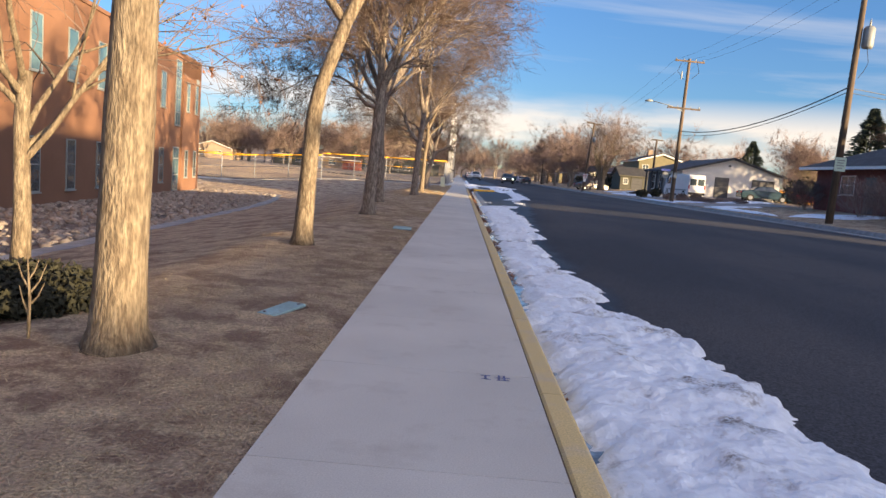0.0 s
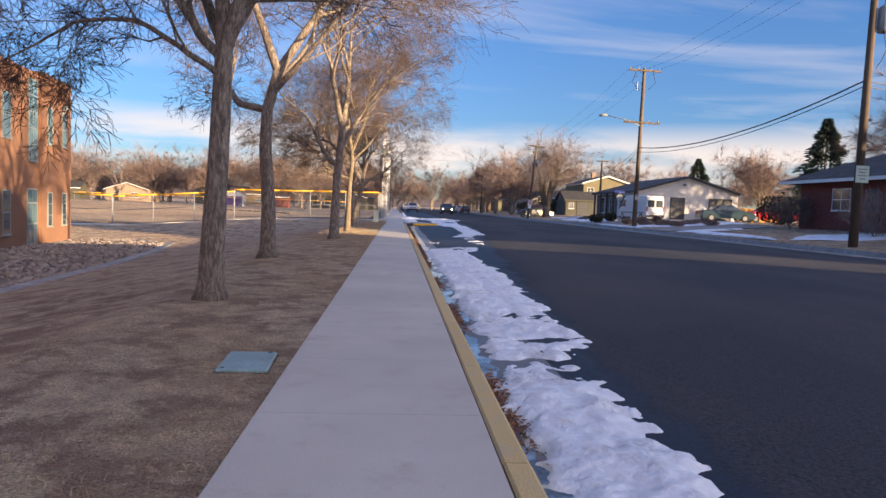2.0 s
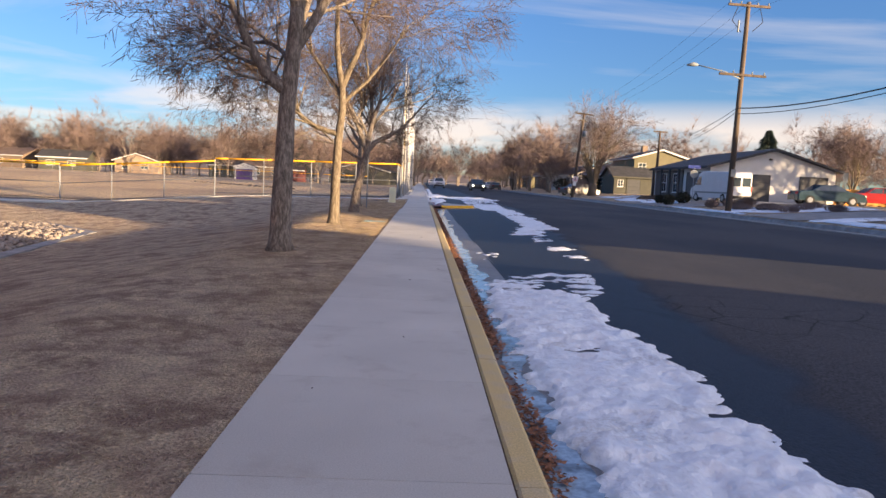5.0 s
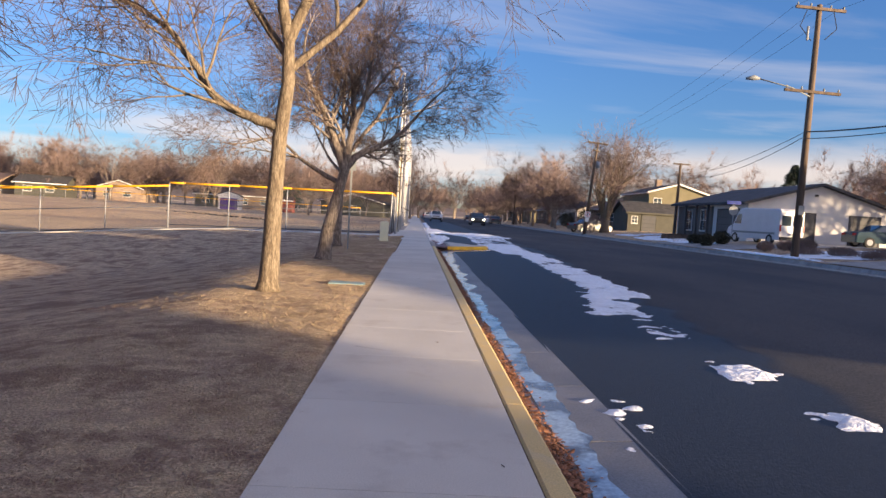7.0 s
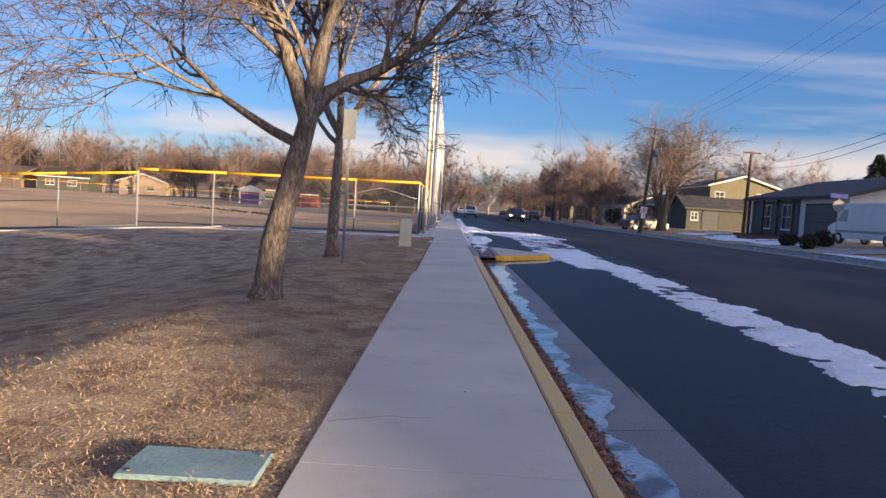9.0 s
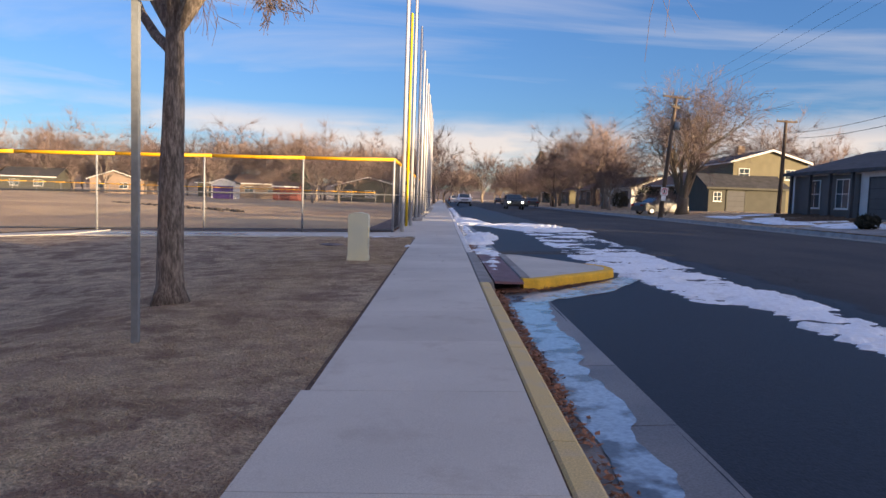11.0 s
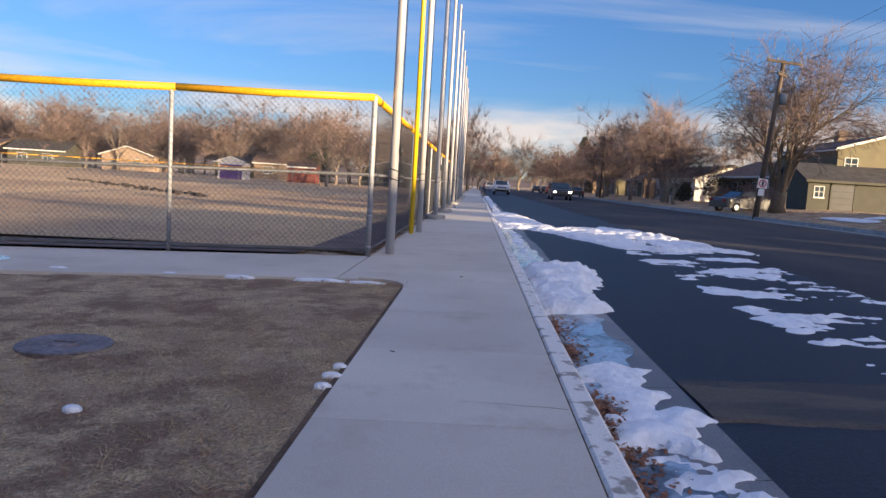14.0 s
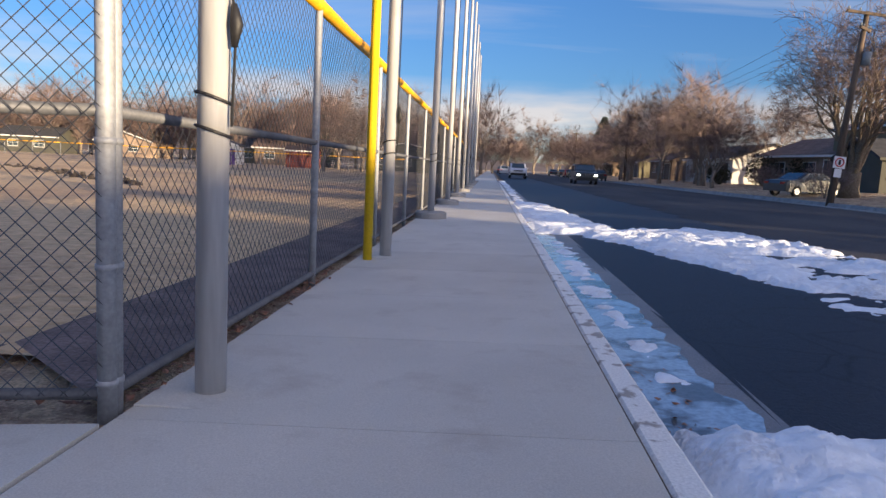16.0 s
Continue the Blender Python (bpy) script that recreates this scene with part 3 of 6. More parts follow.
def film(name, rows, seed, material, label, category, z=-0.13, step=0.05):
    """A thin uneven film or crust: rows of (y, x0, x1)."""
    ys = np.arange(rows[0][0], rows[-1][0], step)
    a = np.interp(ys, [r[0] for r in rows], [r[1] for r in rows])
    c = np.interp(ys, [r[0] for r in rows], [r[2] for r in rows])
    vs, fs = [], []
    for i, y in enumerate(ys):
        n1 = 0.10 * noise.noise((seed, y * 1.7, 0)) + 0.05 * noise.noise((seed, y * 7, 3))
        n2 = 0.16 * noise.noise((seed + 9, y * 1.3, 0)) + 0.06 * noise.noise((seed + 5, y * 6, 3))
        x0, x1 = a[i] + n1 * 0.5, max(a[i] + n1 * 0.5 + 0.01, c[i] + n2)
        for x in (x0, x1):
            vs.append((x, y, z + (x - 1.49) * 0.06 if x < 1.49 else z + 0.10 * math.sin(math.pi * (x - 1.46) / 14.2)))
        if i:
            fs.append((2 * i - 2, 2 * i - 1, 2 * i + 1, 2 * i))
    return tagged(part(name, Geo().add(vs, fs), material), label, category, kind="stuff")


film("ice", [(0, 0.91, 1.12), (8, 0.92, 1.10), (12, 0.92, 1.02), (20, 0.93, 1.06), (26, 1.02, 1.2), (29, 1.05, 1.22), (36, 1.05, 1.2), (44, 1.04, 1.24), (48.5, 1.02, 1.4), (49.2, 1.1, 1.6)], 1.0, M_ice, "pale blue refrozen meltwater in the gutter", "ice", -0.122)
film("ice", [(53.6, 0.95, 1.25), (54.5, 0.95, 1.2), (56, 0.93, 1.3), (58, 0.93, 1.4), (60, 0.95, 1.4), (66, 0.98, 1.3), (70, 0.98, 1.2)], 4.0, M_ice, "pale blue refrozen meltwater in the gutter", "ice", -0.122)
film("ice", [(48.9, 1.6, 1.75), (49.6, 1.75, 2.35), (50.4, 2.4, 2.85), (51.2, 2.9, 3.25), (51.8, 3.1, 3.3)], 6.0, M_ice, "thin grey slush film round the kerb island", "ice", -0.122)

film("ice", [(47.6, 1.2, 1.3), (48.2, 1.2, 1.38), (48.8, 1.2, 1.55), (49.25, 1.4, 2.0), (49.6, 1.8, 2.3), (49.9, 2.2, 2.5)], 8.0, M_ice, "shallow frozen puddle in front of the kerb island", "ice", -0.1205)

# ---- snow, as banks with broken edges ----
SNOW = [  # y0, y1, x0 at y0, x0 at y1, x1 at y0, x1 at y1, cover, height
    (-3.0, 7.0, 1.16, 1.04, 2.08, 1.84, 1.15, 0.10), (6.0, 13.0, 1.02, 1.00, 1.82, 1.64, 0.84, 0.09), (11.5, 16.0, 1.0, 1.02, 1.76, 2.0, 0.60, 0.09), (14.0, 21.0, 1.04, 1.05, 2.1, 2.25, 0.64, 0.08),
    (20.0, 27.0, 1.08, 1.05, 2.28, 2.15, 0.68, 0.08), (26.3, 28.5, 1.0, 1.3, 2.5, 2.9, 0.46, 0.04), (28.0, 31.5, 1.25, 1.2, 2.05, 1.85, 0.44, 0.05),
    (29.0, 38.0, 2.5, 2.8, 3.2, 3.5, 0.42, 0.04), (26.0, 49.0, 1.02, 1.02, 1.26, 1.24, 0.24, 0.02), (35.0, 38.5, 2.4, 3.2, 3.3, 4.0, 0.62, 0.045), (37.0, 50.0, 3.1, 3.5, 4.1, 4.5, 0.60, 0.05),
    (48.5, 56.0, 3.0, 2.6, 4.3, 4.6, 0.58, 0.06), (55.0, 65.0, 2.7, 2.9, 4.6, 5.2, 0.42, 0.05), (64.5, 71.0, 3.0, 1.3, 5.6, 4.6, 0.64, 0.10),
    (69.5, 80.0, 0.95, 0.95, 2.6, 1.7, 0.76, 0.09), (80.0, 120.0, 0.95, 0.95, 1.5, 1.6, 0.5, 0.06), (57.8, 61.0, 0.95, 0.97, 1.48, 1.78, 0.92, 0.17),
    (55.05, 56.1, 1.02, 0.92, 1.50, 1.32, 0.72, 0.085), (54.62, 55.08, 0.97, 0.97, 1.32, 1.32, 0.85, 0.09), (54.12, 54.56, 1.02, 1.02, 1.45, 1.45, 0.85, 0.085), (61.4, 68.5, 0.98, 0.98, 1.35, 1.45, 0.52, 0.05), (50.6, 54.0, 0.95, 1.0, 1.14, 1.5, 0.60, 0.04),
]


def snow_height(x, y):
    """Depth of snow; below zero outside the banks."""
    best = -0.03
    y += 0.16 * noise.noise((x * 4, y * 1.5, 21))
    for y0, y1, a0, a1, c0, c1, cover, h in SNOW:
        if y0 <= y <= y1:
            k = (y - y0) / (y1 - y0)
            a, c = a0 + (a1 - a0) * k, c0 + (c1 - c0) * k
            e = min(x - a, (c - x) * 0.8, (y - y0) * 0.7, (y1 - y) * 0.7)
            if e < -0.2:
                continue
            nz1 = noise.noise((x * 0.9, y * 1.3, 7)) * 0.5 + noise.noise((x * 2.2, y * 5.2, 8)) * 0.40 + noise.noise((x * 9, y * 13, 9)) * 0.26
            lvl = (cover - 0.5) * 1.5 + nz1 + min(0.0, (e - 0.16) * 3.2)
            if lvl > 0:
                best = max(best, h * (1 - math.exp(-lvl * 3.0)) * (0.8 + 0.5 * noise.noise((x * 2, y * 2, 1)) + (0.42 if h > 0.15 else 0.38) * noise.noise((x * 7, y * 7, 4)) + (0.16 if h > 0.15 else 0.13) * noise.noise((x * 17, y * 17, 6))))
            else:
                best = max(best, lvl * h * 3.0 * 0.8)
    return best


def snow_patch(y0, y1, x0, x1, step):
    nx, ny = int((x1 - x0) / step), int((y1 - y0) / step)
    idx, vs, fs = {}, [], []
    hs = [[snow_height(x0 + i * step, y0 + j * step) for i in range(nx + 1)] for j in range(ny + 1)]

    def vert(i, j):
        if (i, j) not in idx:
            x, y = x0 + i * step, y0 + j * step
            base = -0.165 + 0.06 * (x - 0.88) if x < 1.49 else -0.13 + 0.10 * math.sin(math.pi * (x - 1.46) / 14.2)
            if 50.0 < y < 53.6 and x < 1.35:
                base = -0.012
            jx, jy = 0.2 * step * noise.noise((x * 40, y * 40, 1)), 0.2 * step * noise.noise((x * 40, y * 40, 2))
            h = hs[j][i]
            idx[(i, j)] = len(vs)
            vs.append((x + jx, y + jy, base + h + 0.003))
        return idx[(i, j)]

    for j in range(ny):
        for i in range(nx):
            c = ((i, j), (i + 1, j), (i + 1, j + 1), (i, j + 1))
            if sum(hs[q][p] > 0 for p, q in c) >= 1:
                fs.append([vert(p, q) for p, q in c])
    return Geo().add(vs, fs)


tagged(part("snow", snow_patch(-2, 30, 0.9, 3.2, 0.03), M_snow, smooth=True), "crusty old white snow bank along the gutter", "snow", kind="stuff")
tagged(part("snow", snow_patch(30, 62, 0.9, 5.6, 0.04), M_snow, smooth=True), "thin broken patches of melting snow on asphalt", "snow", kind="stuff")
tagged(part("snow", snow_patch(62, 82, 0.9, 5.8, 0.05), M_snow, smooth=True), "long bank of white snow beside the kerb", "snow", kind="stuff")
tagged(part("snow", snow_patch(82, 120, 0.9, 2.0, 0.09), M_snow, smooth=True), "narrow far strip of white snow beside the kerb", "snow", kind="stuff")
# dirt caught in the snow
n, l, b = nodes_of(M_snow)
b.inputs["Subsurface Weight"].default_value = 0.0
tc = n.new("ShaderNodeTexCoord")
dn = n.new("ShaderNodeTexNoise")
dn.inputs["Scale"].default_value, dn.inputs["Detail"].default_value = 1.5, 5
dn.inputs["Roughness"].default_value = 0.6
l.new(tc.outputs["Object"], dn.inputs["Vector"])
dr = n.new("ShaderNodeMapRange")
dr.inputs["From Min"].default_value, dr.inputs["From Max"].default_value = 0.54, 0.62
l.new(dn.outputs["Fac"], dr.inputs["Value"])
gn = n.new("ShaderNodeTexNoise")   # grit
gn.inputs["Scale"].default_value, gn.inputs["Detail"].default_value = 42, 5
l.new(tc.outputs["Object"], gn.inputs["Vector"])
gr = n.new("ShaderNodeMapRange")
gr.inputs["From Min"].default_value, gr.inputs["From Max"].default_value = 0.44, 0.57
gr.inputs["To Min"].default_value, gr.inputs["To Max"].default_value = 0.25, 0.92
l.new(gn.outputs["Fac"], gr.inputs["Value"])
dg = n.new("ShaderNodeMath")
dg.operation = "MULTIPLY"
l.new(dr.outputs[0], dg.inputs[0])
l.new(gr.outputs[0], dg.inputs[1])
dm = n.new("ShaderNodeMixRGB")
dm.inputs[2].default_value = (0.20, 0.17, 0.15, 1)
old = b.inputs["Base Color"].links[0].from_socket
ds = n.new("ShaderNodeSeparateXYZ")
l.new(tc.outputs["Object"], ds.inputs[0])
dy = n.new("ShaderNodeMapRange")
dy.inputs["From Min"].default_value, dy.inputs["From Max"].default_value = 7.0, 13.0
dy.inputs["To Min"].default_value, dy.inputs["To Max"].default_value = 1.0, 0.3
l.new(ds.outputs[1], dy.inputs["Value"])
dq = n.new("ShaderNodeMath")
dq.operation = "MULTIPLY"
l.new(dg.outputs[0], dq.inputs[0])
l.new(dy.outputs[0], dq.inputs[1])
l.new(dq.outputs[0], dm.inputs[0])
l.new(old, dm.inputs[1])
l.new(dm.outputs[0], b.inputs["Base Color"])

repair = Geo()
rq = random.Random(8)
for k in range(40):
    x = 1.5 + k * 0.09
    z = -0.128 + 0.10 * math.sin(math.pi * (x - 1.46) / 14.2)
    repair.v += [(x, 55.08 + 0.02 * (x - 1.5) + rq.uniform(-.02, .02), z - .004), (x, 55.12 + 0.02 * (x - 1.5) + rq.uniform(-.02, .02), z + .012), (x, 55.36 + 0.06 * (x - 1.5), z + .012), (x, 55.78 + 0.10 * (x - 1.5) + rq.uniform(-.02, .02), z + .004), (x, 55.82 + 0.10 * (x - 1.5), z - .006)]
repair.f = [(5 * k + i, 5 * k + 5 + i, 5 * k + 6 + i, 5 * k + 1 + i) for k in range(39) for i in range(4)]
tagged(part("asphalt_patch", repair, M_patch), "band of rough brownish asphalt repair across the lane", "road", kind="structure")

# far kerb, verge and pavement over the road
far_kerb = thing("far_kerb", pose(0, 0, 0), "pale concrete kerb over the road", "kerb", kind="structure")
part("gutter_pan", Geo().box(15.55, -60, -0.2, 16.1, 900, -0.10), M_concrete_old, far_kerb)
part("kerb_face", Geo().prism([(16.1, -0.2), (16.35, -0.2), (16.35, 0.06), (16.2, 0.06)], -60, 900, "y"), M_concrete_old, far_kerb)

# ---- kerb island with tread plates ----
island = thing("kerb_island", pose(0, 0, 0), "small concrete kerb island with bright yellow edge", "kerb island", kind="structure")
isl = [(1.42, 49.62), (2.42, 50.72), (2.72, 51.1), (2.84, 51.5), (2.80, 51.85), (2.62, 52.1), (1.62, 53.5), (1.40, 53.4)]
part("deck", Geo().prism([(1.42, 49.75), (2.36, 50.80), (2.62, 51.14), (2.72, 51.5), (2.69, 51.8), (2.52, 52.02), (1.60, 53.42), (1.42, 53.36)], -0.25, -0.003), M_concrete, island)
edge_pts = [(1.30, 49.70), (1.44, 49.72), (2.0, 50.34), (2.44, 50.83), (2.68, 51.16), (2.77, 51.5), (2.72, 51.82), (2.55, 52.06)]
eg = Geo()
ring = []
for i, (x, y) in enumerate(edge_pts):
    dx, dy = edge_pts[min(i + 1, 7)][0] - edge_pts[max(i - 1, 0)][0], edge_pts[min(i + 1, 7)][1] - edge_pts[max(i - 1, 0)][1]
    q = math.hypot(dx, dy)
    nx_, ny_ = dy / q, -dx / q
    ring.append([(x + nx_ * o, y + ny_ * o, z) for o, z in ((-0.06, -0.25), (-0.06, 0.0), (0.045, 0.0), (0.07, -0.02), (0.095, -0.14), (0.095, -0.25))])
for i in range(7):
    eg.add(ring[i] + ring[i + 1], [(k, (k + 1) % 6, 6 + (k + 1) % 6, 6 + k) for k in range(6)])
eg.add(ring[0], [(5, 4, 3, 2, 1, 0)]).add(ring[7], [(0, 1, 2, 3, 4, 5)])
part("yellow_edge", eg, M_yellow_fresh, island, "thick bright yellow painted kerb edge")
part("side_curb", Geo().box(1.30, 49.9, -0.25, 1.418, 53.4, 0.002, 0.01), M_concrete_old, island)
plates = thing("trench_cover", pose(0, 0, 0), "dark red tread plates covering the gutter", "drain cover", kind="structure")
for y0, y1 in ((49.42, 51.35), (51.37, 53.35)):
    part("plate", Geo().box(0.952, y0, -0.04, 1.295, y1, -0.012, 0.004), M_plate, plates)
studs = Geo()
for i in range(11):
    for j in range(118):
        x, y = 0.975 + i * 0.03, 49.45 + j * 0.033
        d = 0.007
        s = 1 if (i + j) % 2 else -1
        studs.add([(x - d, y - d * 0.4 * s, -0.012), (x + d, y + d * 0.4 * s, -0.012), (x, y + 0.005, -0.0085), (x, y - 0.005, -0.0085)], [(0, 3, 2), (1, 2, 3), (0, 2, 1), (0, 1, 3)])
tagged(part("tread", studs, M_plate, plates), kind="stuff")

# ---- trees ----


def branch(g, rng, p, d, length, r, depth, n, out, spread=0.6, lift=0.25, kids=(3, 5), twist=0.28, minr=0.0025, g_thin=None):
    """One limb as a bent tapering tube, then its side limbs."""
    far = minr > 0.015
    segs = max(3, int(3 + length * 1.6)) if depth > 1 else ((2 if far else 3) if depth == 1 else 2)
    pts, rad = [p.copy()], [r]
    q, v = p.copy(), d.normalized()
    marks = []
    for i in range(segs):
        tw_ = twist * (0.36 if depth >= 4 else 0.68 if depth >= 2 else 0.9)
        v = (v + Vector((rng.uniform(-1, 1), rng.uniform(-1, 1), rng.uniform(-0.8, 0.9))) * tw_ + Vector((0, 0, lift * (0.30 if depth >= 3 else 0.1 if depth == 2 else -0.3)))).normalized()
        q = q + v * (length / segs)
        k = (i + 1) / segs
        pts.append(q.copy())
        rad.append(max(minr, r * (1 - 0.66 * k)))
        marks.append((q.copy(), v.copy(), rad[-1], k))
    if depth == 0 and far:   # far off: a spray of slivers
        for s in range(9):
            w = v.orthogonal().normalized() * minr * 0.5
            e = p + (v + Vector((rng.uniform(-1, 1), rng.uniform(-1, 1), rng.uniform(-1, 1))) * 0.6 + Vector((0, 0, 0.25))).normalized() * length * rng.uniform(0.8, 1.9)
            g_thin.add([p - w, p + w, e], [(0, 1, 2)])
        return
    use = g if depth >= 2 or g_thin is None else g_thin
    use.tube(pts, rad, n if depth >= 2 else (4 if depth == 1 and not far else 3), cap=False)
    if depth <= 0:
        return
    count = rng.randint(*kids) + (2 if depth < 3 else 0)
    for c in range(count):
        k = 0.28 + 0.72 * (c + rng.random() * 0.8) / count
        mk = marks[min(segs - 1, int(k * segs))]
        a = rng.uniform(0, 2 * math.pi)
        side = mk[1].orthogonal().normalized()
        side = Matrix.Rotation(a, 3, mk[1]) @ side
        dd = (mk[1] * (1 - spread * 0.5) + side * spread * rng.uniform(0.7, 1.3)).normalized()
        branch(g, rng, mk[0], dd, length * (rng.uniform(0.52, 0.80) if far or depth > 2 else rng.uniform(0.42, 0.70)), max(minr, mk[2] * rng.uniform(0.55, 0.8)), depth - 1, max(4, n - 2), out, spread, lift, kids, twist, minr, g_thin)


def led_limb(g, rng, p, way, r, depth, kids, g_thin):
    """A heavy limb led through waypoints from p, then its side limbs."""
    pts = [p] + [p + Vector(w) for w in way]
    fine = []
    for i in range(len(pts) - 1):
        a, b, c, d = pts[max(i - 1, 0)], pts[i], pts[i + 1], pts[min(i + 2, len(pts) - 1)]
        for k in range(4):
            t = k / 4
            q = (b * 2 + (c - a) * t + (a * 2 - b * 5 + c * 4 - d) * t * t + (b * 3 - a - c * 3 + d) * t ** 3) * 0.5
            fine.append(q + Vector((rng.uniform(-1, 1), rng.uniform(-1, 1), rng.uniform(-1, 1))) * 0.012)
    fine.append(pts[-1])
    m = len(fine)
    rad = [r * (1 - 0.72 * i / (m - 1)) for i in range(m)]
    g.tube(fine, rad, 9, cap=False)
    total = sum((fine[i + 1] - fine[i]).length for i in range(m - 1))
    count = 6 + int(total * 2)
    for c in range(count):
        i = min(m - 2, int((0.22 + 0.78 * (c + rng.random() * 0.7) / count) * (m - 1)))
        v = (fine[i + 1] - fine[i]).normalized()
        side = Matrix.Rotation(rng.uniform(0, 6.283), 3, v) @ v.orthogonal().normalized()
        dd = (v * 0.7 + side * rng.uniform(0.5, 0.9)).normalized()
        branch(g, rng, fine[i], dd, total * rng.uniform(0.26, 0.44), max(0.006, rad[i] * rng.uniform(0.35, 0.55)), depth - 1, 6, None, 0.62, 0.18, kids, 0.30, 0.0028, g_thin)
    branch(g, rng, fine[-1], fine[-1] - fine[-2], total * 0.35, rad[-1], depth - 1, 6, None, 0.6, 0.2, kids, 0.3, 0.0028, g_thin)


def street_tree(x, y, seed, trunk, r, limbs, bark, label, depth=4, kids=(5, 6)):
    """A bare street tree. trunk: offsets from the base; limbs: (height share, direction, length, radius share)."""
    rng = random.Random(seed)
    t = thing("street_tree", pose(x, y, lie(x, y) - 0.02), label, "tree", "row of bare street trees")
    g, tw = Geo(), Geo()
    pts = [Vector(p) for p in trunk]
    # flare and fluted foot
    dense, rad = [], []
    for i in range(len(pts) - 1):
        for k in range(5):
            dense.append(pts[i].lerp(pts[i + 1], k / 5))
    dense.append(pts[-1])
    top = pts[-1].z
    for p in dense:
        rad.append(r * (1 + 0.34 * math.exp(-p.z / 0.10)) * (1 - 0.38 * p.z / max(top, 0.1)) * (1 + 0.04 * noise.noise((p.z * 3, seed, 0))))
    foot = Geo().tube(dense, rad, 14)
    vs = []
    for i, v in enumerate(foot.v):
        c = dense[min(i // 14, len(dense) - 1)]
        o = Vector(v) - c
        k = 1 + 0.10 * noise.noise((o.x * 8, o.y * 8, v[2] * 1.2 + seed)) + 0.22 * math.exp(-v[2] / 0.1) * noise.noise((o.x * 5, o.y * 5, seed))
        vs.append(c + o * k)
    g.add(vs, foot.f)
    for share, d, length, rs in limbs:
        f = share * (len(dense) - 1)
        i = min(len(dense) - 2, int(f))
        p = dense[i].lerp(dense[i + 1], f - i)
        if isinstance(d, list):
            led_limb(g, rng, p, d, r * rs * 1.15, depth, kids, tw)
        else:
            branch(g, rng, p, Vector(d), length * 1.2, r * rs * 1.15, depth, 8, None, 0.62, 0.22, kids, 0.30, 0.0028, tw)
    part("trunk", g, bark, t, smooth=True)
    part("crown", tw, M_twig, t, "fine bare twigs")
    return t


UPR = (0.05, 0.05, 1)
street_tree(-1.37, 4.38, 11, [(0, 0, -0.05), (0.02, 0.02, 0.8), (0.05, 0, 1.8), (0.07, 0.0, 2.8)], 0.135, [(0.85, (-0.7, 0.4, 0.7), 2.4, 0.5), (1.0, (0.5, 0.5, 1), 2.6, 0.6), (1.0, (-0.3, -0.2, 1), 2.6, 0.6), (0.9, (0.2, 0.9, 0.5), 2.4, 0.45), (0.75, (-0.8, 0.7, 0.25), 1.9, 0.3)], M_bark_pale, "pale ridged trunk of a bare street tree in low sun", 4, (4, 5))
street_tree(-1.58, 9.45, 22, [(0, 0, -0.05), (0.03, 0, 0.8), (0.06, 0.0, 1.6), (0.11, 0, 1.9), (0.35, 0.1, 2.7), (0.60, 0.2, 3.3)], 0.115, [(1.0, (0.6, 0.3, 0.9), 2.4, 0.6), (0.8, (-0.8, 0.2, 0.8), 2.3, 0.45), (1.0, (-0.2, -0.2, 1), 2.2, 0.5), (0.72, (0.2, 0.8, 0.6), 1.8, 0.35)], M_bark_pale, "bare street tree with pale trunk bending over the pavement")
street_tree(-1.60, 15.7, 33, [(0, 0, -0.05), (0.03, 0, 0.8), (0.07, 0, 1.7), (0.10, 0, 2.6)], 0.135,
            [(1.0, [(0.18, 0, 0.5), (0.40, 0.1, 1.3), (0.6, 0.2, 2.2)], 0, 0.62), (1.0, [(0.25, 0.1, 0.5), (0.6, 0.2, 1.2), (1.1, 0.3, 1.9), (1.7, 0.3, 2.5)], 0, 0.42), (1.0, [(-0.02, 0, 0.7), (0.0, 0.1, 1.6), (-0.05, 0.1, 2.4)], 0, 0.55),
             (0.95, [(-0.25, 0, 0.25), (-0.6, 0.05, 0.75), (-1.3, 0.1, 1.1), (-2.0, 0.2, 1.0)], 0, 0.36), (0.88, [(-0.3, -0.1, 0.2), (-0.9, 0.1, 0.55), (-1.5, 0.1, 0.5), (-2.0, 0.1, 0.2)], 0, 0.24),
             (1.0, (-0.4, 0.6, 0.9), 2.0, 0.42)], M_bark, "bare street tree with dark ridged bark forking overhead")
street_tree(-2.05, 21.4, 44, [(0, 0, -0.05), (0.0, 0, 1.0), (-0.08, 0, 2.0), (-0.06, 0, 2.7), (0.12, 0, 3.4)], 0.145,
            [(0.76, [(-0.3, 0, 0.03), (-0.55, 0, 0.12), (-0.8, 0, 0.5), (-0.85, 0.1, 1.1), (-1.2, 0.1, 1.9)], 0, 0.46), (1.0, (0.5, 0.2, 1), 2.5, 0.55), (1.0, (-0.3, 0.1, 1), 2.4, 0.5),
             (0.92, (0.2, 0.8, 0.5), 2.0, 0.38), (0.86, (0.7, -0.4, 0.6), 1.9, 0.38)], M_bark, "bare street tree with straight trunk and a crooked side limb")
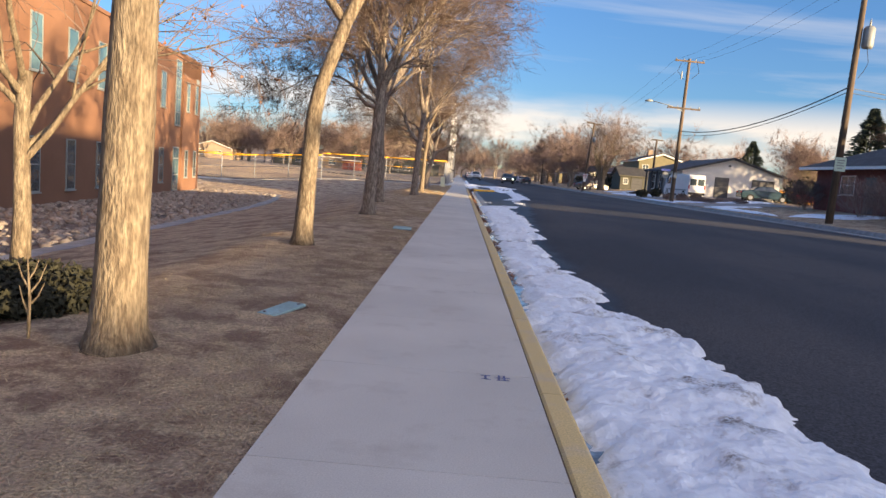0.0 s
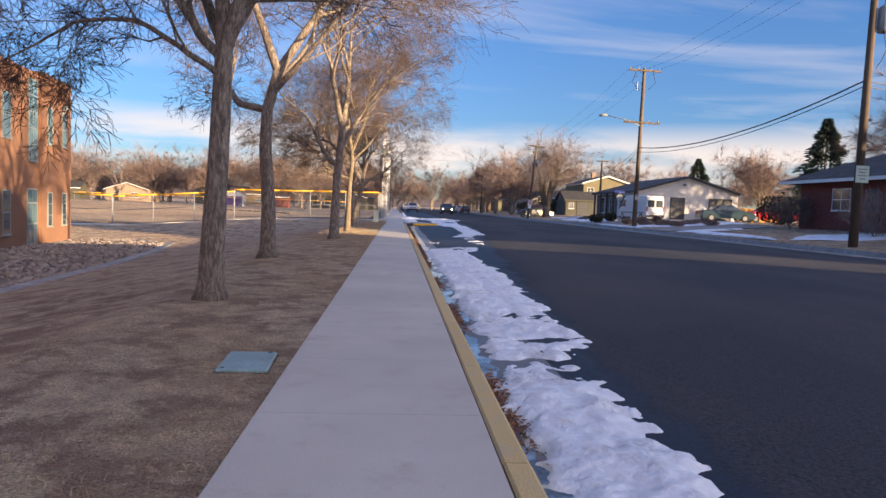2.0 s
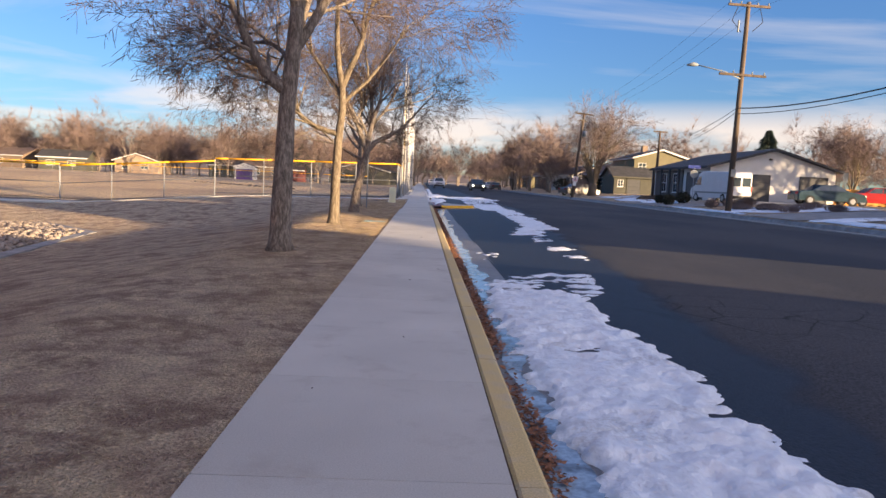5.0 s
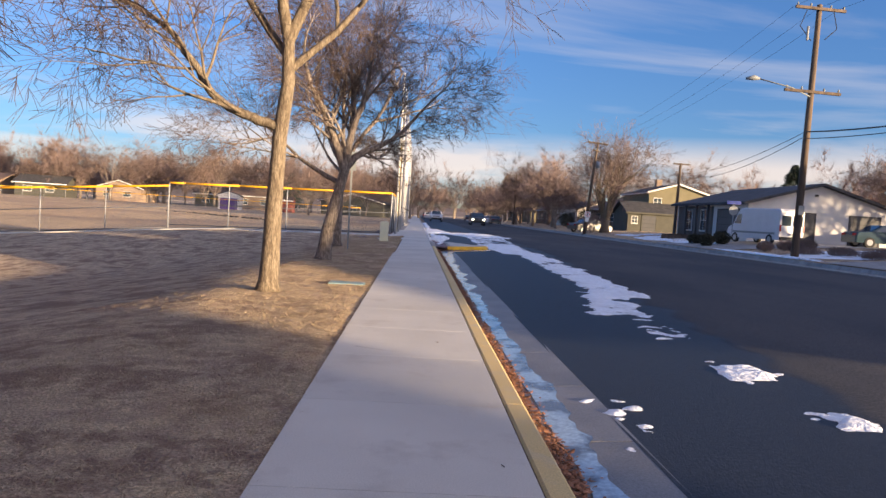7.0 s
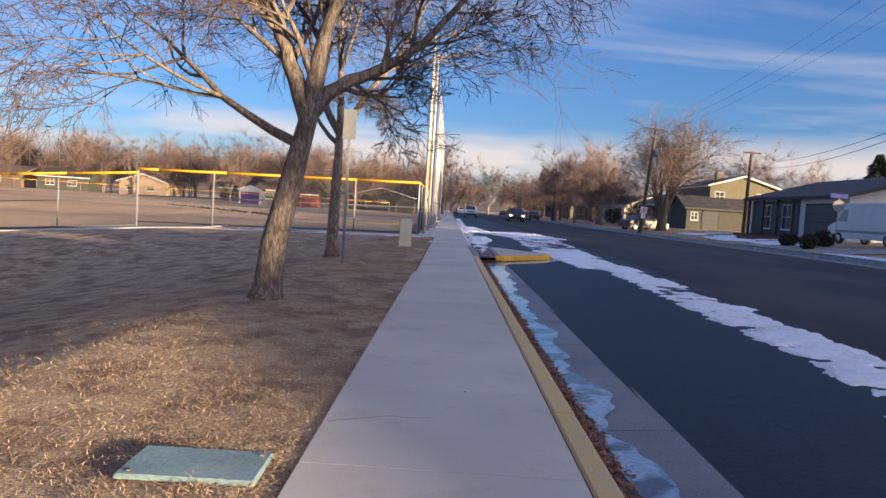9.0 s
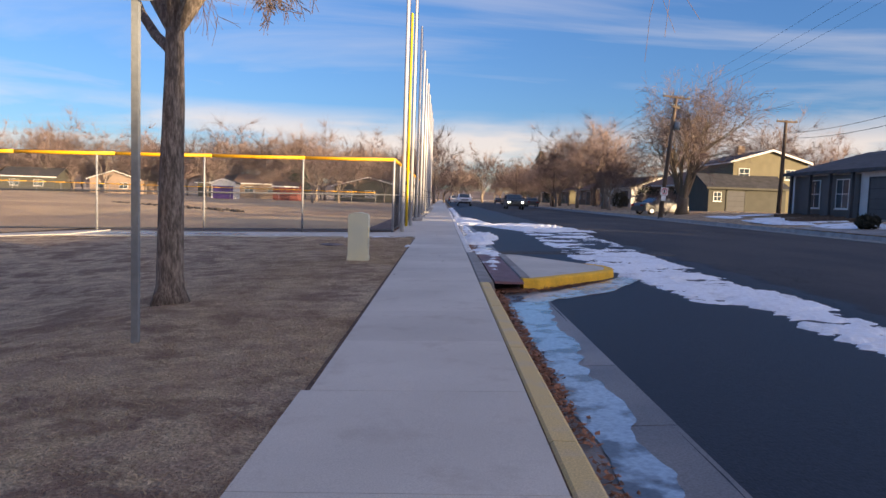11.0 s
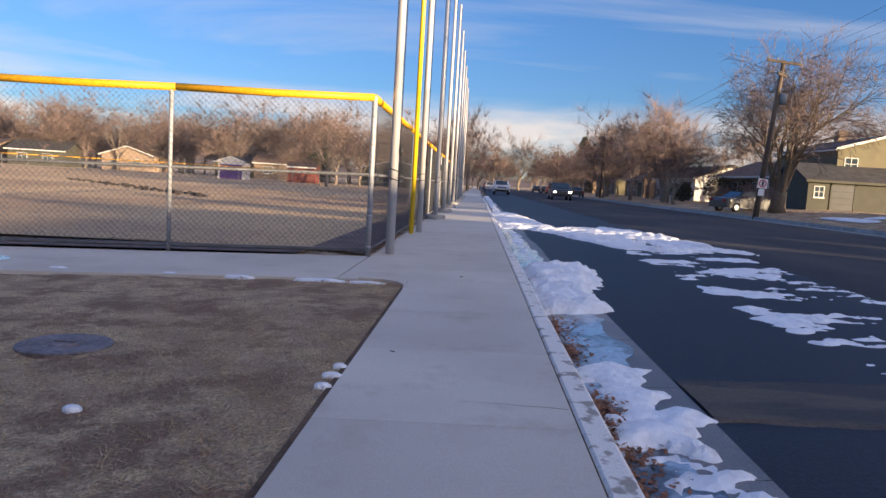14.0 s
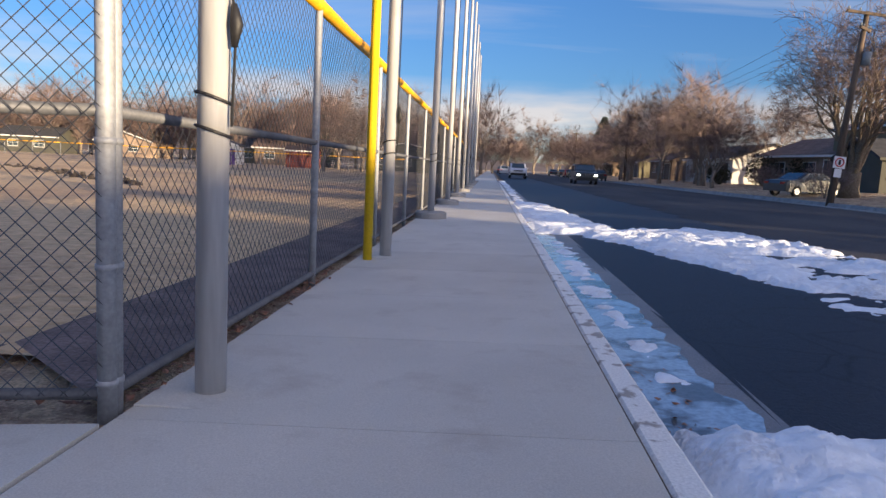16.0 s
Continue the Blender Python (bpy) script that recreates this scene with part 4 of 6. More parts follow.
street_tree(-1.48, 28.6, 55, [(0, 0, -0.05), (0.02, 0, 0.9), (0.05, 0, 1.75), (0.08, 0, 2.2), (0.16, 0, 3.2)], 0.145,
            [(0.71, [(-0.2, 0, 0.12), (-0.42, 0, 0.4), (-0.62, 0, 0.78), (-0.9, 0.05, 1.3), (-1.5, 0.1, 1.8)], 0, 0.55), (0.8, [(-0.3, 0.7, 0.4), (-0.9, 1.2, 0.55), (-1.5, 1.7, 0.35)], 0, 0.25),
             (0.84, [(0.3, 0.1, 0.6), (0.7, 0.2, 1.3), (1.25, 0.3, 2.0), (1.8, 0.3, 2.4)], 0, 0.45), (1.0, (0.2, 0.2, 1), 2.6, 0.55), (1.0, (-0.25, -0.2, 1), 2.6, 0.5), (0.9, (0.1, 0.9, 0.5), 2.0, 0.36)], M_bark, "dark bare street tree with a long side limb")
street_tree(-1.53, 34.75, 66, [(0, 0, -0.05), (0.02, 0, 0.9), (0.05, 0, 1.85), (0.12, 0, 2.5), (0.1, 0, 3.0)], 0.115,
            [(0.54, [(-0.35, 0, 0.12), (-0.73, 0, 0.27), (-1.1, 0, 0.75), (-1.4, 0, 1.1), (-2.0, 0, 1.4), (-2.7, 0.1, 1.5)], 0, 0.5), (1.0, (0.4, 0.2, 1), 2.3, 0.55), (1.0, (-0.25, -0.2, 1), 2.3, 0.55), (0.9, (-0.7, 0.4, 0.7), 2.0, 0.4),
             (0.82, (0.75, 0.3, 0.6), 2.0, 0.38)], M_bark_pale, "sunlit pale bare street tree with arching limb")
street_tree(-1.66, 40.6, 77, [(0, 0, -0.05), (0.07, 0, 0.6), (0.20, 0, 1.2), (0.36, 0, 1.9)], 0.15,
            [(0.97, [(-0.2, 0, 0.55), (-0.42, 0, 1.1), (-0.75, 0, 1.65), (-0.95, 0.1, 2.3)], 0, 0.58), (1.0, [(0.28, 0, 0.3), (0.7, 0.05, 0.5), (1.1, 0.1, 0.8), (1.6, 0.1, 1.4)], 0, 0.5),
             (1.0, [(0.08, 0, 0.7), (0.3, 0.1, 1.4), (0.4, 0.2, 2.1)], 0, 0.55), (0.85, (-0.8, 0.3, 0.35), 1.9, 0.32), (1.0, (0.05, 0.6, 1), 2.0, 0.4)], M_bark, "dark leaning bare street tree forking into heavy limbs")
street_tree(-2.18, 47.75, 88, [(0, 0, -0.05), (0.0, 0, 1.0), (0.02, 0, 2.0), (0.03, 0, 2.5)], 0.13, [(1.0, (0.6, 0.2, 0.8), 2.8, 0.55), (1.0, (-0.5, 0.2, 0.9), 2.6, 0.55), (1.0, (0.1, -0.3, 1), 2.4, 0.5), (0.85, (-0.7, 0.5, 0.4), 2.0, 0.36), (0.9, [(0.2, -0.2, 0.5), (0.45, -0.3, 0.7), (0.65, -0.3, 0.65)], 0, 0.16)], M_bark, "bare street tree with slim dark trunk beside a sign")

# bare trees further off: three shapes, copied


def distant_tree(seed, height, depth=4):
    rng = random.Random(seed)
    t = thing("bare_tree", pose(0, -500, 0), "bare brown deciduous tree far off", "tree", "distant bare trees")
    g, tw = Geo(), Geo()
    h = height
    g.tube([(0, 0, -0.4), (0.02 * h, 0, h * 0.12), (0.0, 0, h * 0.25)], [0.028 * h, 0.022 * h, 0.018 * h], 8)
    for k in range(6):
        a = k * 1.047 + rng.uniform(-0.4, 0.4)
        branch(g, rng, Vector((0, 0, h * rng.uniform(0.14, 0.25))), Vector((math.cos(a) * 0.5, math.sin(a) * 0.5, rng.uniform(0.7, 1.4))), h * rng.uniform(0.36, 0.48), 0.009 * h, depth, 4, None, 0.6, 0.3, (3, 4), 0.3, 0.0019 * h, tw)
    part("trunk", g, M_bark, t, smooth=True)
    part("crown", tw, M_twig_far, t, "mass of brown twigs paled for distance haze")
    return t


kinds = [distant_tree(s, 10.0, 3) for s in (5, 6, 7)]
rt = random.Random(4)
spots = []
for i in range(150):   # beyond the playing field
    spots.append((-190 + i * 1.27 + rt.uniform(-2, 2), 177 + rt.uniform(-6, 40) - 0.05 * i, rt.uniform(0.6, 1.12)))
for i in range(24):   # along the street, right
    spots.append((21 + rt.uniform(-2, 16), 112 + i * 9 + rt.uniform(-3, 3), rt.uniform(0.55, 0.95)))
for i in range(18):   # front yards down the street
    spots.append((18.5 + rt.uniform(-1, 4), 118 + i * 6 + rt.uniform(-2, 2), rt.uniform(0.55, 0.85)))
for i in range(20):   # along the street, left
    spots.append((-7 + rt.uniform(-12, 2), 118 + i * 11 + rt.uniform(-3, 3), rt.uniform(0.5, 0.8)))
for i in range(20):   # behind the houses
    spots.append((48 + rt.uniform(-4, 34), 96 + i * 4 + rt.uniform(-3, 3), rt.uniform(0.5, 0.8)))
spots += [(41.0, 58.5, 1.0), (44.5, 62.0, 1.05), (47.0, 58.0, 1.1), (42.5, 65.0, 0.95), (49.0, 63.5, 1.1)]   # unseen trees, added to dapple the sun on the white house
for i in range(26):   # where the street runs out
    spots.append((-26 + i * 2.3 + rt.uniform(-2, 2), 300 + rt.uniform(-25, 60), rt.uniform(0.9, 1.4)))
for i, (x, y, s) in enumerate(spots):
    if i < 3:
        kinds[i].matrix_basis = pose(x, y, lie(x, y), 0, 0, rt.uniform(0, 360)) @ Matrix.Scale(s, 4)
    else:
        c = copy_thing(kinds[i % 3], pose(x, y, lie(x, y) - 0.1, 0, 0, rt.uniform(0, 360)))
        c.scale = (s * rt.uniform(0.95, 1.2), s * rt.uniform(0.95, 1.2), s * rt.uniform(1.0, 1.2))

# low wooded ridge on the horizon
hill = Geo()
hx = spaced([(-1500, 1500, 120)])
for k, x in enumerate(hx):
    top = 8 + 17 * math.exp(-((x + 420) / 260) ** 2) + 9 * math.exp(-((x - 700) / 300) ** 2) + 3.5 * noise.noise((x * .012, 1, 1)) + 2.0 * noise.noise((x * .06, 2, 1))
    hill.v += [(x, 560, -3), (x, 600, top * .6), (x, 680, top), (x, 900, top * .7)]
hill.f = [(4 * k + i, 4 * k + 4 + i, 4 * k + 5 + i, 4 * k + 1 + i) for k in range(len(hx) - 1) for i in range(3)]
tagged(part("backdrop", hill, M_hill, smooth=True), "low brown wooded ridge on the horizon", "hill", kind="structure")

# the big cottonwood by the far poles
def big_tree(x, y, seed, h, r, label, depth=5):
    rng = random.Random(seed)
    t = thing("cottonwood_tree", pose(x, y, lie(x, y) - 0.05), label, "tree")
    g, tw = Geo(), Geo()
    g.tube([(0, 0, -0.1), (0, 0, 0.5), (0.05, 0, 1.4)], [r * 1.5, r * 1.1, r * 1.05], 12)
    for k in range(8):
        a = k * 0.8 + rng.uniform(-0.3, 0.3)
        branch(g, rng, Vector((0, 0, rng.uniform(0.6, 1.4))), Vector((math.cos(a) * 0.62, math.sin(a) * 0.62, rng.uniform(0.7, 1.4))), h * rng.uniform(0.42, 0.54), r * rng.uniform(0.4, 0.6), depth, 8, None, 0.55, 0.3, (4, 5), 0.3, 0.009, tw)
    part("trunk", g, M_bark_pale, t, "pale thick limbs", smooth=True)
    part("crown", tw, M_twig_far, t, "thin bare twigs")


big_tree(19.6, 97.5, 3, 9.3, 0.42, "large bare cottonwood with many pale limbs", 4)
big_tree(39.7, 82, 8, 6.5, 0.2, "round bare tree behind the white house", 4)


def spruce(x, y, h, w, seed, label):
    rng = random.Random(seed)
    t = thing("spruce_tree", pose(x, y, lie(x, y) - 0.05), label, "tree", "evergreens behind the houses")
    part("trunk", Geo().tube([(0, 0, 0), (0, 0, h * 0.95)], [0.02 * h, 0.004 * h], 8), M_bark, t)
    g = Geo()
    for i in range(2600):
        k = rng.random() ** 0.7
        z = h * (0.06 + 0.94 * k)
        rr = w * 1.25 * (1 - k) ** .85 * rng.uniform(0.30, 1.0) * (1 + .22 * math.sin(k * 38) + .2 * noise.noise((k * 6, seed, 1))) + 0.05
        a = rng.uniform(0, 6.283)
        c = Vector((math.cos(a) * rr, math.sin(a) * rr, z - rr * 0.22))
        o = Vector((math.cos(a), math.sin(a), rng.uniform(-0.3, 0.25))) * h * 0.034
        s = Vector((-math.sin(a), math.cos(a), 0)) * h * 0.011
        g.add([c - o, c + s, c + o * 1.2, c - s, c + Vector((0, 0, h * 0.012))], [(0, 1, 4), (1, 2, 4), (2, 3, 4), (3, 0, 4), (0, 3, 2, 1)])
    part("crown", g, M_pine, t, "dense dark green needles")


spruce(41.8, 74, 10.3, 3.3, 1, "tall dark spruce behind the red house, one seen and three added for shade")
# next three stand out of view, added to shade the street trees and lawn
spruce(35, 14.7, 12.0, 1.8, 6, "tall dark spruce behind the red house, one seen and three added for shade")
spruce(36.2, 16.4, 7.6, 3.4, 7, "tall dark spruce behind the red house, one seen and three added for shade")
spruce(36.4, 20.0, 7.6, 4.0, 8, "tall dark spruce behind the red house, one seen and three added for shade")
for k in range(9):   # unseen row behind the red house, added to shade the near field
    spruce(44 + k % 2 * 2.5, 24.0 + 3.0 * k, 7.2 + k * 7 % 5 * .2, 3.4, 20 + k, "unseen dark spruce in a row added to shade the playing field")
spruce(41, 101, 8.2, 3.0, 2, "small dark spruce behind the white house")
spruce(11.0 + 12, 205, 12, 4.0, 3, "dark spruce among bare trees down the street")
spruce(27, 190, 9, 3.2, 4, "dark spruce among bare trees down the street")
spruce(-22, 150, 7, 2.2, 5, "dark spruce beyond the playing field")
# ---- field fence ----
FX, FY, FH = -1.05, 60.60, 1.98


def chain_mesh(length, height, pitch=0.072, r=0.0019):
    """Diagonal wires in the plane x (along), z (up)."""
    g = Geo()
    n = int((length + height) / pitch) + 1
    for s in (1, -1):
        for i in range(n):
            a = -height + i * pitch
            u0, u1 = max(0.0, a), min(length, a + height)
            if u1 - u0 < 0.02:
                continue
            p, q = (u0, u0 - a), (u1, u1 - a)
            if s < 0:
                p, q = (p[0], height - p[1]), (q[0], height - q[1])
            g.tube([(p[0], 0.004 * s, p[1]), (q[0], 0.004 * s, q[1])], r, 3, cap=False)
    return g


def fence_run(x0, y0, turn, length, posts, label, cap=True, wire=0.0019, corner=True, height=FH, slope=0.0):
    """A fence from its first post; posts stand upright, rails and mesh follow the slope."""
    t = thing("chain_link_fence", pose(x0, y0, lie(x0, y0), 0, 0, turn), label, "fence")
    for k, u in enumerate(posts):
        r, b = 0.032 if (k == 0 and corner) else 0.027, slope * u
        p = part("post", Geo().tube([(u, 0, b - 0.15), (u, 0, b + height + 0.02), (u, 0, b + height + 0.035)], [r, r, r * 0.6], 12), M_steel, t, smooth=True)
        if k == 0 and corner:
            for z in (0.1, 0.5, 0.92, 1.4, 1.75):
                part("tension_band", Geo().tube([(u, 0, z), (u, 0, z + 0.022)], r + 0.004, 12), M_steel, p, smooth=True)
    a, c = posts[0], posts[-1]
    for name, z, r, material in (("bottom_rail", 0.07, 0.021, M_rail), ("middle_rail", height * 0.52, 0.021, M_rail), ("top_rail", height, 0.02, M_steel)):
        part(name, Geo().tube([(a, 0.0, z + slope * a), (c, 0.0, z + slope * c)], r, 8), material, t, smooth=True)
    if cap:
        u = a
        while u < c - 0.1:
            e = min(c, u + 2.4)
            part("cap_piece", Geo().tube([(u, 0, height + 0.012 + slope * u), ((u + e) / 2, 0, height + 0.004 + slope * (u + e) / 2), (e, 0, height + 0.012 + slope * e)], 0.047, 10), M_cap, t, "sun-faded yellow plastic top cap", smooth=True)
            u = e
    g = chain_mesh(c - a, height - 0.08, r=wire)
    g.v = [(x, y, z + slope * x) for x, y, z in g.v]
    tagged(part("wire_mesh", g, M_wire, t, m=pose(a, 0.026, 0.07 + slope * a)), kind="stuff")
    return t


ANG = math.degrees(math.atan(0.165))
FENCE_LABEL = "tall galvanised chain-link fence with yellow top cap across the path end"
fence_run(FX, FY, 180 + ANG, 11, [0, 2.45, 5.0, 7.65, 10.3], FENCE_LABEL, slope=-0.019, wire=0.0021)
c8, c17 = 10.3 * math.cos(radians(ANG)), 18.3 * math.cos(radians(ANG))
fence_run(FX - c8, FY + askew(FX - c8), 180 + ANG, 8, [0.02, 2.7, 5.4, 8.0], FENCE_LABEL, slope=-0.082, corner=False)
fence_run(FX - c17, FY + askew(FX - c17), 180 + ANG, 18, [0.02, 3.0, 6.0, 9.0, 12.0, 15.0, 18.0], FENCE_LABEL, corner=False)
fence_run(FX, FY + 0.02, 90, 40, [0.02] + [2.75 * k for k in range(1, 16)], "tall galvanised chain-link fence with yellow top cap beside the pavement")
fence_run(-8, 128, 180, 60, [3.0 * k for k in range(0, 31)], "far chain-link outfield fence with yellow top cap", wire=0.0012, corner=False, height=1.5)


def net_pole(y, first):
    px = -0.80 if y < 62 else -0.76
    p = thing("net_pole", pose(px, y, lie(px, y)), "tall silver aluminium pole set in concrete", "pole", "row of tall net poles")
    part("shaft", Geo().tube([(0, 0, -0.05), (0, 0, 4.0), (0, 0, 7.9), (0, 0, 7.93)], [0.058, 0.056, 0.045, 0.02], 20), M_pole, p, smooth=True)
    if first:
        part("footing", Geo().box(-0.2, -0.2, -0.06, 0.2, 0.2, 0.003, 0.003), M_concrete, p, "square concrete patch")
    else:
        part("footing", Geo().tube([(0, 0, -0.1), (0, 0, 0.10), (0, 0, 0.12)], [0.27, 0.27, 0.25], 24), M_concrete_old, p, "round raised concrete footing")
    for z in (0.98, 1.10):
        part("strap", Geo().tube([(0.064 * math.cos(a), 0.064 * math.sin(a), z + 0.02 * math.sin(a * 1.0 + y)) for a in [k * 0.3927 for k in range(17)]], 0.006, 6), M_rope, p, "black tie strap")
    part("rope", Geo().tube([(0.075, -0.02, 1.0), (0.085, -0.02, 1.3), (0.07, -0.02, 1.5), (0.072, -0.02, 5.0), (0.06, -0.02, 7.8)], 0.0055, 6), M_rope, p, "black halyard rope")
    part("knot", Geo().tube([(0.08, -0.02, 1.28), (0.088, -0.02, 1.36), (0.078, -0.02, 1.43)], [0.012, 0.026, 0.012], 8), M_rope, p, smooth=True)
    return p


for k, y in enumerate((60.88, 65.08, 70.3, 75.0, 79.7, 84.4, 89.1, 93.8, 98.5, 103.2)):
    net_pole(y, k < 2)
foul = thing("foul_pole", pose(-0.88, 64.75, lie(-0.88, 64.75)), "bright yellow painted steel foul pole", "pole")
part("shaft", Geo().tube([(0, 0, -0.05), (0, 0, 7.0), (0, 0, 7.02)], [0.043, 0.043, 0.02], 16), M_yellow_pole, foul, smooth=True)

for cx, half in ((-5.2, 0.85), (-7.3, 0.8)):
    pd = Geo()
    pd.add([(cx + half * math.cos(a) * (1 + .3 * noise.noise((math.cos(a), cx, 1))), 59.3 + askew(cx) + .5 * math.sin(a) * (1 + .5 * noise.noise((math.sin(a) * 2, cx, 1))), lie(cx + half * math.cos(a), 59.3 + askew(cx)) + .009) for a in [k * .2618 for k in range(24)]], [tuple(range(24))])
    tagged(part("ice", pd, M_ice), "sheet of pale blue meltwater ice on the path", "ice")

# ---- small things on the lawn ----
box = thing("utility_pedestal", pose(-0.95, 52.0, lie(-0.92, 52.0)), "pale green plastic utility pedestal with domed cap standing on the lawn", "utility box")
def rounded(w, d, r, n=5):
    out = []
    for cx, cy, a0 in ((w - r, d - r, 0), (-w + r, d - r, 90), (-w + r, -d + r, 180), (w - r, -d + r, 270)):
        out += [(cx + r * math.cos(radians(a0 + 90 * k / n)), cy + r * math.sin(radians(a0 + 90 * k / n))) for k in range(n + 1)]
    return out
def loft(levels):
    g, n = Geo(), len(levels[0][0])
    vs = [(x, y, z) for ring_, z in levels for x, y in ring_]
    fs = [(k * n + i, k * n + (i + 1) % n, (k + 1) * n + (i + 1) % n, (k + 1) * n + i) for k in range(len(levels) - 1) for i in range(n)]
    return g.add(vs, fs + [tuple(range((len(levels) - 1) * n, len(levels) * n))])
def arch(w, z0, z1, rise, n=10):
    return [(-w, z0), (w, z0), (w, z1)] + [(w * math.cos(math.pi * k / n) if 0 < k < n else (w if k == 0 else -w), z1 + rise * math.sin(math.pi * k / n) ** .8) for k in range(1, n)] + [(-w, z1)]
part("base", Geo().prism(arch(.162, -.03, .060, .004)[::-1], -.155, .075, "y"), M_utility, box)
part("body", Geo().prism(arch(.152, .061, .665, .06)[::-1], -.145, .065, "y"), M_utility, box, "arched sun-bleached shell")
part("seam", Geo().box(-.004, -.1475, .065, .004, -.1452, .32), M_utility, box)
part("label_strip", Geo().box(.1522, -.105, .34, .1536, -.070, .50), M_yellow_pole, box, "yellow warning strip")
part("latch", Geo().box(.1522, -.108, .19, .1565, -.098, .335), M_black, box, "thin black latch slot")


def meter_lid(x, y, w, d, turn, tip=0.0):
    t = thing("meter_box_lid", pose(x, y, lie(x, y) + 0.000, tip, 0, turn), "teal-grey plastic meter box lid set in the lawn", "box lid", "meter box lids")
    part("rim", Geo().box(-w / 2 - .012, -d / 2 - .012, -.06, w / 2 + .012, d / 2 + .012, -.006, .004), M_soil, t)
    part("lid", Geo().box(-w / 2, -d / 2, -.03, w / 2, d / 2, .012, .008), M_lid, t)
    for sx in (-1, 1):
        part("bolt", Geo().tube([(sx * (w / 2 - .04), sx * (d / 2 - .04), .010), (sx * (w / 2 - .04), sx * (d / 2 - .04), .017)], .012, 8), M_iron, t)
    return t


meter_lid(-0.71, 36.08, 0.50, 0.30, 1)
meter_lid(-0.62, 12.85, 0.31, 0.52, 3)
meter_lid(-0.83, 5.58, 0.15, 0.36, -22, 4)
mh = thing("manhole_cover", pose(-1.91, 55.45, lie(-1.91, 55.45) - 0.002), "round rusty cast iron cover in the lawn", "manhole cover")
part("cover", Geo().tube([(0, 0, -.05), (0, 0, .008), (0, 0, .012)], [.245, .245, .235], 28), M_iron, mh)
part("ring", Geo().tube([(0, 0, .011), (0, 0, .02)], [.10, .09], 20), M_iron, mh)
part("lift_bar", Geo().box(-.06, -.012, .015, .06, .012, .028, .004), M_iron, mh)

sp_ = thing("street_sign", pose(-1.67, 45.85, lie(-1.67, 45.85)), "back of a grey metal traffic sign on a post", "sign")
part("post", Geo().box(-.022, -.02, -.1, .022, .02, 2.70), M_grey_metal, sp_)
part("plate", Geo().box(-.115, -.026, 2.18, .115, -.021, 2.70), M_grey_metal, sp_)

mark = thing("survey_mark", pose(.55, 4.40, .002), "faded blue spray-paint survey mark on the pavement", "paint mark")
for x0, y0, x1, y1 in ((-.07, -.03, -.02, -.03), (-.07, .03, -.02, .03), (-.045, -.03, -.045, .03), (.02, -.04, .025, .05), (.05, -.04, .05, .05), (.0, .0, .08, .01), (.01, -.035, .075, -.03)):
    d = Vector((x1 - x0, y1 - y0, 0)).normalized().orthogonal()
    w = Vector((-(y1 - y0), x1 - x0, 0)).normalized() * .006
    part("stroke", Geo().add([(x0 - w.x, y0 - w.y, 0), (x1 - w.x, y1 - w.y, 0), (x1 + w.x, y1 + w.y, 0), (x0 + w.x, y0 + w.y, 0)], [(0, 1, 2, 3)]), M_blue_chalk, mark)

# snow crumbs by the cross path
rs = random.Random(8)
for x, y, w in ((-1.10, 58.27, .5), (-0.68, 58.2, .34), (-1.9, 58.3, .3), (-2.6, 58.3, .18), (-3.7, 58.3, .2), (-0.36, 54.9, .08), (-0.355, 55.08, .10), (-0.35, 55.25, .07), (-1.27, 54.44, .08)):
    g = Geo()
    levels = []
    for k, (s, z) in enumerate(((1, -.02), (.9, .006), (.6, .013), (.2, .016))):
        levels.append(([(math.cos(a) * w * .5 * s * (1 + .5 * noise.noise((math.cos(a) * 2.2, math.sin(a) * 2.2, x * 3))), math.sin(a) * (.018 + .11 * w) * s * (1 + .7 * noise.noise((math.cos(a) * 2.5, y * 3, math.sin(a) * 2.5)))) for a in [i * .3927 for i in range(16)]], z))
    tagged(part("snow_clump", loft(levels), M_snow, smooth=True, m=pose(x, y, lie(x, y))), "small leftover clump of snow on the grass", "snow", "snow clumps")

# ---- poles and cables over the road ----


def utility_pole(x, y, h, arms, lean=(0, 0), label="tall weathered wooden utility pole"):
    t = thing("utility_pole", pose(x, y, lie(x, y) - 0.1, lean[1], lean[0], 0), label, "utility pole", "utility poles")
    part("shaft", Geo().tube([(0, 0, -0.2), (0, 0, h * 0.5), (0, 0, h), (0, 0, h + .02)], [.17, .14, .11, .08], 14), M_polewood, t, smooth=True)
    for z, w, turn in arms:
        a = part("crossarm", Geo().box(-w / 2, -.05, -.06, w / 2, .05, .06), M_polewood, t, m=pose(0, -.12, z, 0, 0, turn))
        for k in (-.46, -.2, .2, .46):
            part("insulator", Geo().tube([(k * w, 0, .06), (k * w, 0, .13), (k * w, 0, .2)], [.02, .05, .03], 8), M_grey_metal, a)
    return t


def sign_plate(parent, z, w, h, material, name="sign_plate", dy=-.18, dx=0.0):
    return part(name, Geo().box(dx - w / 2, dy - .006, z - h / 2, dx + w / 2, dy, z + h / 2), material, parent)


P1 = utility_pole(17.2, 33.1, 11.5, [(11.2, 2.4, 5)], lean=(1.0, 0))
tr = part("transformer", Geo().tube([(.38, -.1, 7.9), (.38, -.1, 8.0), (.38, -.1, 8.75), (.38, -.1, 8.85)], [.20, .24, .24, .16], 16), M_grey_metal, P1, smooth=True)
part("bushing", Geo().tube([(.38, -.1, 8.85), (.38, -.1, 9.15)], [.05, .03], 8), M_grey_metal, tr)
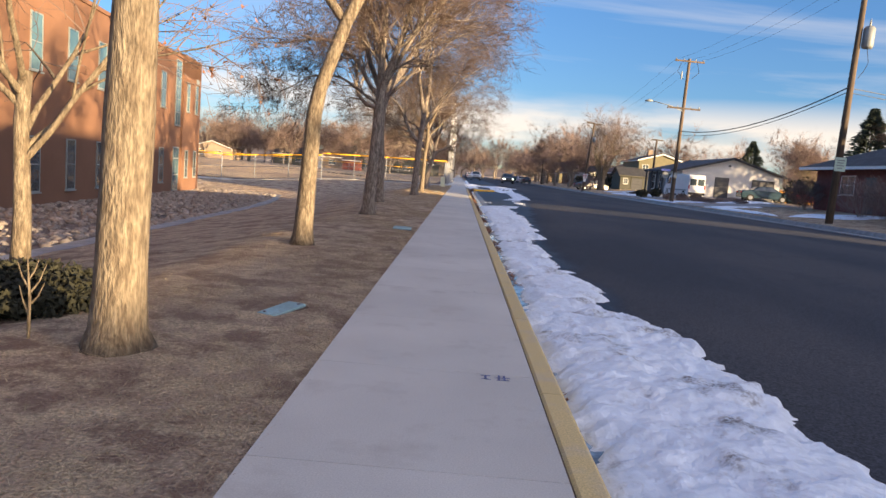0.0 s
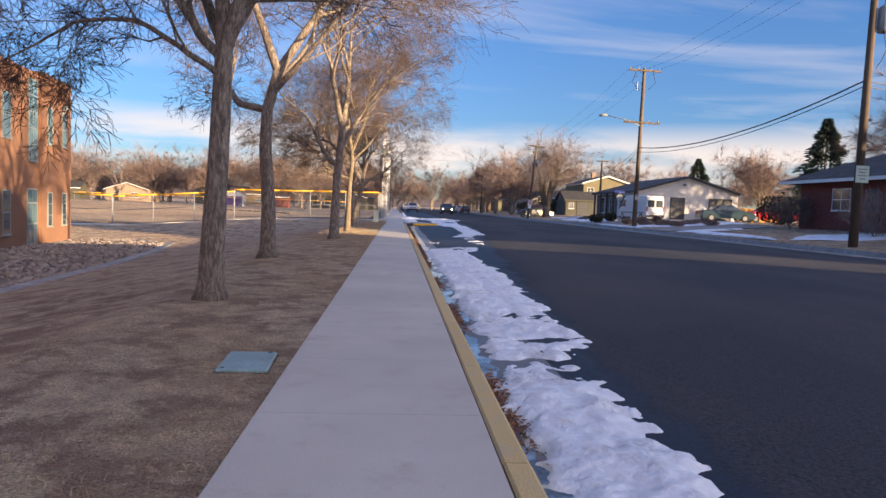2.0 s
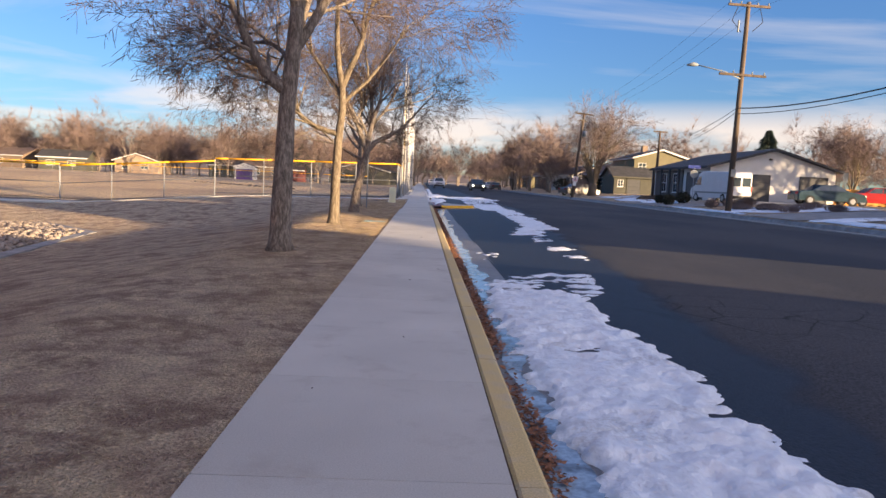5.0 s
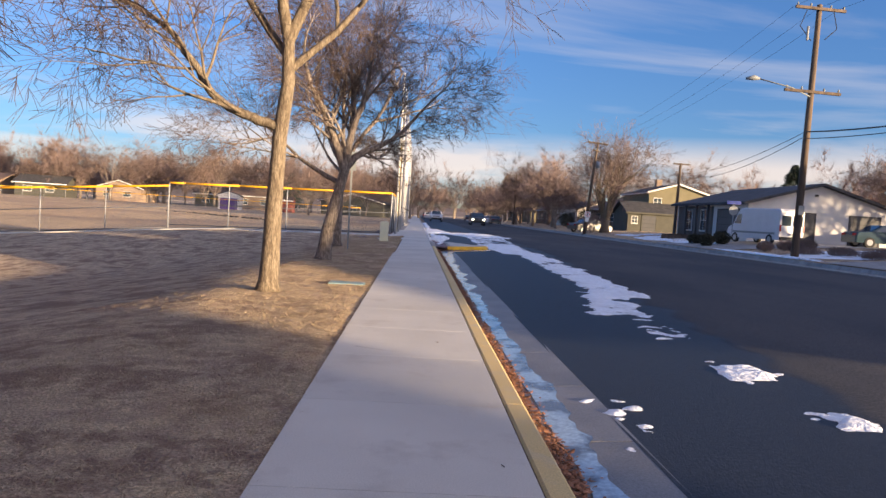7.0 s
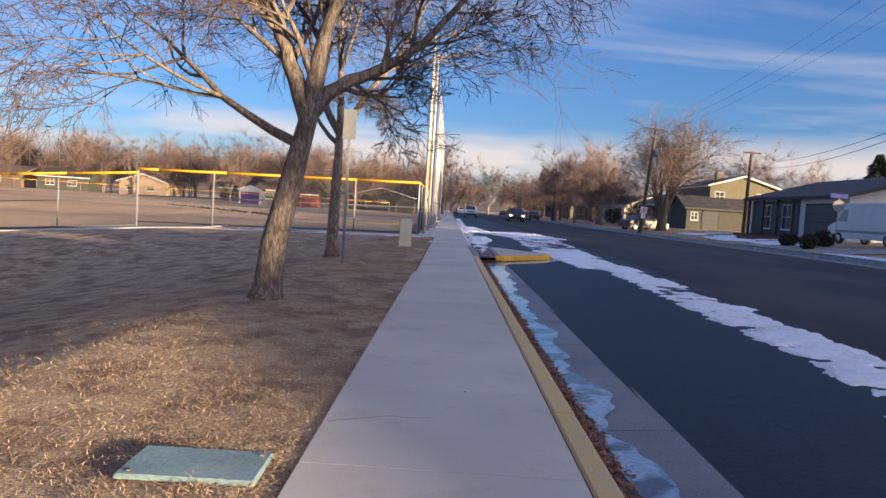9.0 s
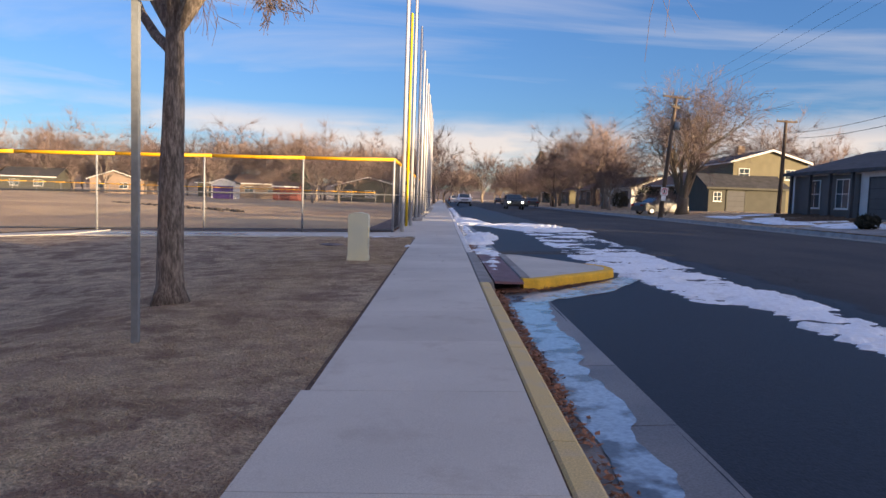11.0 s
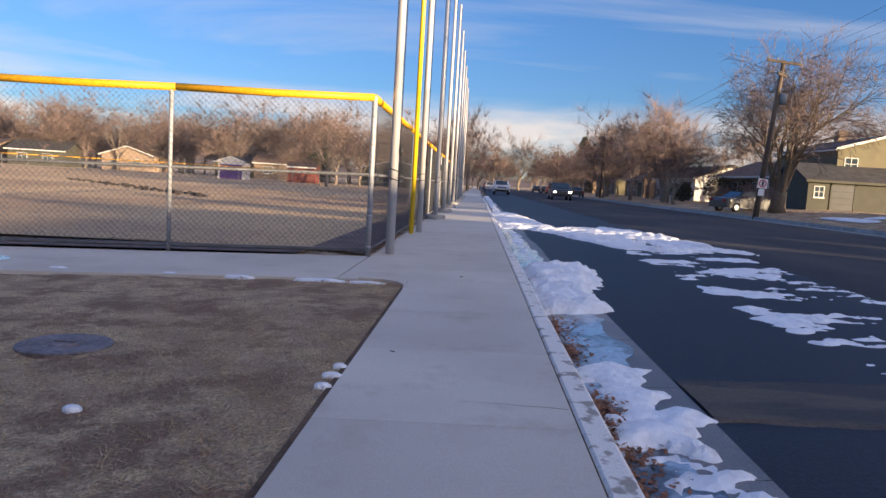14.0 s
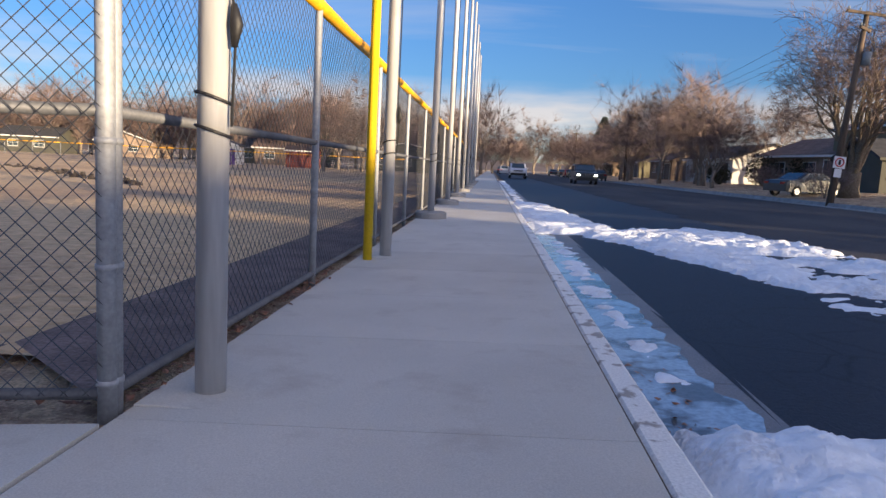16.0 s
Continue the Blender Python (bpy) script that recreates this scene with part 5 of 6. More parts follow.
part("drop_wire", Geo().tube([(.40, -.1, 7.9), (.55, -.1, 7.3), (.40, -.1, 6.9), (.2, -.1, 6.6)], .012, 5), M_cable, P1)
s1 = sign_plate(P1, 2.75, .50, .62, M_sign_green)
for k, (w, z) in enumerate(((.36, 2.93), (.30, 2.82), (.36, 2.70), (.22, 2.58))):
    part("text_bar", Geo().box(-w / 2, -.190, z - .025, w / 2, -.1865, z + .025), M_grey_metal, s1)

P2 = utility_pole(17.1, 56.7, 11.2, [(11.0, 2.3, 3), (7.4, 2.6, 3)], lean=(0.8, 0))
part("lamp_arm", Geo().tube([(-.1, -.1, 7.2), (-1.0, -.2, 7.5), (-2.6, -.3, 7.75)], [.035, .03, .03], 8), M_grey_metal, P2, smooth=True)
part("lamp_head", Geo().tube([(-2.5, -.3, 7.74), (-2.75, -.3, 7.76), (-3.1, -.3, 7.70)], [.05, .12, .05], 10), M_grey_metal, P2, smooth=True)
part("drop_wire", Geo().tube([(-.6, -.12, 10.9), (-.85, -.12, 10.2), (-.3, -.12, 9.6)], .02, 5), M_cable, P2)
part("drop_wire", Geo().tube([(.6, -.12, 10.9), (.8, -.12, 10.2), (.3, -.12, 9.7)], .02, 5), M_cable, P2)
part("fuse", Geo().tube([(-.5, -.15, 9.6), (-.5, -.15, 10.2)], .05, 8), M_grey_metal, P2)
sign_plate(P2, 2.2, .26, .4, M_grey_metal)
P3 = utility_pole(16.3, 92.5, 8.9, [(8.8, 2.0, 5), (8.1, 1.0, 40)], lean=(4.5, 0), label="leaning orange-brown wooden utility pole with a parking sign")
part("transformer", Geo().tube([(.30, -.1, 6.5), (.30, -.1, 7.1)], .2, 12), M_grey_metal, P3, smooth=True)
s3 = sign_plate(P3, 2.0, .55, .55, M_sign_white)
part("prohibition_ring", Geo().tube([(.19 * math.cos(a), -.195, 2.0 + .19 * math.sin(a)) for a in [k * .3927 for k in range(17)]], .028, 6), M_red_ink, s3)
part("symbol", Geo().box(-.05, -.20, 1.88, .05, -.19, 2.12), M_black, s3)
sign_plate(P3, 1.5, .34, .40, M_sign_white)
utility_pole(25.2, 93.0, 6.9, [(6.8, 1.5, 0)], lean=(1, 0))
utility_pole(17.5, 150, 9, [(8.8, 1.8, 0)])
utility_pole(17.5, 205, 9, [(8.8, 1.8, 0)])


def cable(a, c, sag, r=.014, label="sagging black overhead cable"):
    a, c = Vector(a), Vector(c)
    pts = [a.lerp(c, k / 14) - Vector((0, 0, sag * 4 * (k / 14) * (1 - k / 14))) for k in range(15)]
    tagged(part("overhead_cable", Geo().tube(pts, r, 5, cap=False), M_cable), label, "cable", "overhead cables")


cable((17.2, 33.1, 6.2), (17.1, 56.7, 5.7), .75, .03, "thick bundled overhead telephone cable")
cable((17.2, 33.1, 6.0), (17.1, 56.7, 5.4), .7, .018)
cable((17.1, 56.7, 5.7), (25.2, 93.0, 6.5), .6, .014)
cable((17.1, 56.7, 5.5), (25.2, 93.0, 6.2), .8, .015)
cable((17.2, 33.1, 6.2), (46, 40, 6.4), .5, .018)
cable((17.2, 33.1, 6.0), (46, 36, 5.6), .6, .015)
for dx in (-1.0, 0.1, 1.0):
    cable((17.1 + dx, 56.7, 11.1), (16.9 + dx, 92.5, 8.8), .7, .006, "thin overhead power wire")
    cable((17.2 + dx, 33.1, 11.3), (17.1 + dx, 56.7, 11.1), .5, .006, "thin overhead power wire")
    cable((16.9 + dx, 92.5, 8.8), (17.5 + dx, 150, 8.8), .9, .010, "thin overhead power wire")
    cable((17.2 + dx, -10, 11.3), (17.2 + dx, 33.1, 11.3), .7, .009, "thin overhead power wire")

# ---- buildings ----


def window(parent, m, w, h, glass=None, bars=(1, 1), frame=None, depth=.08, sill=True):
    """A window on a wall whose outside is -y in the pose m; origin at its lower left corner."""
    f = .05
    fr = Geo()
    for x0, x1, z0, z1 in ((0, w, 0, f), (0, w, h - f, h), (0, f, f, h - f), (w - f, w, f, h - f)):
        fr.box(x0, -.03, z0, x1, depth, z1)
    for k in range(1, bars[0] + 1):
        x = w * k / (bars[0] + 1)
        fr.box(x - .018, -.02, f, x + .018, depth, h - f)
    for k in range(1, bars[1] + 1):
        z = h * k / (bars[1] + 1)
        fr.box(f, -.022, z - .018, w - f, depth - .002, z + .018)
    o = part("window", fr, frame or M_trim, parent, m=m)
    part("pane", Geo().box(f * .6, -.016, f * .6, w - f * .6, -.006, h - f * .6), glass or M_glass, o)
    if sill:
        part("sill", Geo().box(-.04, -.07, -.05, w + .04, .02, -.002), frame or M_trim, o)
    return o


def gable_house(x, y, z, turn, w, d, eave, rise, wall, roof, label, over=.45, openings=(), ridge="x", hip=0.0, chimney=None, trim=None, base=.35):
    """A house: w along its own x, d along its own y, the front at its own y = 0 facing -y. ridge: the way that its ridge runs.
    openings: (kind, side, u, z0, width, height)."""
    t = thing("house", pose(x, y, z, 0, 0, turn), label, "house", "houses over the road")
    g = Geo()
    if ridge == "x":
        g.prism([(0, -base), (d, -base), (d, eave), (d / 2, eave + rise * (1 if not hip else 0)), (0, eave)], 0, w, "x")
        rv = lambda a, c: (a, c)
    else:
        g.prism([(0, -base), (w, -base), (w, eave), (w / 2, eave + rise * (1 if not hip else 0)), (0, eave)][::-1], 0, d, "y")
    part("wall", g, wall, t)
    th, o = .16, over
    r = Geo()
    if ridge == "x":
        sl = rise / (d / 2)
        for sgn, y0 in ((1, -o), (-1, d + o)):
            ym = d / 2
            h0 = eave - o * sl + .03
            a, c = o, w + o
            hh = hip
            pts = [(-o, y0, h0), (w + o, y0, h0), (w + o - hh, ym, eave + rise + .03), (-o + hh, ym, eave + rise + .03)]
            top = [(p[0], p[1], p[2] + th) for p in pts]
            r.add(pts + top, [(0, 1, 2, 3), (7, 6, 5, 4), (0, 4, 5, 1), (1, 5, 6, 2), (2, 6, 7, 3), (3, 7, 4, 0)])
        if hip:
            for x0, xr in ((-o, -o + hip), (w + o, w + o - hip)):
                pts = [(x0, -o, h0), (x0, d + o, h0), (xr, d / 2, eave + rise + .03)]
                r.add(pts + [(p[0], p[1], p[2] + th) for p in pts], [(0, 1, 2), (5, 4, 3), (0, 3, 4, 1), (1, 4, 5, 2), (2, 5, 3, 0)])
    else:
        sl = rise / (w / 2)
        for x0 in (-o, w + o):
            h0 = eave - o * sl + .03
            pts = [(x0, -o, h0), (x0, d + o, h0), (w / 2, d + o, eave + rise + .03), (w / 2, -o, eave + rise + .03)]
            r.add(pts + [(p[0], p[1], p[2] + th) for p in pts], [(0, 1, 2, 3), (7, 6, 5, 4), (0, 4, 5, 1), (1, 5, 6, 2), (2, 6, 7, 3), (3, 7, 4, 0)])
    rf = part("roof", r, roof, t)
    tm = trim or M_trim
    if ridge == "x":
        part("fascia", Geo().box(-o, -o - .03, h0 - .02, w + o, -o - .005, h0 + th - .01), tm, rf)
    else:
        for x0 in (-o, w + o):
            part("fascia", Geo().add([(x0, -o - .025, h0 - .03), (w / 2, -o - .025, eave + rise), (w / 2, -o - .025, eave + rise + th + .02), (x0, -o - .025, h0 + th), (x0, -o - .003, h0 - .03), (w / 2, -o - .003, eave + rise), (w / 2, -o - .003, eave + rise + th + .02), (x0, -o - .003, h0 + th)], [(0, 1, 2, 3), (7, 6, 5, 4), (3, 2, 6, 7), (0, 4, 5, 1), (0, 3, 7, 4), (1, 5, 6, 2)]), tm, rf)
        part("gutter_trough", Geo().box(-o - .06, -o, h0 - .04, -o + .02, d + o, h0 + .08), tm, rf)
    if chimney:
        cx, cy, ch = chimney
        part("chimney", Geo().box(cx, cy, eave, cx + .7, cy + .7, eave + rise + ch, .03), M_tan_wall, rf)
    for kind, side, u, z0, ww, hh in openings:
        m = {"front": pose(u, 0, z0), "left": pose(0, u, z0, 0, 0, -90), "right": pose(w, u, z0, 0, 0, 90), "back": pose(u, d, z0, 0, 0, 180)}[side]
        if kind == "window":
            window(t, m @ pose(0, -.012, 0), ww, hh)
        elif kind == "garage":
            gd = part("garage_door", Geo().box(0, -.03, 0, ww, .02, hh), M_darkdoor, t, m=m)
            for k in range(1, 4):
                part("door_groove", Geo().box(.02, -.034, hh * k / 4 - .012, ww - .02, -.03, hh * k / 4 + .012), M_black, gd)
            part("door_frame", Geo().box(-.1, -.05, 0, -.002, .0, hh + .1).box(ww + .002, -.05, 0, ww + .1, 0, hh + .1).box(-.1, -.05, hh + .002, ww + .1, 0, hh + .1), tm, gd)
        elif kind == "door":
            dd = part("door", Geo().box(0, -.04, 0, ww, .02, hh), M_darkdoor, t, m=m)
            part("door_handle", Geo().tube([(ww - .12, -.06, 1.0), (ww - .12, -.06, 1.15)], .015, 6), M_steel, dd)
    return t


HZ = lie(23, 74)
white = gable_house(23.1, 73.9, HZ, 0, 10.1, 13.0, 2.65, 1.45, M_white_wall, M_roof, "low white gabled house with charcoal garage doors", ridge="y", trim=M_roof,
    openings=[("garage", "front", 3.5, 0.0, 1.25, 2.1), ("garage", "front", 7.3, 0.0, 2.1, 2.1), ("garage", "left", 3.5 + 1.2, 0.0, 3.4, 2.15)])
# no real recess: a flat dark panel stands for the porch's shade
pt = part("porch_recess", Geo().box(-.06, 5.6, .0, .06, 12.6, 2.45), M_darkdoor, white, "flat dark panel painted as the shade of a recessed porch")
for k in (5.7, 7.9, 10.1, 12.4):
    part("porch_post", Geo().box(-.45, k, -.3, -.28, k + .16, 2.55), M_darkdoor, white)
window(white, pose(-.075, 7.8, .5, 0, 0, -90), 1.3, 1.7)
window(white, pose(-.075, 10.8, .5, 0, 0, -90), 1.3, 1.7)
part("wall_lamp", Geo().box(4.6, -.18, 3.35, 4.85, -.02, 3.5, .03), M_black, white, "small black floodlight under the gable")

# south end, out of view, is lengthened to set where its shadow falls
red = gable_house(23.3, 46.9, lie(23.3, 40), -90, 28.6, 9.0, 2.75, 1.75, M_brick_red, M_roof, "low dark red brick house with grey shingle roof", over=.8, ridge="x", hip=4.0,
    openings=[("window", "front", 3.0, 1.0, 1.5, 1.15), ("window", "front", 8.0, 1.0, 1.8, 1.2), ("door", "front", 5.6, 0.0, 1.0, 2.05), ("window", "front", 14.0, 1.0, 1.8, 1.2)], chimney=(6, 4.5, .5))
# three houses never in view, added to shade the road, pavement and lawn
gable_house(23.5, 6.2, lie(23.5, 5), -90, 14.6, 9.0, 4.7, 2.4, M_tan_wall, M_roof_brown, "unseen two-storey tan brick house with brown shingle roof, added for shade", over=.6, ridge="x", openings=[("window", "front", 3, 1, 1.6, 1.2), ("window", "front", 9, 1, 1.6, 1.2)])
gable_house(23.5, -8.9, lie(23.5, 5), -90, 12.8, 9.0, 2.4, 1.47, M_brick_red, M_roof, "unseen low red brick house with dark shingle roof, added for shade", over=.5, ridge="x", openings=[("window", "front", 3, 1, 1.6, 1.2)])
gable_house(23.5, -22.5, lie(23.5, 5), -90, 26.0, 9.0, 5.2, 2.4, M_tan_wall, M_roof, "unseen two-storey tan brick house with dark shingle roof, added for shade", over=.6, ridge="x", openings=[("window", "front", 3, 1, 1.6, 1.2)])

yel = gable_house(26.0, 103.5, lie(26, 103), 0, 6.6, 10.0, 4.35, 1.0, M_yellow_wall, M_roof, "two-storey pale yellow house with white trim", over=.3, ridge="y", chimney=(2.6, 5.5, .9),
    openings=[("window", "front", .5, 2.9, .95, .9), ("window", "front", 4.6, 2.9, 1.0, .9)])
wing = gable_house(23.0, 101.0, lie(25, 103), 0, 6.6, 5.5, 1.95, 1.15, M_olive_wall, M_roof, "single-storey olive-grey garage wing", over=.3, ridge="x", trim=M_olive_wall,
    openings=[("garage", "front", 1.6, 0.0, 1.5, 1.7), ("window", "front", .4, .8, .7, .8)])
rh = random.Random(12)
for k, (x, y, turn, wall) in enumerate(((24, 122, -80, M_tan_wall), (23, 142, -85, M_white_wall), (24, 165, -90, M_tan_wall), (25, 190, -90, M_yellow_wall), (25, 215, -90, M_tan_wall))):
    gable_house(x, y, lie(x, y), turn, 12.5, 8, 2.5, 1.5, wall, (M_roof_brown, M_roof)[k % 2], ("low ranch house half hidden by bare trees", "pale ranch house half hidden by bare trees")[k % 2], ridge="x", openings=[("window", "front", 2, .9, 1.6, 1.1), ("window", "front", 6, .9, 1.6, 1.1), ("garage", "front", 8.6, 0, 3, 2.1)])
for k in range(10):   # beyond the field
    x = -150 + k * 14.5 + rh.uniform(-3, 3)
    gable_house(x, 165 + rh.uniform(-4, 8), lie(x, 165), rh.uniform(-14, 14), rh.uniform(9, 13), 8, 2.6, 1.5, (M_tan_wall, M_olive_wall, M_tan_wall, M_yellow_wall)[k % 4], (M_roof_brown, M_roof)[k % 2], "small low house beyond the playing field", ridge="x" if k % 3 else "y", openings=[("window", "front", 1.5, .9, 1.6, 1.1), ("window", "front", 5.5, .9, 1.6, 1.1)])
shed = gable_house(-28.6, 128.6, lie(-38, 128), 0, 3.0, 2.0, 2.0, .5, M_trim, M_roof, "small white dugout shed with purple banner", over=.15, ridge="y")
part("banner", Geo().box(.25, -.04, -.1, 2.75, -.01, 1.75), M_purple, shed, "purple banner")

red_shed = gable_house(-22.2, 134.0, lie(-20, 134), 0, 3.3, 2.4, 1.9, .5, M_brick_red, M_roof_brown, "small rust-red storage shed beyond the playing field", over=.15, ridge="x")
# row of dark dots, taken for geese, added as plain lumps
lumps = Geo()
rcl = random.Random(5)
for k in range(90):
    q = rcl.random() ** .8
    x, y, w = -23 + 12.5 * q + rcl.gauss(0, .25), 91 - 12 * q + rcl.gauss(0, .35), rcl.uniform(.08, .15)
    ring_ = [(x + w * math.cos(a) * rcl.uniform(.8, 1.2), y + w * math.sin(a) * rcl.uniform(.8, 1.2)) for a in [i * 1.0472 for i in range(6)]]
    z0 = lie(x, y) - .03
    vs = [(a, c, z0) for a, c in ring_] + [(x + (a - x) * .6, y + (c - y) * .6, z0 + w * 1.3) for a, c in ring_]
    lumps.add(vs, [(i, (i + 1) % 6, 6 + (i + 1) % 6, 6 + i) for i in range(6)] + [tuple(range(6, 12))])
tagged(part("soil_clods", lumps, M_lump), "ragged row of dark lumps in place of geese across the field", "soil", kind="stuff")

# school block on the lawn side
BT = 7.5
school = thing("school_building", pose(-17.0, 46.5, -1.55, 0, 0, BT), "two-storey terracotta stucco school block with narrow windows", "building")
# own y runs back along the long face; outside face at own x = 0
SL = 46.0
part("wall", Geo().box(-12, -SL, -.6, 0, 0, 7.85), M_stucco, school)
part("parapet", Geo().box(-12.1, -SL - .1, 7.852, .06, .06, 8.02), M_stucco, school)
part("stair_wall", Geo().box(-3, -4.1, 7.0, .10, 0.05, 8.2).box(-.2, -4.1, -.6, .10, .05, 8.2), M_stucco, school, "slightly proud stucco bay")
def wall_window(u, z, w, h, bars=(0, 1), glass=M_glass, proud=0.0):
    window(school, pose(.015 + proud, u, z, 0, 0, 90), w, h, glass, bars, M_frame)
def bays():
    for u in (-1.0 - .35, -3.1 - .3):
        yield u, .104
for u, pr in bays():
    wall_window(u, 4.9, .62, 1.75, (0, 1), M_glass_teal, pr)
    wall_window(u, .95, .62, 1.65, (0, 2), M_glass, pr)
wall_window(-5.5, 4.0, 1.05, 3.7, (1, 4), M_glass_teal)
u = -8.3
while u > -SL + 2:
    wall_window(u, 4.8, .85, 1.9, (0, 1), M_glass_teal)
    wall_window(u, .75, .8, 1.9, (0, 1), M_glass)
    u -= 2.9
sd = part("double_door", Geo().box(-.02, -5.65, .1, .03, -4.45, 2.75), M_frame, school, "glazed teal-framed entrance doors")
for a in (-5.58, -5.02):
    for z0, z1 in ((.25, 1.1), (1.18, 2.05), (2.12, 2.68)):
        part("pane", Geo().box(.031, a, z0, .04, a + .5, z1), M_glass_teal, sd)
part("letters", Geo().box(.11, -1.2, 6.75, .14, -.55, 7.05), M_frame, school, "small grey lettering block on the wall")
part("lamp", Geo().box(.0, -12.0, 3.1, .22, -11.75, 3.3, .03), M_grey_metal, school)

# orange fence between the houses
of = thing("wooden_fence", pose(33.6, 77.5, lie(33, 77)), "orange-brown cedar board fence", "fence")
for k in range(1):
    part("board", Geo().box(k * .15, 0, 0, k * .15 + .142, .025, 1.35), M_orangewood, of)
bm_ = [o for o in of.children][0].data
for k in range(1, 46):
    part("board", bm_, None, of, m=pose(k * .15, 0, .02 * math.sin(k * 2.1)))
part("rail", Geo().box(0, .026, .9, 6.9, .07, 1.0), M_orangewood, of)

# ---- vehicles ----


def wheel(parent, x, y, r, w=.2):
    t = part("wheel", Geo().tube([(x, y - w / 2, r), (x, y - w / 2 + .03, r), (x, y + w / 2 - .03, r), (x, y + w / 2, r)], [r * .93, r, r, r * .93], 20), M_tyre, parent, smooth=False)
    for s in (-1, 1):
        part("rim", Geo().tube([(x, y + s * (w / 2 - .01), r), (x, y + s * (w / 2 + .008), r)], [r * .62, r * .55], 14), M_rim, t)


def vehicle(name, m, paint, label, category, prof, glass, width, wheels, wr, lamps="rear", group="parked cars", taper=.12):
    """A car along its own x, front at +x. prof: its side outline; glass: side windows as outlines."""
    t = thing(name, m, label, category, group)
    top = max(z for _, z in prof)
    belt = top * .58
    g, n = Geo(), len(prof)
    rows = []
    for s in (-1, -.94, .94, 1):
        row = []
        for x, z in prof:
            inset = taper * max(0, (z - belt) / (top - belt)) if top > belt else 0
            k = width / 2 * s
            k -= math.copysign(inset * width / 2 * 1.0, s)
            shrink = .965 if abs(s) == 1 else 1.0
            cx = (prof[0][0] + max(p[0] for p in prof)) / 2
            row.append((cx + (x - cx) * shrink, k, (z - .5) * (.97 if abs(s) == 1 else 1) + .5))
        rows.append(row)
    vs = [p for row in rows for p in row]
    fs = [tuple(range(n)), tuple(range(4 * n - 1, 3 * n - 1, -1))]
    for r_ in range(3):
        fs += [(r_ * n + i, (r_ + 1) * n + i, (r_ + 1) * n + (i + 1) % n, r_ * n + (i + 1) % n) for i in range(n)]
    body = part("body", g.add(vs, fs), paint, t)
    for poly in glass:
        for s in (-1, 1):
            gv = []
            for o in (.0, .012):
                for x, z in poly:
                    inset = taper * max(0, (z - belt) / (top - belt))
                    gv.append((x, s * (width / 2 * (1 - inset) + o - .004), z))
            k = len(poly)
            part("side_window", Geo().add(gv, [tuple(range(k)), tuple(range(2 * k - 1, k - 1, -1))] + [(i, (i + 1) % k, k + (i + 1) % k, k + i) for i in range(k)]), M_glass, t)
    for x in wheels:
        for s in (-1, 1):
            wheel(t, x, s * (width / 2 - .08), wr)
    return t


van_prof = [(0, .35), (0, 2.35), (.15, 2.5), (4.3, 2.55), (4.75, 2.3), (5.25, 1.35), (5.85, 1.1), (5.95, .9), (5.95, .35)]
van = vehicle("cargo_van", pose(22.3, 66.6, lie(22, 67), 0, 0, 99) @ Matrix.Scale(.86, 4), M_car_white, "tall white cargo van parked beside the white house", "van", van_prof, [[(4.25, 1.4), (5.05, 1.4), (4.65, 2.1), (4.25, 2.1)]], 2.0, (.95, 4.9), .36, taper=.05)
for s in (-1, 1):
    part("rear_window", Geo().box(-.03, s * .45 - .36, 1.35, -.002, s * .45 + .36, 2.05), M_glass, van)
    part("tail_lamp", Geo().box(-.03, s * .9 - .06, .95, -.002, s * .9 + .06, 1.4), M_red_lens, van)
part("bumper", Geo().box(-.12, -.95, .35, 0, .95, .6, .03), M_black, van)
part("trim_strip", Geo().box(.4, -1.02, .72, 5.2, -.995, .86).box(.4, .995, .72, 5.2, 1.02, .86), M_grey_metal, van)
part("number_plate", Geo().box(-.135, -.22, .7, -.005, .22, .84), M_sign_white, van)
sed = [(0, .3), (0, .75), (.15, .95), (.95, 1.02), (1.6, 1.42), (2.7, 1.45), (3.55, 1.0), (4.5, .85), (4.7, .6), (4.65, .3)]
sed_glass = [[(1.15, 1.02), (2.15, 1.02), (2.15, 1.36), (1.65, 1.36)], [(2.22, 1.02), (3.3, 1.02), (2.72, 1.36), (2.22, 1.36)]]
def sedan(x, y, turn, paint, label):
    c = vehicle("sedan", pose(x, y, lie(x, y), 0, 0, turn), paint, label, "car", sed, sed_glass, 1.82, (.85, 3.75), .33)
    part("rear_window", Geo().add([(.98, -.7, 1.045), (.98, .7, 1.045), (1.55, .6, 1.415), (1.55, -.6, 1.415), (1.0, -.7, 1.0), (1.0, .7, 1.0), (1.6, .6, 1.38), (1.6, -.6, 1.38)], [(0, 1, 2, 3), (7, 6, 5, 4), (0, 4, 5, 1), (2, 6, 7, 3)]), M_glass, c)
    part("windscreen", Geo().add([(3.5, -.7, 1.045), (3.5, .7, 1.045), (2.76, .6, 1.45), (2.76, -.6, 1.45), (3.45, -.7, 1.0), (3.45, .7, 1.0), (2.7, .6, 1.4), (2.7, -.6, 1.4)], [(0, 3, 2, 1), (4, 5, 6, 7)]), M_glass, c)
    for s in (-1, 1):
        part("tail_lamp", Geo().box(-.02, s * .65 - .16, .72, .05, s * .65 + .16, .86), M_red_lens, c)
        part("head_lamp", Geo().box(4.5, s * .65 - .16, .66, 4.70, s * .65 + .16, .78), M_sign_white, c)
    return c
sedan(27.0, 68.6, -6, M_car_teal, "dark teal sedan parked on the driveway")
sedan(32.0, 70.4, -10, M_car_red, "red sedan parked on the driveway")
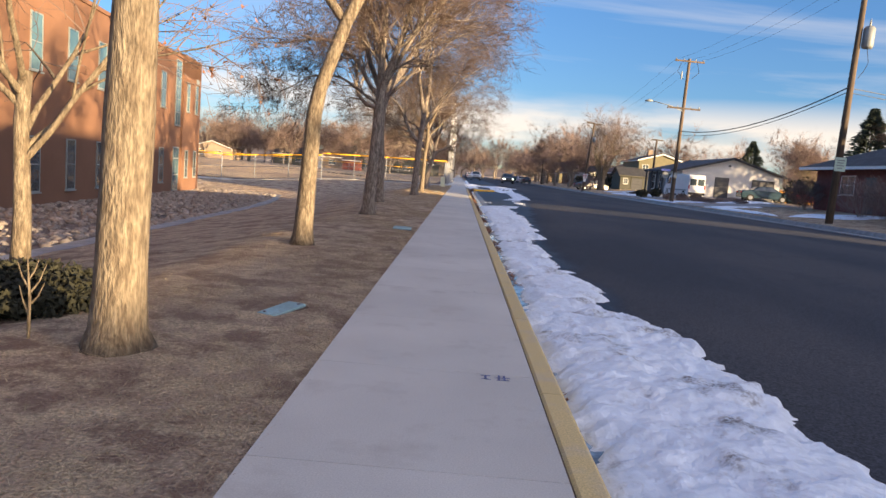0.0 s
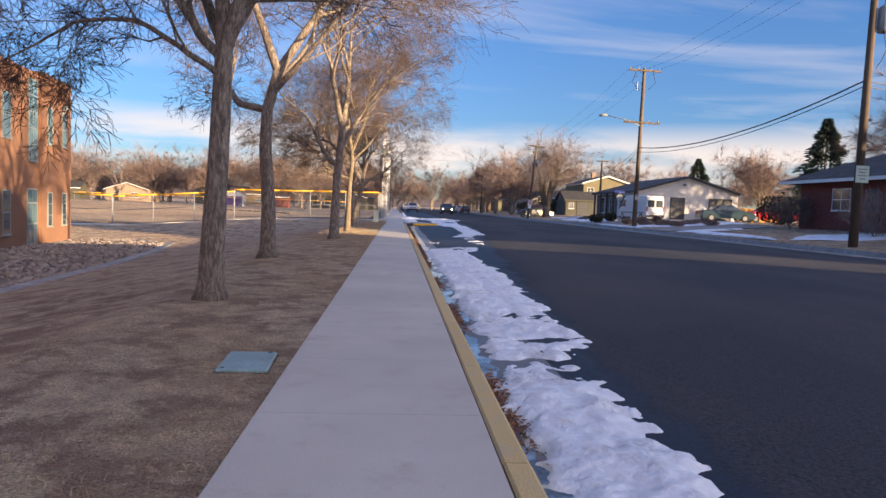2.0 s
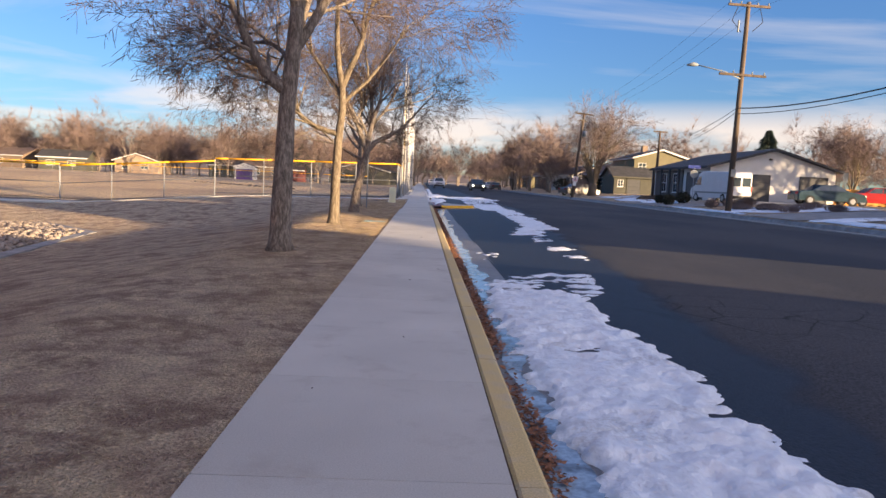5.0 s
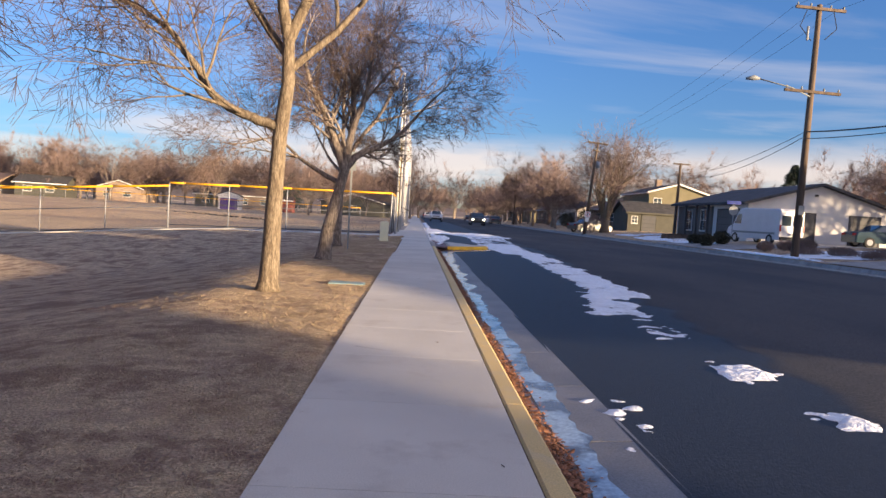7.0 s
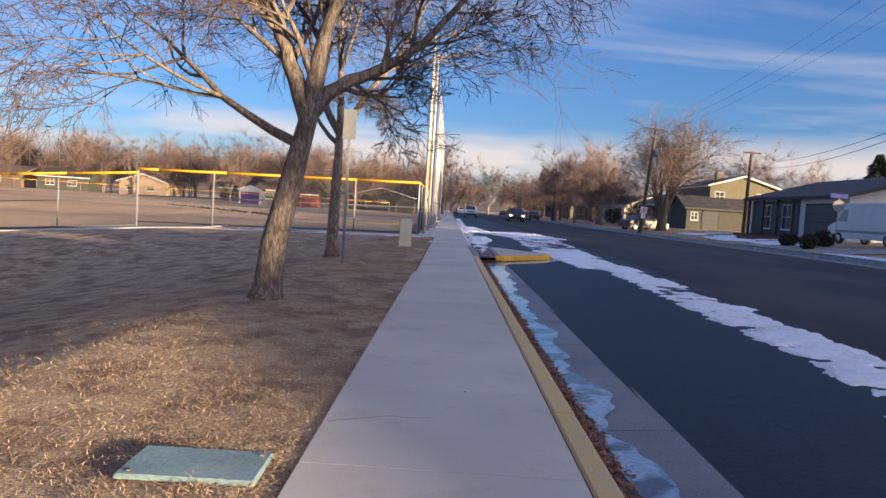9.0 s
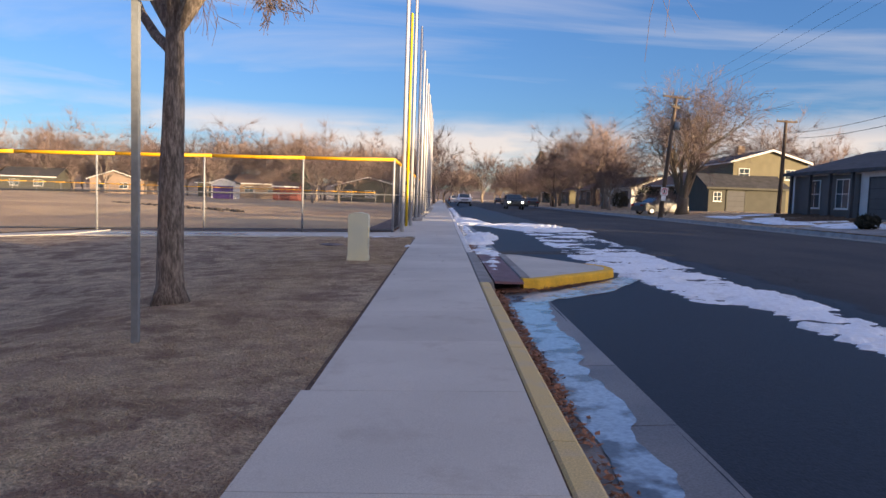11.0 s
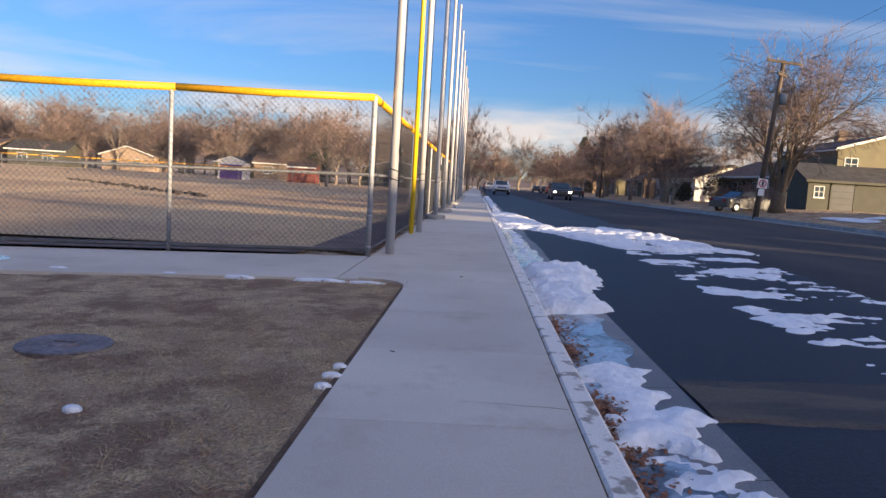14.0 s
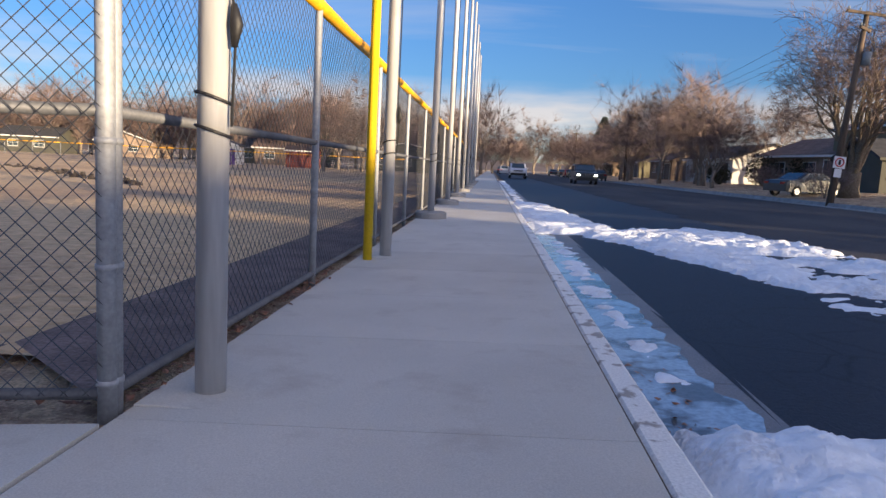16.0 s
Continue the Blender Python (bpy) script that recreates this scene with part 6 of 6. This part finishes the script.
sedan(16.8, 100.5, 20, M_car_grey, "dark sedan parked under the big bare tree")
sedan(14.6, 186, 90, M_car_red, "red sedan parked along the kerb far off")
for k, (x, y) in enumerate(((14.4, 150), (14.5, 163), (14.4, 178), (14.5, 195), (2.7, 175), (2.6, 205), (14.3, 215))):
    sedan(x, y, 90, (M_car_grey, M_car_white, M_car_teal)[k % 3], "parked sedan far down the street")
suv = [(0, .35), (0, .9), (.12, 1.1), (.35, 1.58), (.7, 1.68), (2.5, 1.66), (3.3, 1.12), (4.35, 1.0), (4.6, .8), (4.6, .35)]
suv_glass = [[(.5, 1.1), (1.5, 1.1), (1.5, 1.55), (.68, 1.55)], [(1.58, 1.1), (2.95, 1.1), (2.45, 1.55), (1.58, 1.55)]]
def suv_car(x, y, turn, paint, label, lit):
    c = vehicle("suv", pose(x, y, -.06, 0, 0, turn), paint, label, "car", suv, suv_glass, 1.88, (.85, 3.7), .37)
    part("windscreen", Geo().add([(3.26, -.72, 1.165), (3.26, .72, 1.165), (2.54, .66, 1.66), (2.54, -.66, 1.66), (3.2, -.72, 1.1), (3.2, .72, 1.1), (2.5, .66, 1.6), (2.5, -.66, 1.6)], [(0, 3, 2, 1), (4, 5, 6, 7)]), M_glass, c)
    gr = part("grille", Geo().box(4.585, -.5, .78, 4.62, .5, .92), M_black, c)
    for k in range(7):
        part("grille_bar", Geo().box(4.61, -.46 + k * .145, .79, 4.63, -.43 + k * .145, .91), M_rim, gr)
    part("bumper", Geo().box(4.5, -.85, .36, 4.68, .85, .62, .04), M_black, c)
    for s in (-1, 1):
        part("head_lamp", Geo().box(4.56, s * .72 - .13, .72, 4.64, s * .72 + .13, .84), M_headlight if lit else M_sign_white, c, "lit headlamp" if lit else "")
        part("mirror", Geo().box(2.75, s * 1.02 - .1, 1.1, 2.95, s * 1.02 + .1, 1.25, .03), paint, c)
    return c
suv_car(8.3, 122.0, -90, M_car_grey, "dark grey off-road car driving with lit headlamps", True)
suv_car(3.3, 140, -90, M_car_white, "white pickup-like car parked far down the street", False)

# ---- yards over the road ----
yard = thing("driveway", pose(0, 0, 0), "concrete driveway running up to the white house", "driveway", kind="structure")
dv = Geo()
for k in range(8):
    x0, x1 = 16.4 + k * 2.2, 16.4 + (k + 1) * 2.2
    dv.add([(x0, 63.5, lie(x0, 64) + .015), (x1, 63.5, lie(x1, 64) + .015), (x1, 73.8, lie(x1, 70) + .015), (x0, 73.8, lie(x0, 70) + .015)], [(0, 1, 2, 3)])
part("drive_slab", dv, M_concrete_old, yard)
dv = Geo()
for k in range(4):
    x0, x1 = 16.4 + k * 1.7, 16.4 + (k + 1) * 1.7
    dv.add([(x0, 48.5, lie(x0, 64) + .015), (x1, 48.5, lie(x1, 64) + .015), (x1, 53.5, lie(x1, 70) + .015), (x0, 53.5, lie(x0, 70) + .015)], [(0, 1, 2, 3)])
part("drive_slab", dv, M_concrete_old, yard)


def yard_snow(x, y, w, d, seed):
    g = Geo()
    levels = []
    for s, z in ((1, -.01), (.93, .035), (.7, .06), (.25, .07)):
        levels.append(([(math.cos(a) * w * s * (1 + .35 * noise.noise((math.cos(a) * 1.7, math.sin(a) * 1.7, seed))), math.sin(a) * d * s * (1 + .35 * noise.noise((math.cos(a) * 2, seed, math.sin(a) * 2)))) for a in [i * .1963 for i in range(32)]], z))
    g = loft(levels)
    g.v = [(vx, vy, vz + lie(x + vx, y + vy) - lie(x, y)) for vx, vy, vz in g.v]
    tagged(part("snow_patch", g, M_snow, smooth=True, m=pose(x, y, lie(x, y) + .01)), "flat patch of old snow in a front yard", "snow", "yard snow")


for k, (x, y, w, d) in enumerate(((21.5, 57.2, 4.2, 3.0), (18.5, 47.6, 2.0, .7), (17.2, 43.5, .5, 5.0), (20.0, 37.5, 2.2, 2.0), (19.2, 72.5, 1.6, 3.0), (18.2, 78.5, 1.0, 3.5), (20.2, 82.0, 1.5, 2.2), (19.0, 87.5, .8, 2.5), (21.5, 88.5, 1.2, .7), (16.75, 59, .25, 5))):
    yard_snow(x, y, w, d, k * 3.1)


for k in range(5):
    x0, y0 = 18.6 + .7 * k, 78.0 + 1.9 * k
    tm = thing("landscape_timber", pose(x0, y0, lie(x0, y0), 0, -4, -18 + 3 * k), "weathered timber edging a terraced front bank", "timber", "yard edging timbers")
    part("beam", Geo().box(0, 0, -.1, 3.2 - .2 * k, .16, .16, .02), M_polewood, tm)
    part("snow_strip", loft([([(.1, -.5), (2.6, -.38), (2.8, -.05), (1.2, -.03), (.15, -.06)], -.02), ([(.2, -.42), (2.5, -.32), (2.65, -.1), (1.2, -.1), (.25, -.12)], .05)]), M_snow, tm, "strip of snow against the timber")


def shrub(x, y, w, h, seed, material, label, twiggy=False, count=900, size=.07):
    rng = random.Random(seed)
    t = thing("shrub", pose(x, y, lie(x, y) - .05), label, "shrub", "yard shrubs")
    g = Geo()
    for k in range(5):
        a = rng.uniform(0, 6.28)
        g.tube([(0, 0, 0), (math.cos(a) * w * .2, math.sin(a) * w * .2, h * .5)], [.03, .01], 5)
    part("stems", g, M_bark, t)
    g = Geo()
    for k in range(count):
        d = Vector((rng.gauss(0, 1), rng.gauss(0, 1), rng.gauss(0, 1))).normalized() * rng.random() ** .35
        c = Vector((d.x * w / 2, d.y * w / 2, h * .52 + d.z * h * .5)) * (1 + .15 * noise.noise(d * 2.0 + Vector((seed, 0, 0))))
        if twiggy:
            o = (Vector((d.x, d.y, abs(d.z) + .5)) + Vector((rng.uniform(-.5, .5), rng.uniform(-.5, .5), 0))).normalized() * h * .22
            g.tube([c, c + o], [.010, .004], 3, cap=False)
        else:
            s = size * max(w, h) ** .5
            p = [c + Vector((rng.uniform(-s, s), rng.uniform(-s, s), rng.uniform(-s, s))) for _ in range(4)]
            g.add(p, [(0, 1, 2), (0, 2, 3), (0, 3, 1), (1, 3, 2)])
    part("foliage", g, material, t)


for k, (x, y, w, h, tw) in enumerate(((18.2, 70.6, 1.0, .7, 0), (19.3, 69.2, 1.1, .9, 0), (17.7, 67.6, .9, .8, 0), (24.9, 52, 2.6, 2.0, 0), (22.4, 46.2, 2.2, 1.8, 1), (20.4, 36.4, 2.4, 1.9, 1), (20.2, 33.2, 2.6, 2.1, 1), (19.6, 30.2, 2.4, 2.2, 1), (18.2, 97.2, 2.2, 1.8, 1), (25, 116, 2.4, 2.2, 0), (23, 119, 3.0, 2.6, 0), (21.5, 114, 2.6, 1.6, 1), (22, 127, 2.6, 2.0, 0), (21, 135, 2.6, 1.8, 1), (18.2, 61.5, .8, .5, 1), (19.5, 62.0, .8, .5, 1), (18.8, 59.5, .9, .55, 1), (20.8, 62.2, .9, .55, 1), (18.3, 57.6, 1.1, .38, 1), (19.0, 56.2, 1.2, .38, 1), (19.3, 54.6, 1.1, .38, 1), (19.8, 57.6, 1.3, .38, 1), (20.6, 55.6, 1.2, .38, 1), (21.4, 53.9, 1.1, .38, 1), (22.0, 56.9, 1.2, .38, 1))):
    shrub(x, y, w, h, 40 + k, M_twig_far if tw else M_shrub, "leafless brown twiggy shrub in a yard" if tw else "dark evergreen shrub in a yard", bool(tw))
# planting by the near lawn tree
for k, (x, y, w, h) in enumerate(((-2.3, 5.35, 1.1, .26), (-2.95, 5.9, 1.3, .3), (-2.85, 4.95, 1.0, .26))):
    shrub(x, y, w, h, 70 + k, M_shrub, "low dark juniper clump beside the tree", False, 4200, .026)
sap = thing("sapling", pose(-1.84, 4.42, lie(-1.84, 4.4)), "pale bare sapling with a few stiff stems", "sapling")
part("stem", Geo().tube([(0, 0, -.03), (.005, 0, .2), (-.01, 0, .42)], [.010, .008, .003], 6), M_bark_pale, sap, smooth=True)
for z, dx, dz in ((.16, .07, .12), (.12, -.06, .14), (.22, .08, .16), (.25, -.07, .13), (.3, .04, .1)):
    part("shoot", Geo().tube([(0, 0, z), (dx * .6, .01, z + dz * .45), (dx, .015, z + dz)], [.006, .004, .002], 5), M_bark_pale, sap)
orn = thing("ornamental_tree", pose(-3.12, 6.35, lie(-3.1, 6.3)), "small ornamental tree holding dry brown leaves beside the school", "tree")
og, ot, ol = Geo(), Geo(), Geo()
rq = random.Random(17)
og.tube([(0, 0, -.1), (.02, 0, .6), (.0, 0, 1.3), (.03, 0, 1.7)], [.085, .065, .055, .05], 10)
for k in range(7):
    a = k * .9
    branch(og, rq, Vector((.02, 0, 1.0 + .1 * k)), Vector((math.cos(a) * .8, math.sin(a) * .8, .8)), 1.5, .03, 3, 6, None, .6, .2, (4, 5), .3, .002, ot)
for k in range(0, len(ot.v), 9):
    if rq.random() < .55:
        c = Vector(ot.v[k])
        s = rq.uniform(.015, .03)
        p = [c + Vector((rq.uniform(-s, s), rq.uniform(-s, s), rq.uniform(-2 * s, s * .4))) for _ in range(3)]
        ol.add(p, [(0, 1, 2)])
part("trunk", og, M_bark_pale, orn, smooth=True)
part("crown", ot, M_twig_far, orn)
tagged(part("dry_leaves", ol, M_dryleaf, orn, "curled dead brown leaves"), kind="stuff")

ss = thing("street_sign", pose(20.2, 69.8, lie(20.2, 69.8)), "blue street name sign and stop sign seen edge-on", "sign")
part("post", Geo().tube([(0, 0, 0), (0, 0, 2.6)], .03, 8), M_steel, ss)
part("name_plate", Geo().box(-.45, -.01, 2.5, .45, .01, 2.72), M_sign_blue, ss)
part("stop_plate", Geo().tube([(0, -.03, 2.1), (0, -.02, 2.1)], .32, 8), M_grey_metal, ss)
pb = thing("parking_sign", pose(31.0, 69.0, lie(30, 69)), "grey street sign seen from behind", "sign")
part("post", Geo().tube([(0, 0, 0), (0, 0, 2.4)], .03, 8), M_grey_metal, pb)
part("plate", Geo().box(-.18, -.01, 1.7, .18, .01, 2.4), M_grey_metal, pb)

# ---- rock bed at the foot of the school ----
rk = random.Random(21)
bed = Geo()
edge = [(-14.0, 46.6), (-10.6, 42.5), (-8.9, 35.0), (-7.8, 28.0), (-6.8, 20.0), (-5.8, 12.0), (-5.0, 4.0)]
inner = [(-17.0, 47.0), (-16.4, 42.0), (-15.5, 35.0), (-14.6, 28.0), (-13.6, 20.0), (-12.5, 12.0), (-11.5, 4.0)]
vs = []
for (a, c), (e, f) in zip(edge, inner):
    for k in range(6):
        x, y = a + (e - a) * k / 5, c + (f - c) * k / 5
        vs.append((x, y, lie(x, y) + .02 + .08 * math.sin(math.pi * k / 5 * .55)))
bed.add(vs, [(j * 6 + i, j * 6 + i + 1, (j + 1) * 6 + i + 1, (j + 1) * 6 + i) for j in range(6) for i in range(5)])
rockbed = thing("rock_bed", pose(0, 0, 0), "bed of mixed tan and grey river rocks along the school wall", "rock bed", kind="structure")
part("gravel", bed, M_rockbed, rockbed, smooth=True)
eb = Geo()
for (a, c), (e, f) in zip(edge, edge[1:]):
    eb.add([(a, c, lie(a, c) - .1), (a + .35, c, lie(a, c) - .1), (a + .35, c, lie(a, c) + .05), (a, c, lie(a, c) + .05), (e, f, lie(e, f) - .1), (e + .35, f, lie(e, f) - .1), (e + .35, f, lie(e, f) + .05), (e, f, lie(e, f) + .05)], [(0, 1, 2, 3), (7, 6, 5, 4), (3, 2, 6, 7), (1, 5, 6, 2), (0, 3, 7, 4)])
part("edging", eb, M_concrete_old, rockbed, "pale concrete edging strip")
shapes = []
for s in range(6):
    bm = bmesh.new()
    bmesh.ops.create_icosphere(bm, subdivisions=1, radius=1)
    for v in bm.verts:
        v.co *= 1 + .35 * noise.noise(v.co * 1.1 + Vector((s * 7, 0, 0)))
        v.co.z *= .62
    me = bpy.data.meshes.new("rock")
    bm.to_mesh(me)
    bm.free()
    me.materials.append(M_rock)
    me.polygons.foreach_set("use_smooth", [True] * len(me.polygons))
    shapes.append(me)
spread = Geo()
def rock_spot():
    j = rk.uniform(0, 5.999)
    i = int(j)
    k = rk.random() ** 1.1
    a = Vector(edge[i]).lerp(Vector(edge[i + 1]), j - i)
    c = Vector(inner[i]).lerp(Vector(inner[i + 1]), j - i)
    p = a.lerp(c, k * .98)
    return p.x, p.y, lie(p.x, p.y) + .04 + .08 * math.sin(math.pi * k * .55)
for k in range(290):
    x, y, z = rock_spot()
    s = rk.uniform(.08, .17)
    part("rock", shapes[k % 6], None, rockbed, m=pose(x, y, z, rk.uniform(-20, 20), rk.uniform(-20, 20), rk.uniform(0, 360)) @ Matrix.Scale(s, 4))
for k in range(3600):
    x, y, z = rock_spot()
    s = rk.uniform(.05, .13)
    me = shapes[k % 6]
    m = pose(x, y, z, rk.uniform(-20, 20), rk.uniform(-20, 20), rk.uniform(0, 360)) @ Matrix.Scale(s, 4)
    spread.add([m @ v.co for v in me.vertices], [tuple(p.vertices) for p in me.polygons])
tagged(part("small_rocks", spread, M_rock, rockbed, smooth=True), kind="stuff")

# ---- grass, leaves, litter ----
rg = random.Random(31)
gv, gf = [], []
def blade(x, y, h, w):
    a = rg.uniform(0, 6.283)
    lx, ly = rg.gauss(0, 1) * .040, rg.gauss(0, 1) * .028
    z = lawn_height(x, y)
    o = len(gv)
    gv.extend([(x - math.cos(a) * w, y - math.sin(a) * w, z), (x + math.cos(a) * w, y + math.sin(a) * w, z), (x + lx, y + ly, z + h)])
    gf.append((o, o + 1, o + 2))
made = 0
while made < 520000:
    x = -0.34 - abs(rg.gauss(0, 1.35))
    y = rg.uniform(1.5, 58.38)
    dens = .42 + 1.1 * noise.noise((x * .8, y * .55, 11)) + .45 * noise.noise((x * 3, y * 2.2, 12)) + (.40 if y > 44 else .22 if y > 30 else 0)
    made += 1
    if rg.random() > dens:
        continue
    blade(x, y, rg.uniform(.004, .024), rg.uniform(.0012, .0028))
tagged(part("grass", Geo().add(gv, gf), M_blade), "short straw-coloured dormant grass blades", "grass", kind="stuff")

lf = Geo()
def leaf(x, y, z, s):
    a = rg.uniform(0, 6.283)
    u, v = Vector((math.cos(a), math.sin(a), rg.uniform(-.4, .4))) * s, Vector((-math.sin(a), math.cos(a), rg.uniform(-.4, .4))) * s * .6
    c = Vector((x, y, z + .004))
    lf.add([c - u, c + v, c + u + Vector((0, 0, s * .3)), c - v], [(0, 1, 2), (0, 2, 3)])
for k in range(26000):
    y = rg.uniform(2, 49.5)
    if rg.random() > .30 + .9 * noise.noise((y * .6, 3, 3)) + (.38 if y > 24 else -.12 if y > 11 else -.30):
        continue
    leaf(rg.uniform(.91, 1.0) + abs(rg.gauss(0, .035)), y, -.152 + rg.random() * .028, rg.uniform(.010, .024))
for y, w, k in ((54.75, .30, 420), (55.2, .15, 160), (56.35, .16, 220), (57.15, .2, 200), (29.6, .2, 160)):   # small heaps
    for i in range(k):
        leaf(.94 + abs(rg.gauss(0, .07)), y + rg.gauss(0, w), -.15 + rg.random() * .03, rg.uniform(.010, .024))
for k in range(1800):   # drift at the island
    q = rg.random()
    leaf(1.0 + 1.75 * q + rg.gauss(0, .10), 49.42 + 1.5 * q - abs(rg.gauss(.0, .13)), -.14 + rg.random() * .03, rg.uniform(.012, .028))
for k in range(300):
    leaf(rg.uniform(.92, 1.2), rg.uniform(53, 62), -.145, rg.uniform(.012, .024))
for k in range(420):
    leaf(-1.06 - 3.5 * rg.random() * (k % 2) + rg.gauss(0, .03), FY + .05 + 3.5 * rg.random() * ((k + 1) % 2), lie(-1.2, 61) + .01, rg.uniform(.012, .028))
tagged(part("leaf_litter", lf, M_dryleaf), "drift of dead brown leaves in the gutter", "leaves", kind="stuff")
for k in range(16):
    x, y = rg.uniform(-.3, .7), rg.uniform(4, 62)
    tagged(part("twig", Geo().tube([(0, 0, .004), (rg.uniform(-.03, .03), rg.uniform(-.03, .03), .006)], .003, 4), M_twig, m=pose(x, y, lie(x, y))), "scrap of twig lying on the concrete", "twig", "twigs on the pavement")
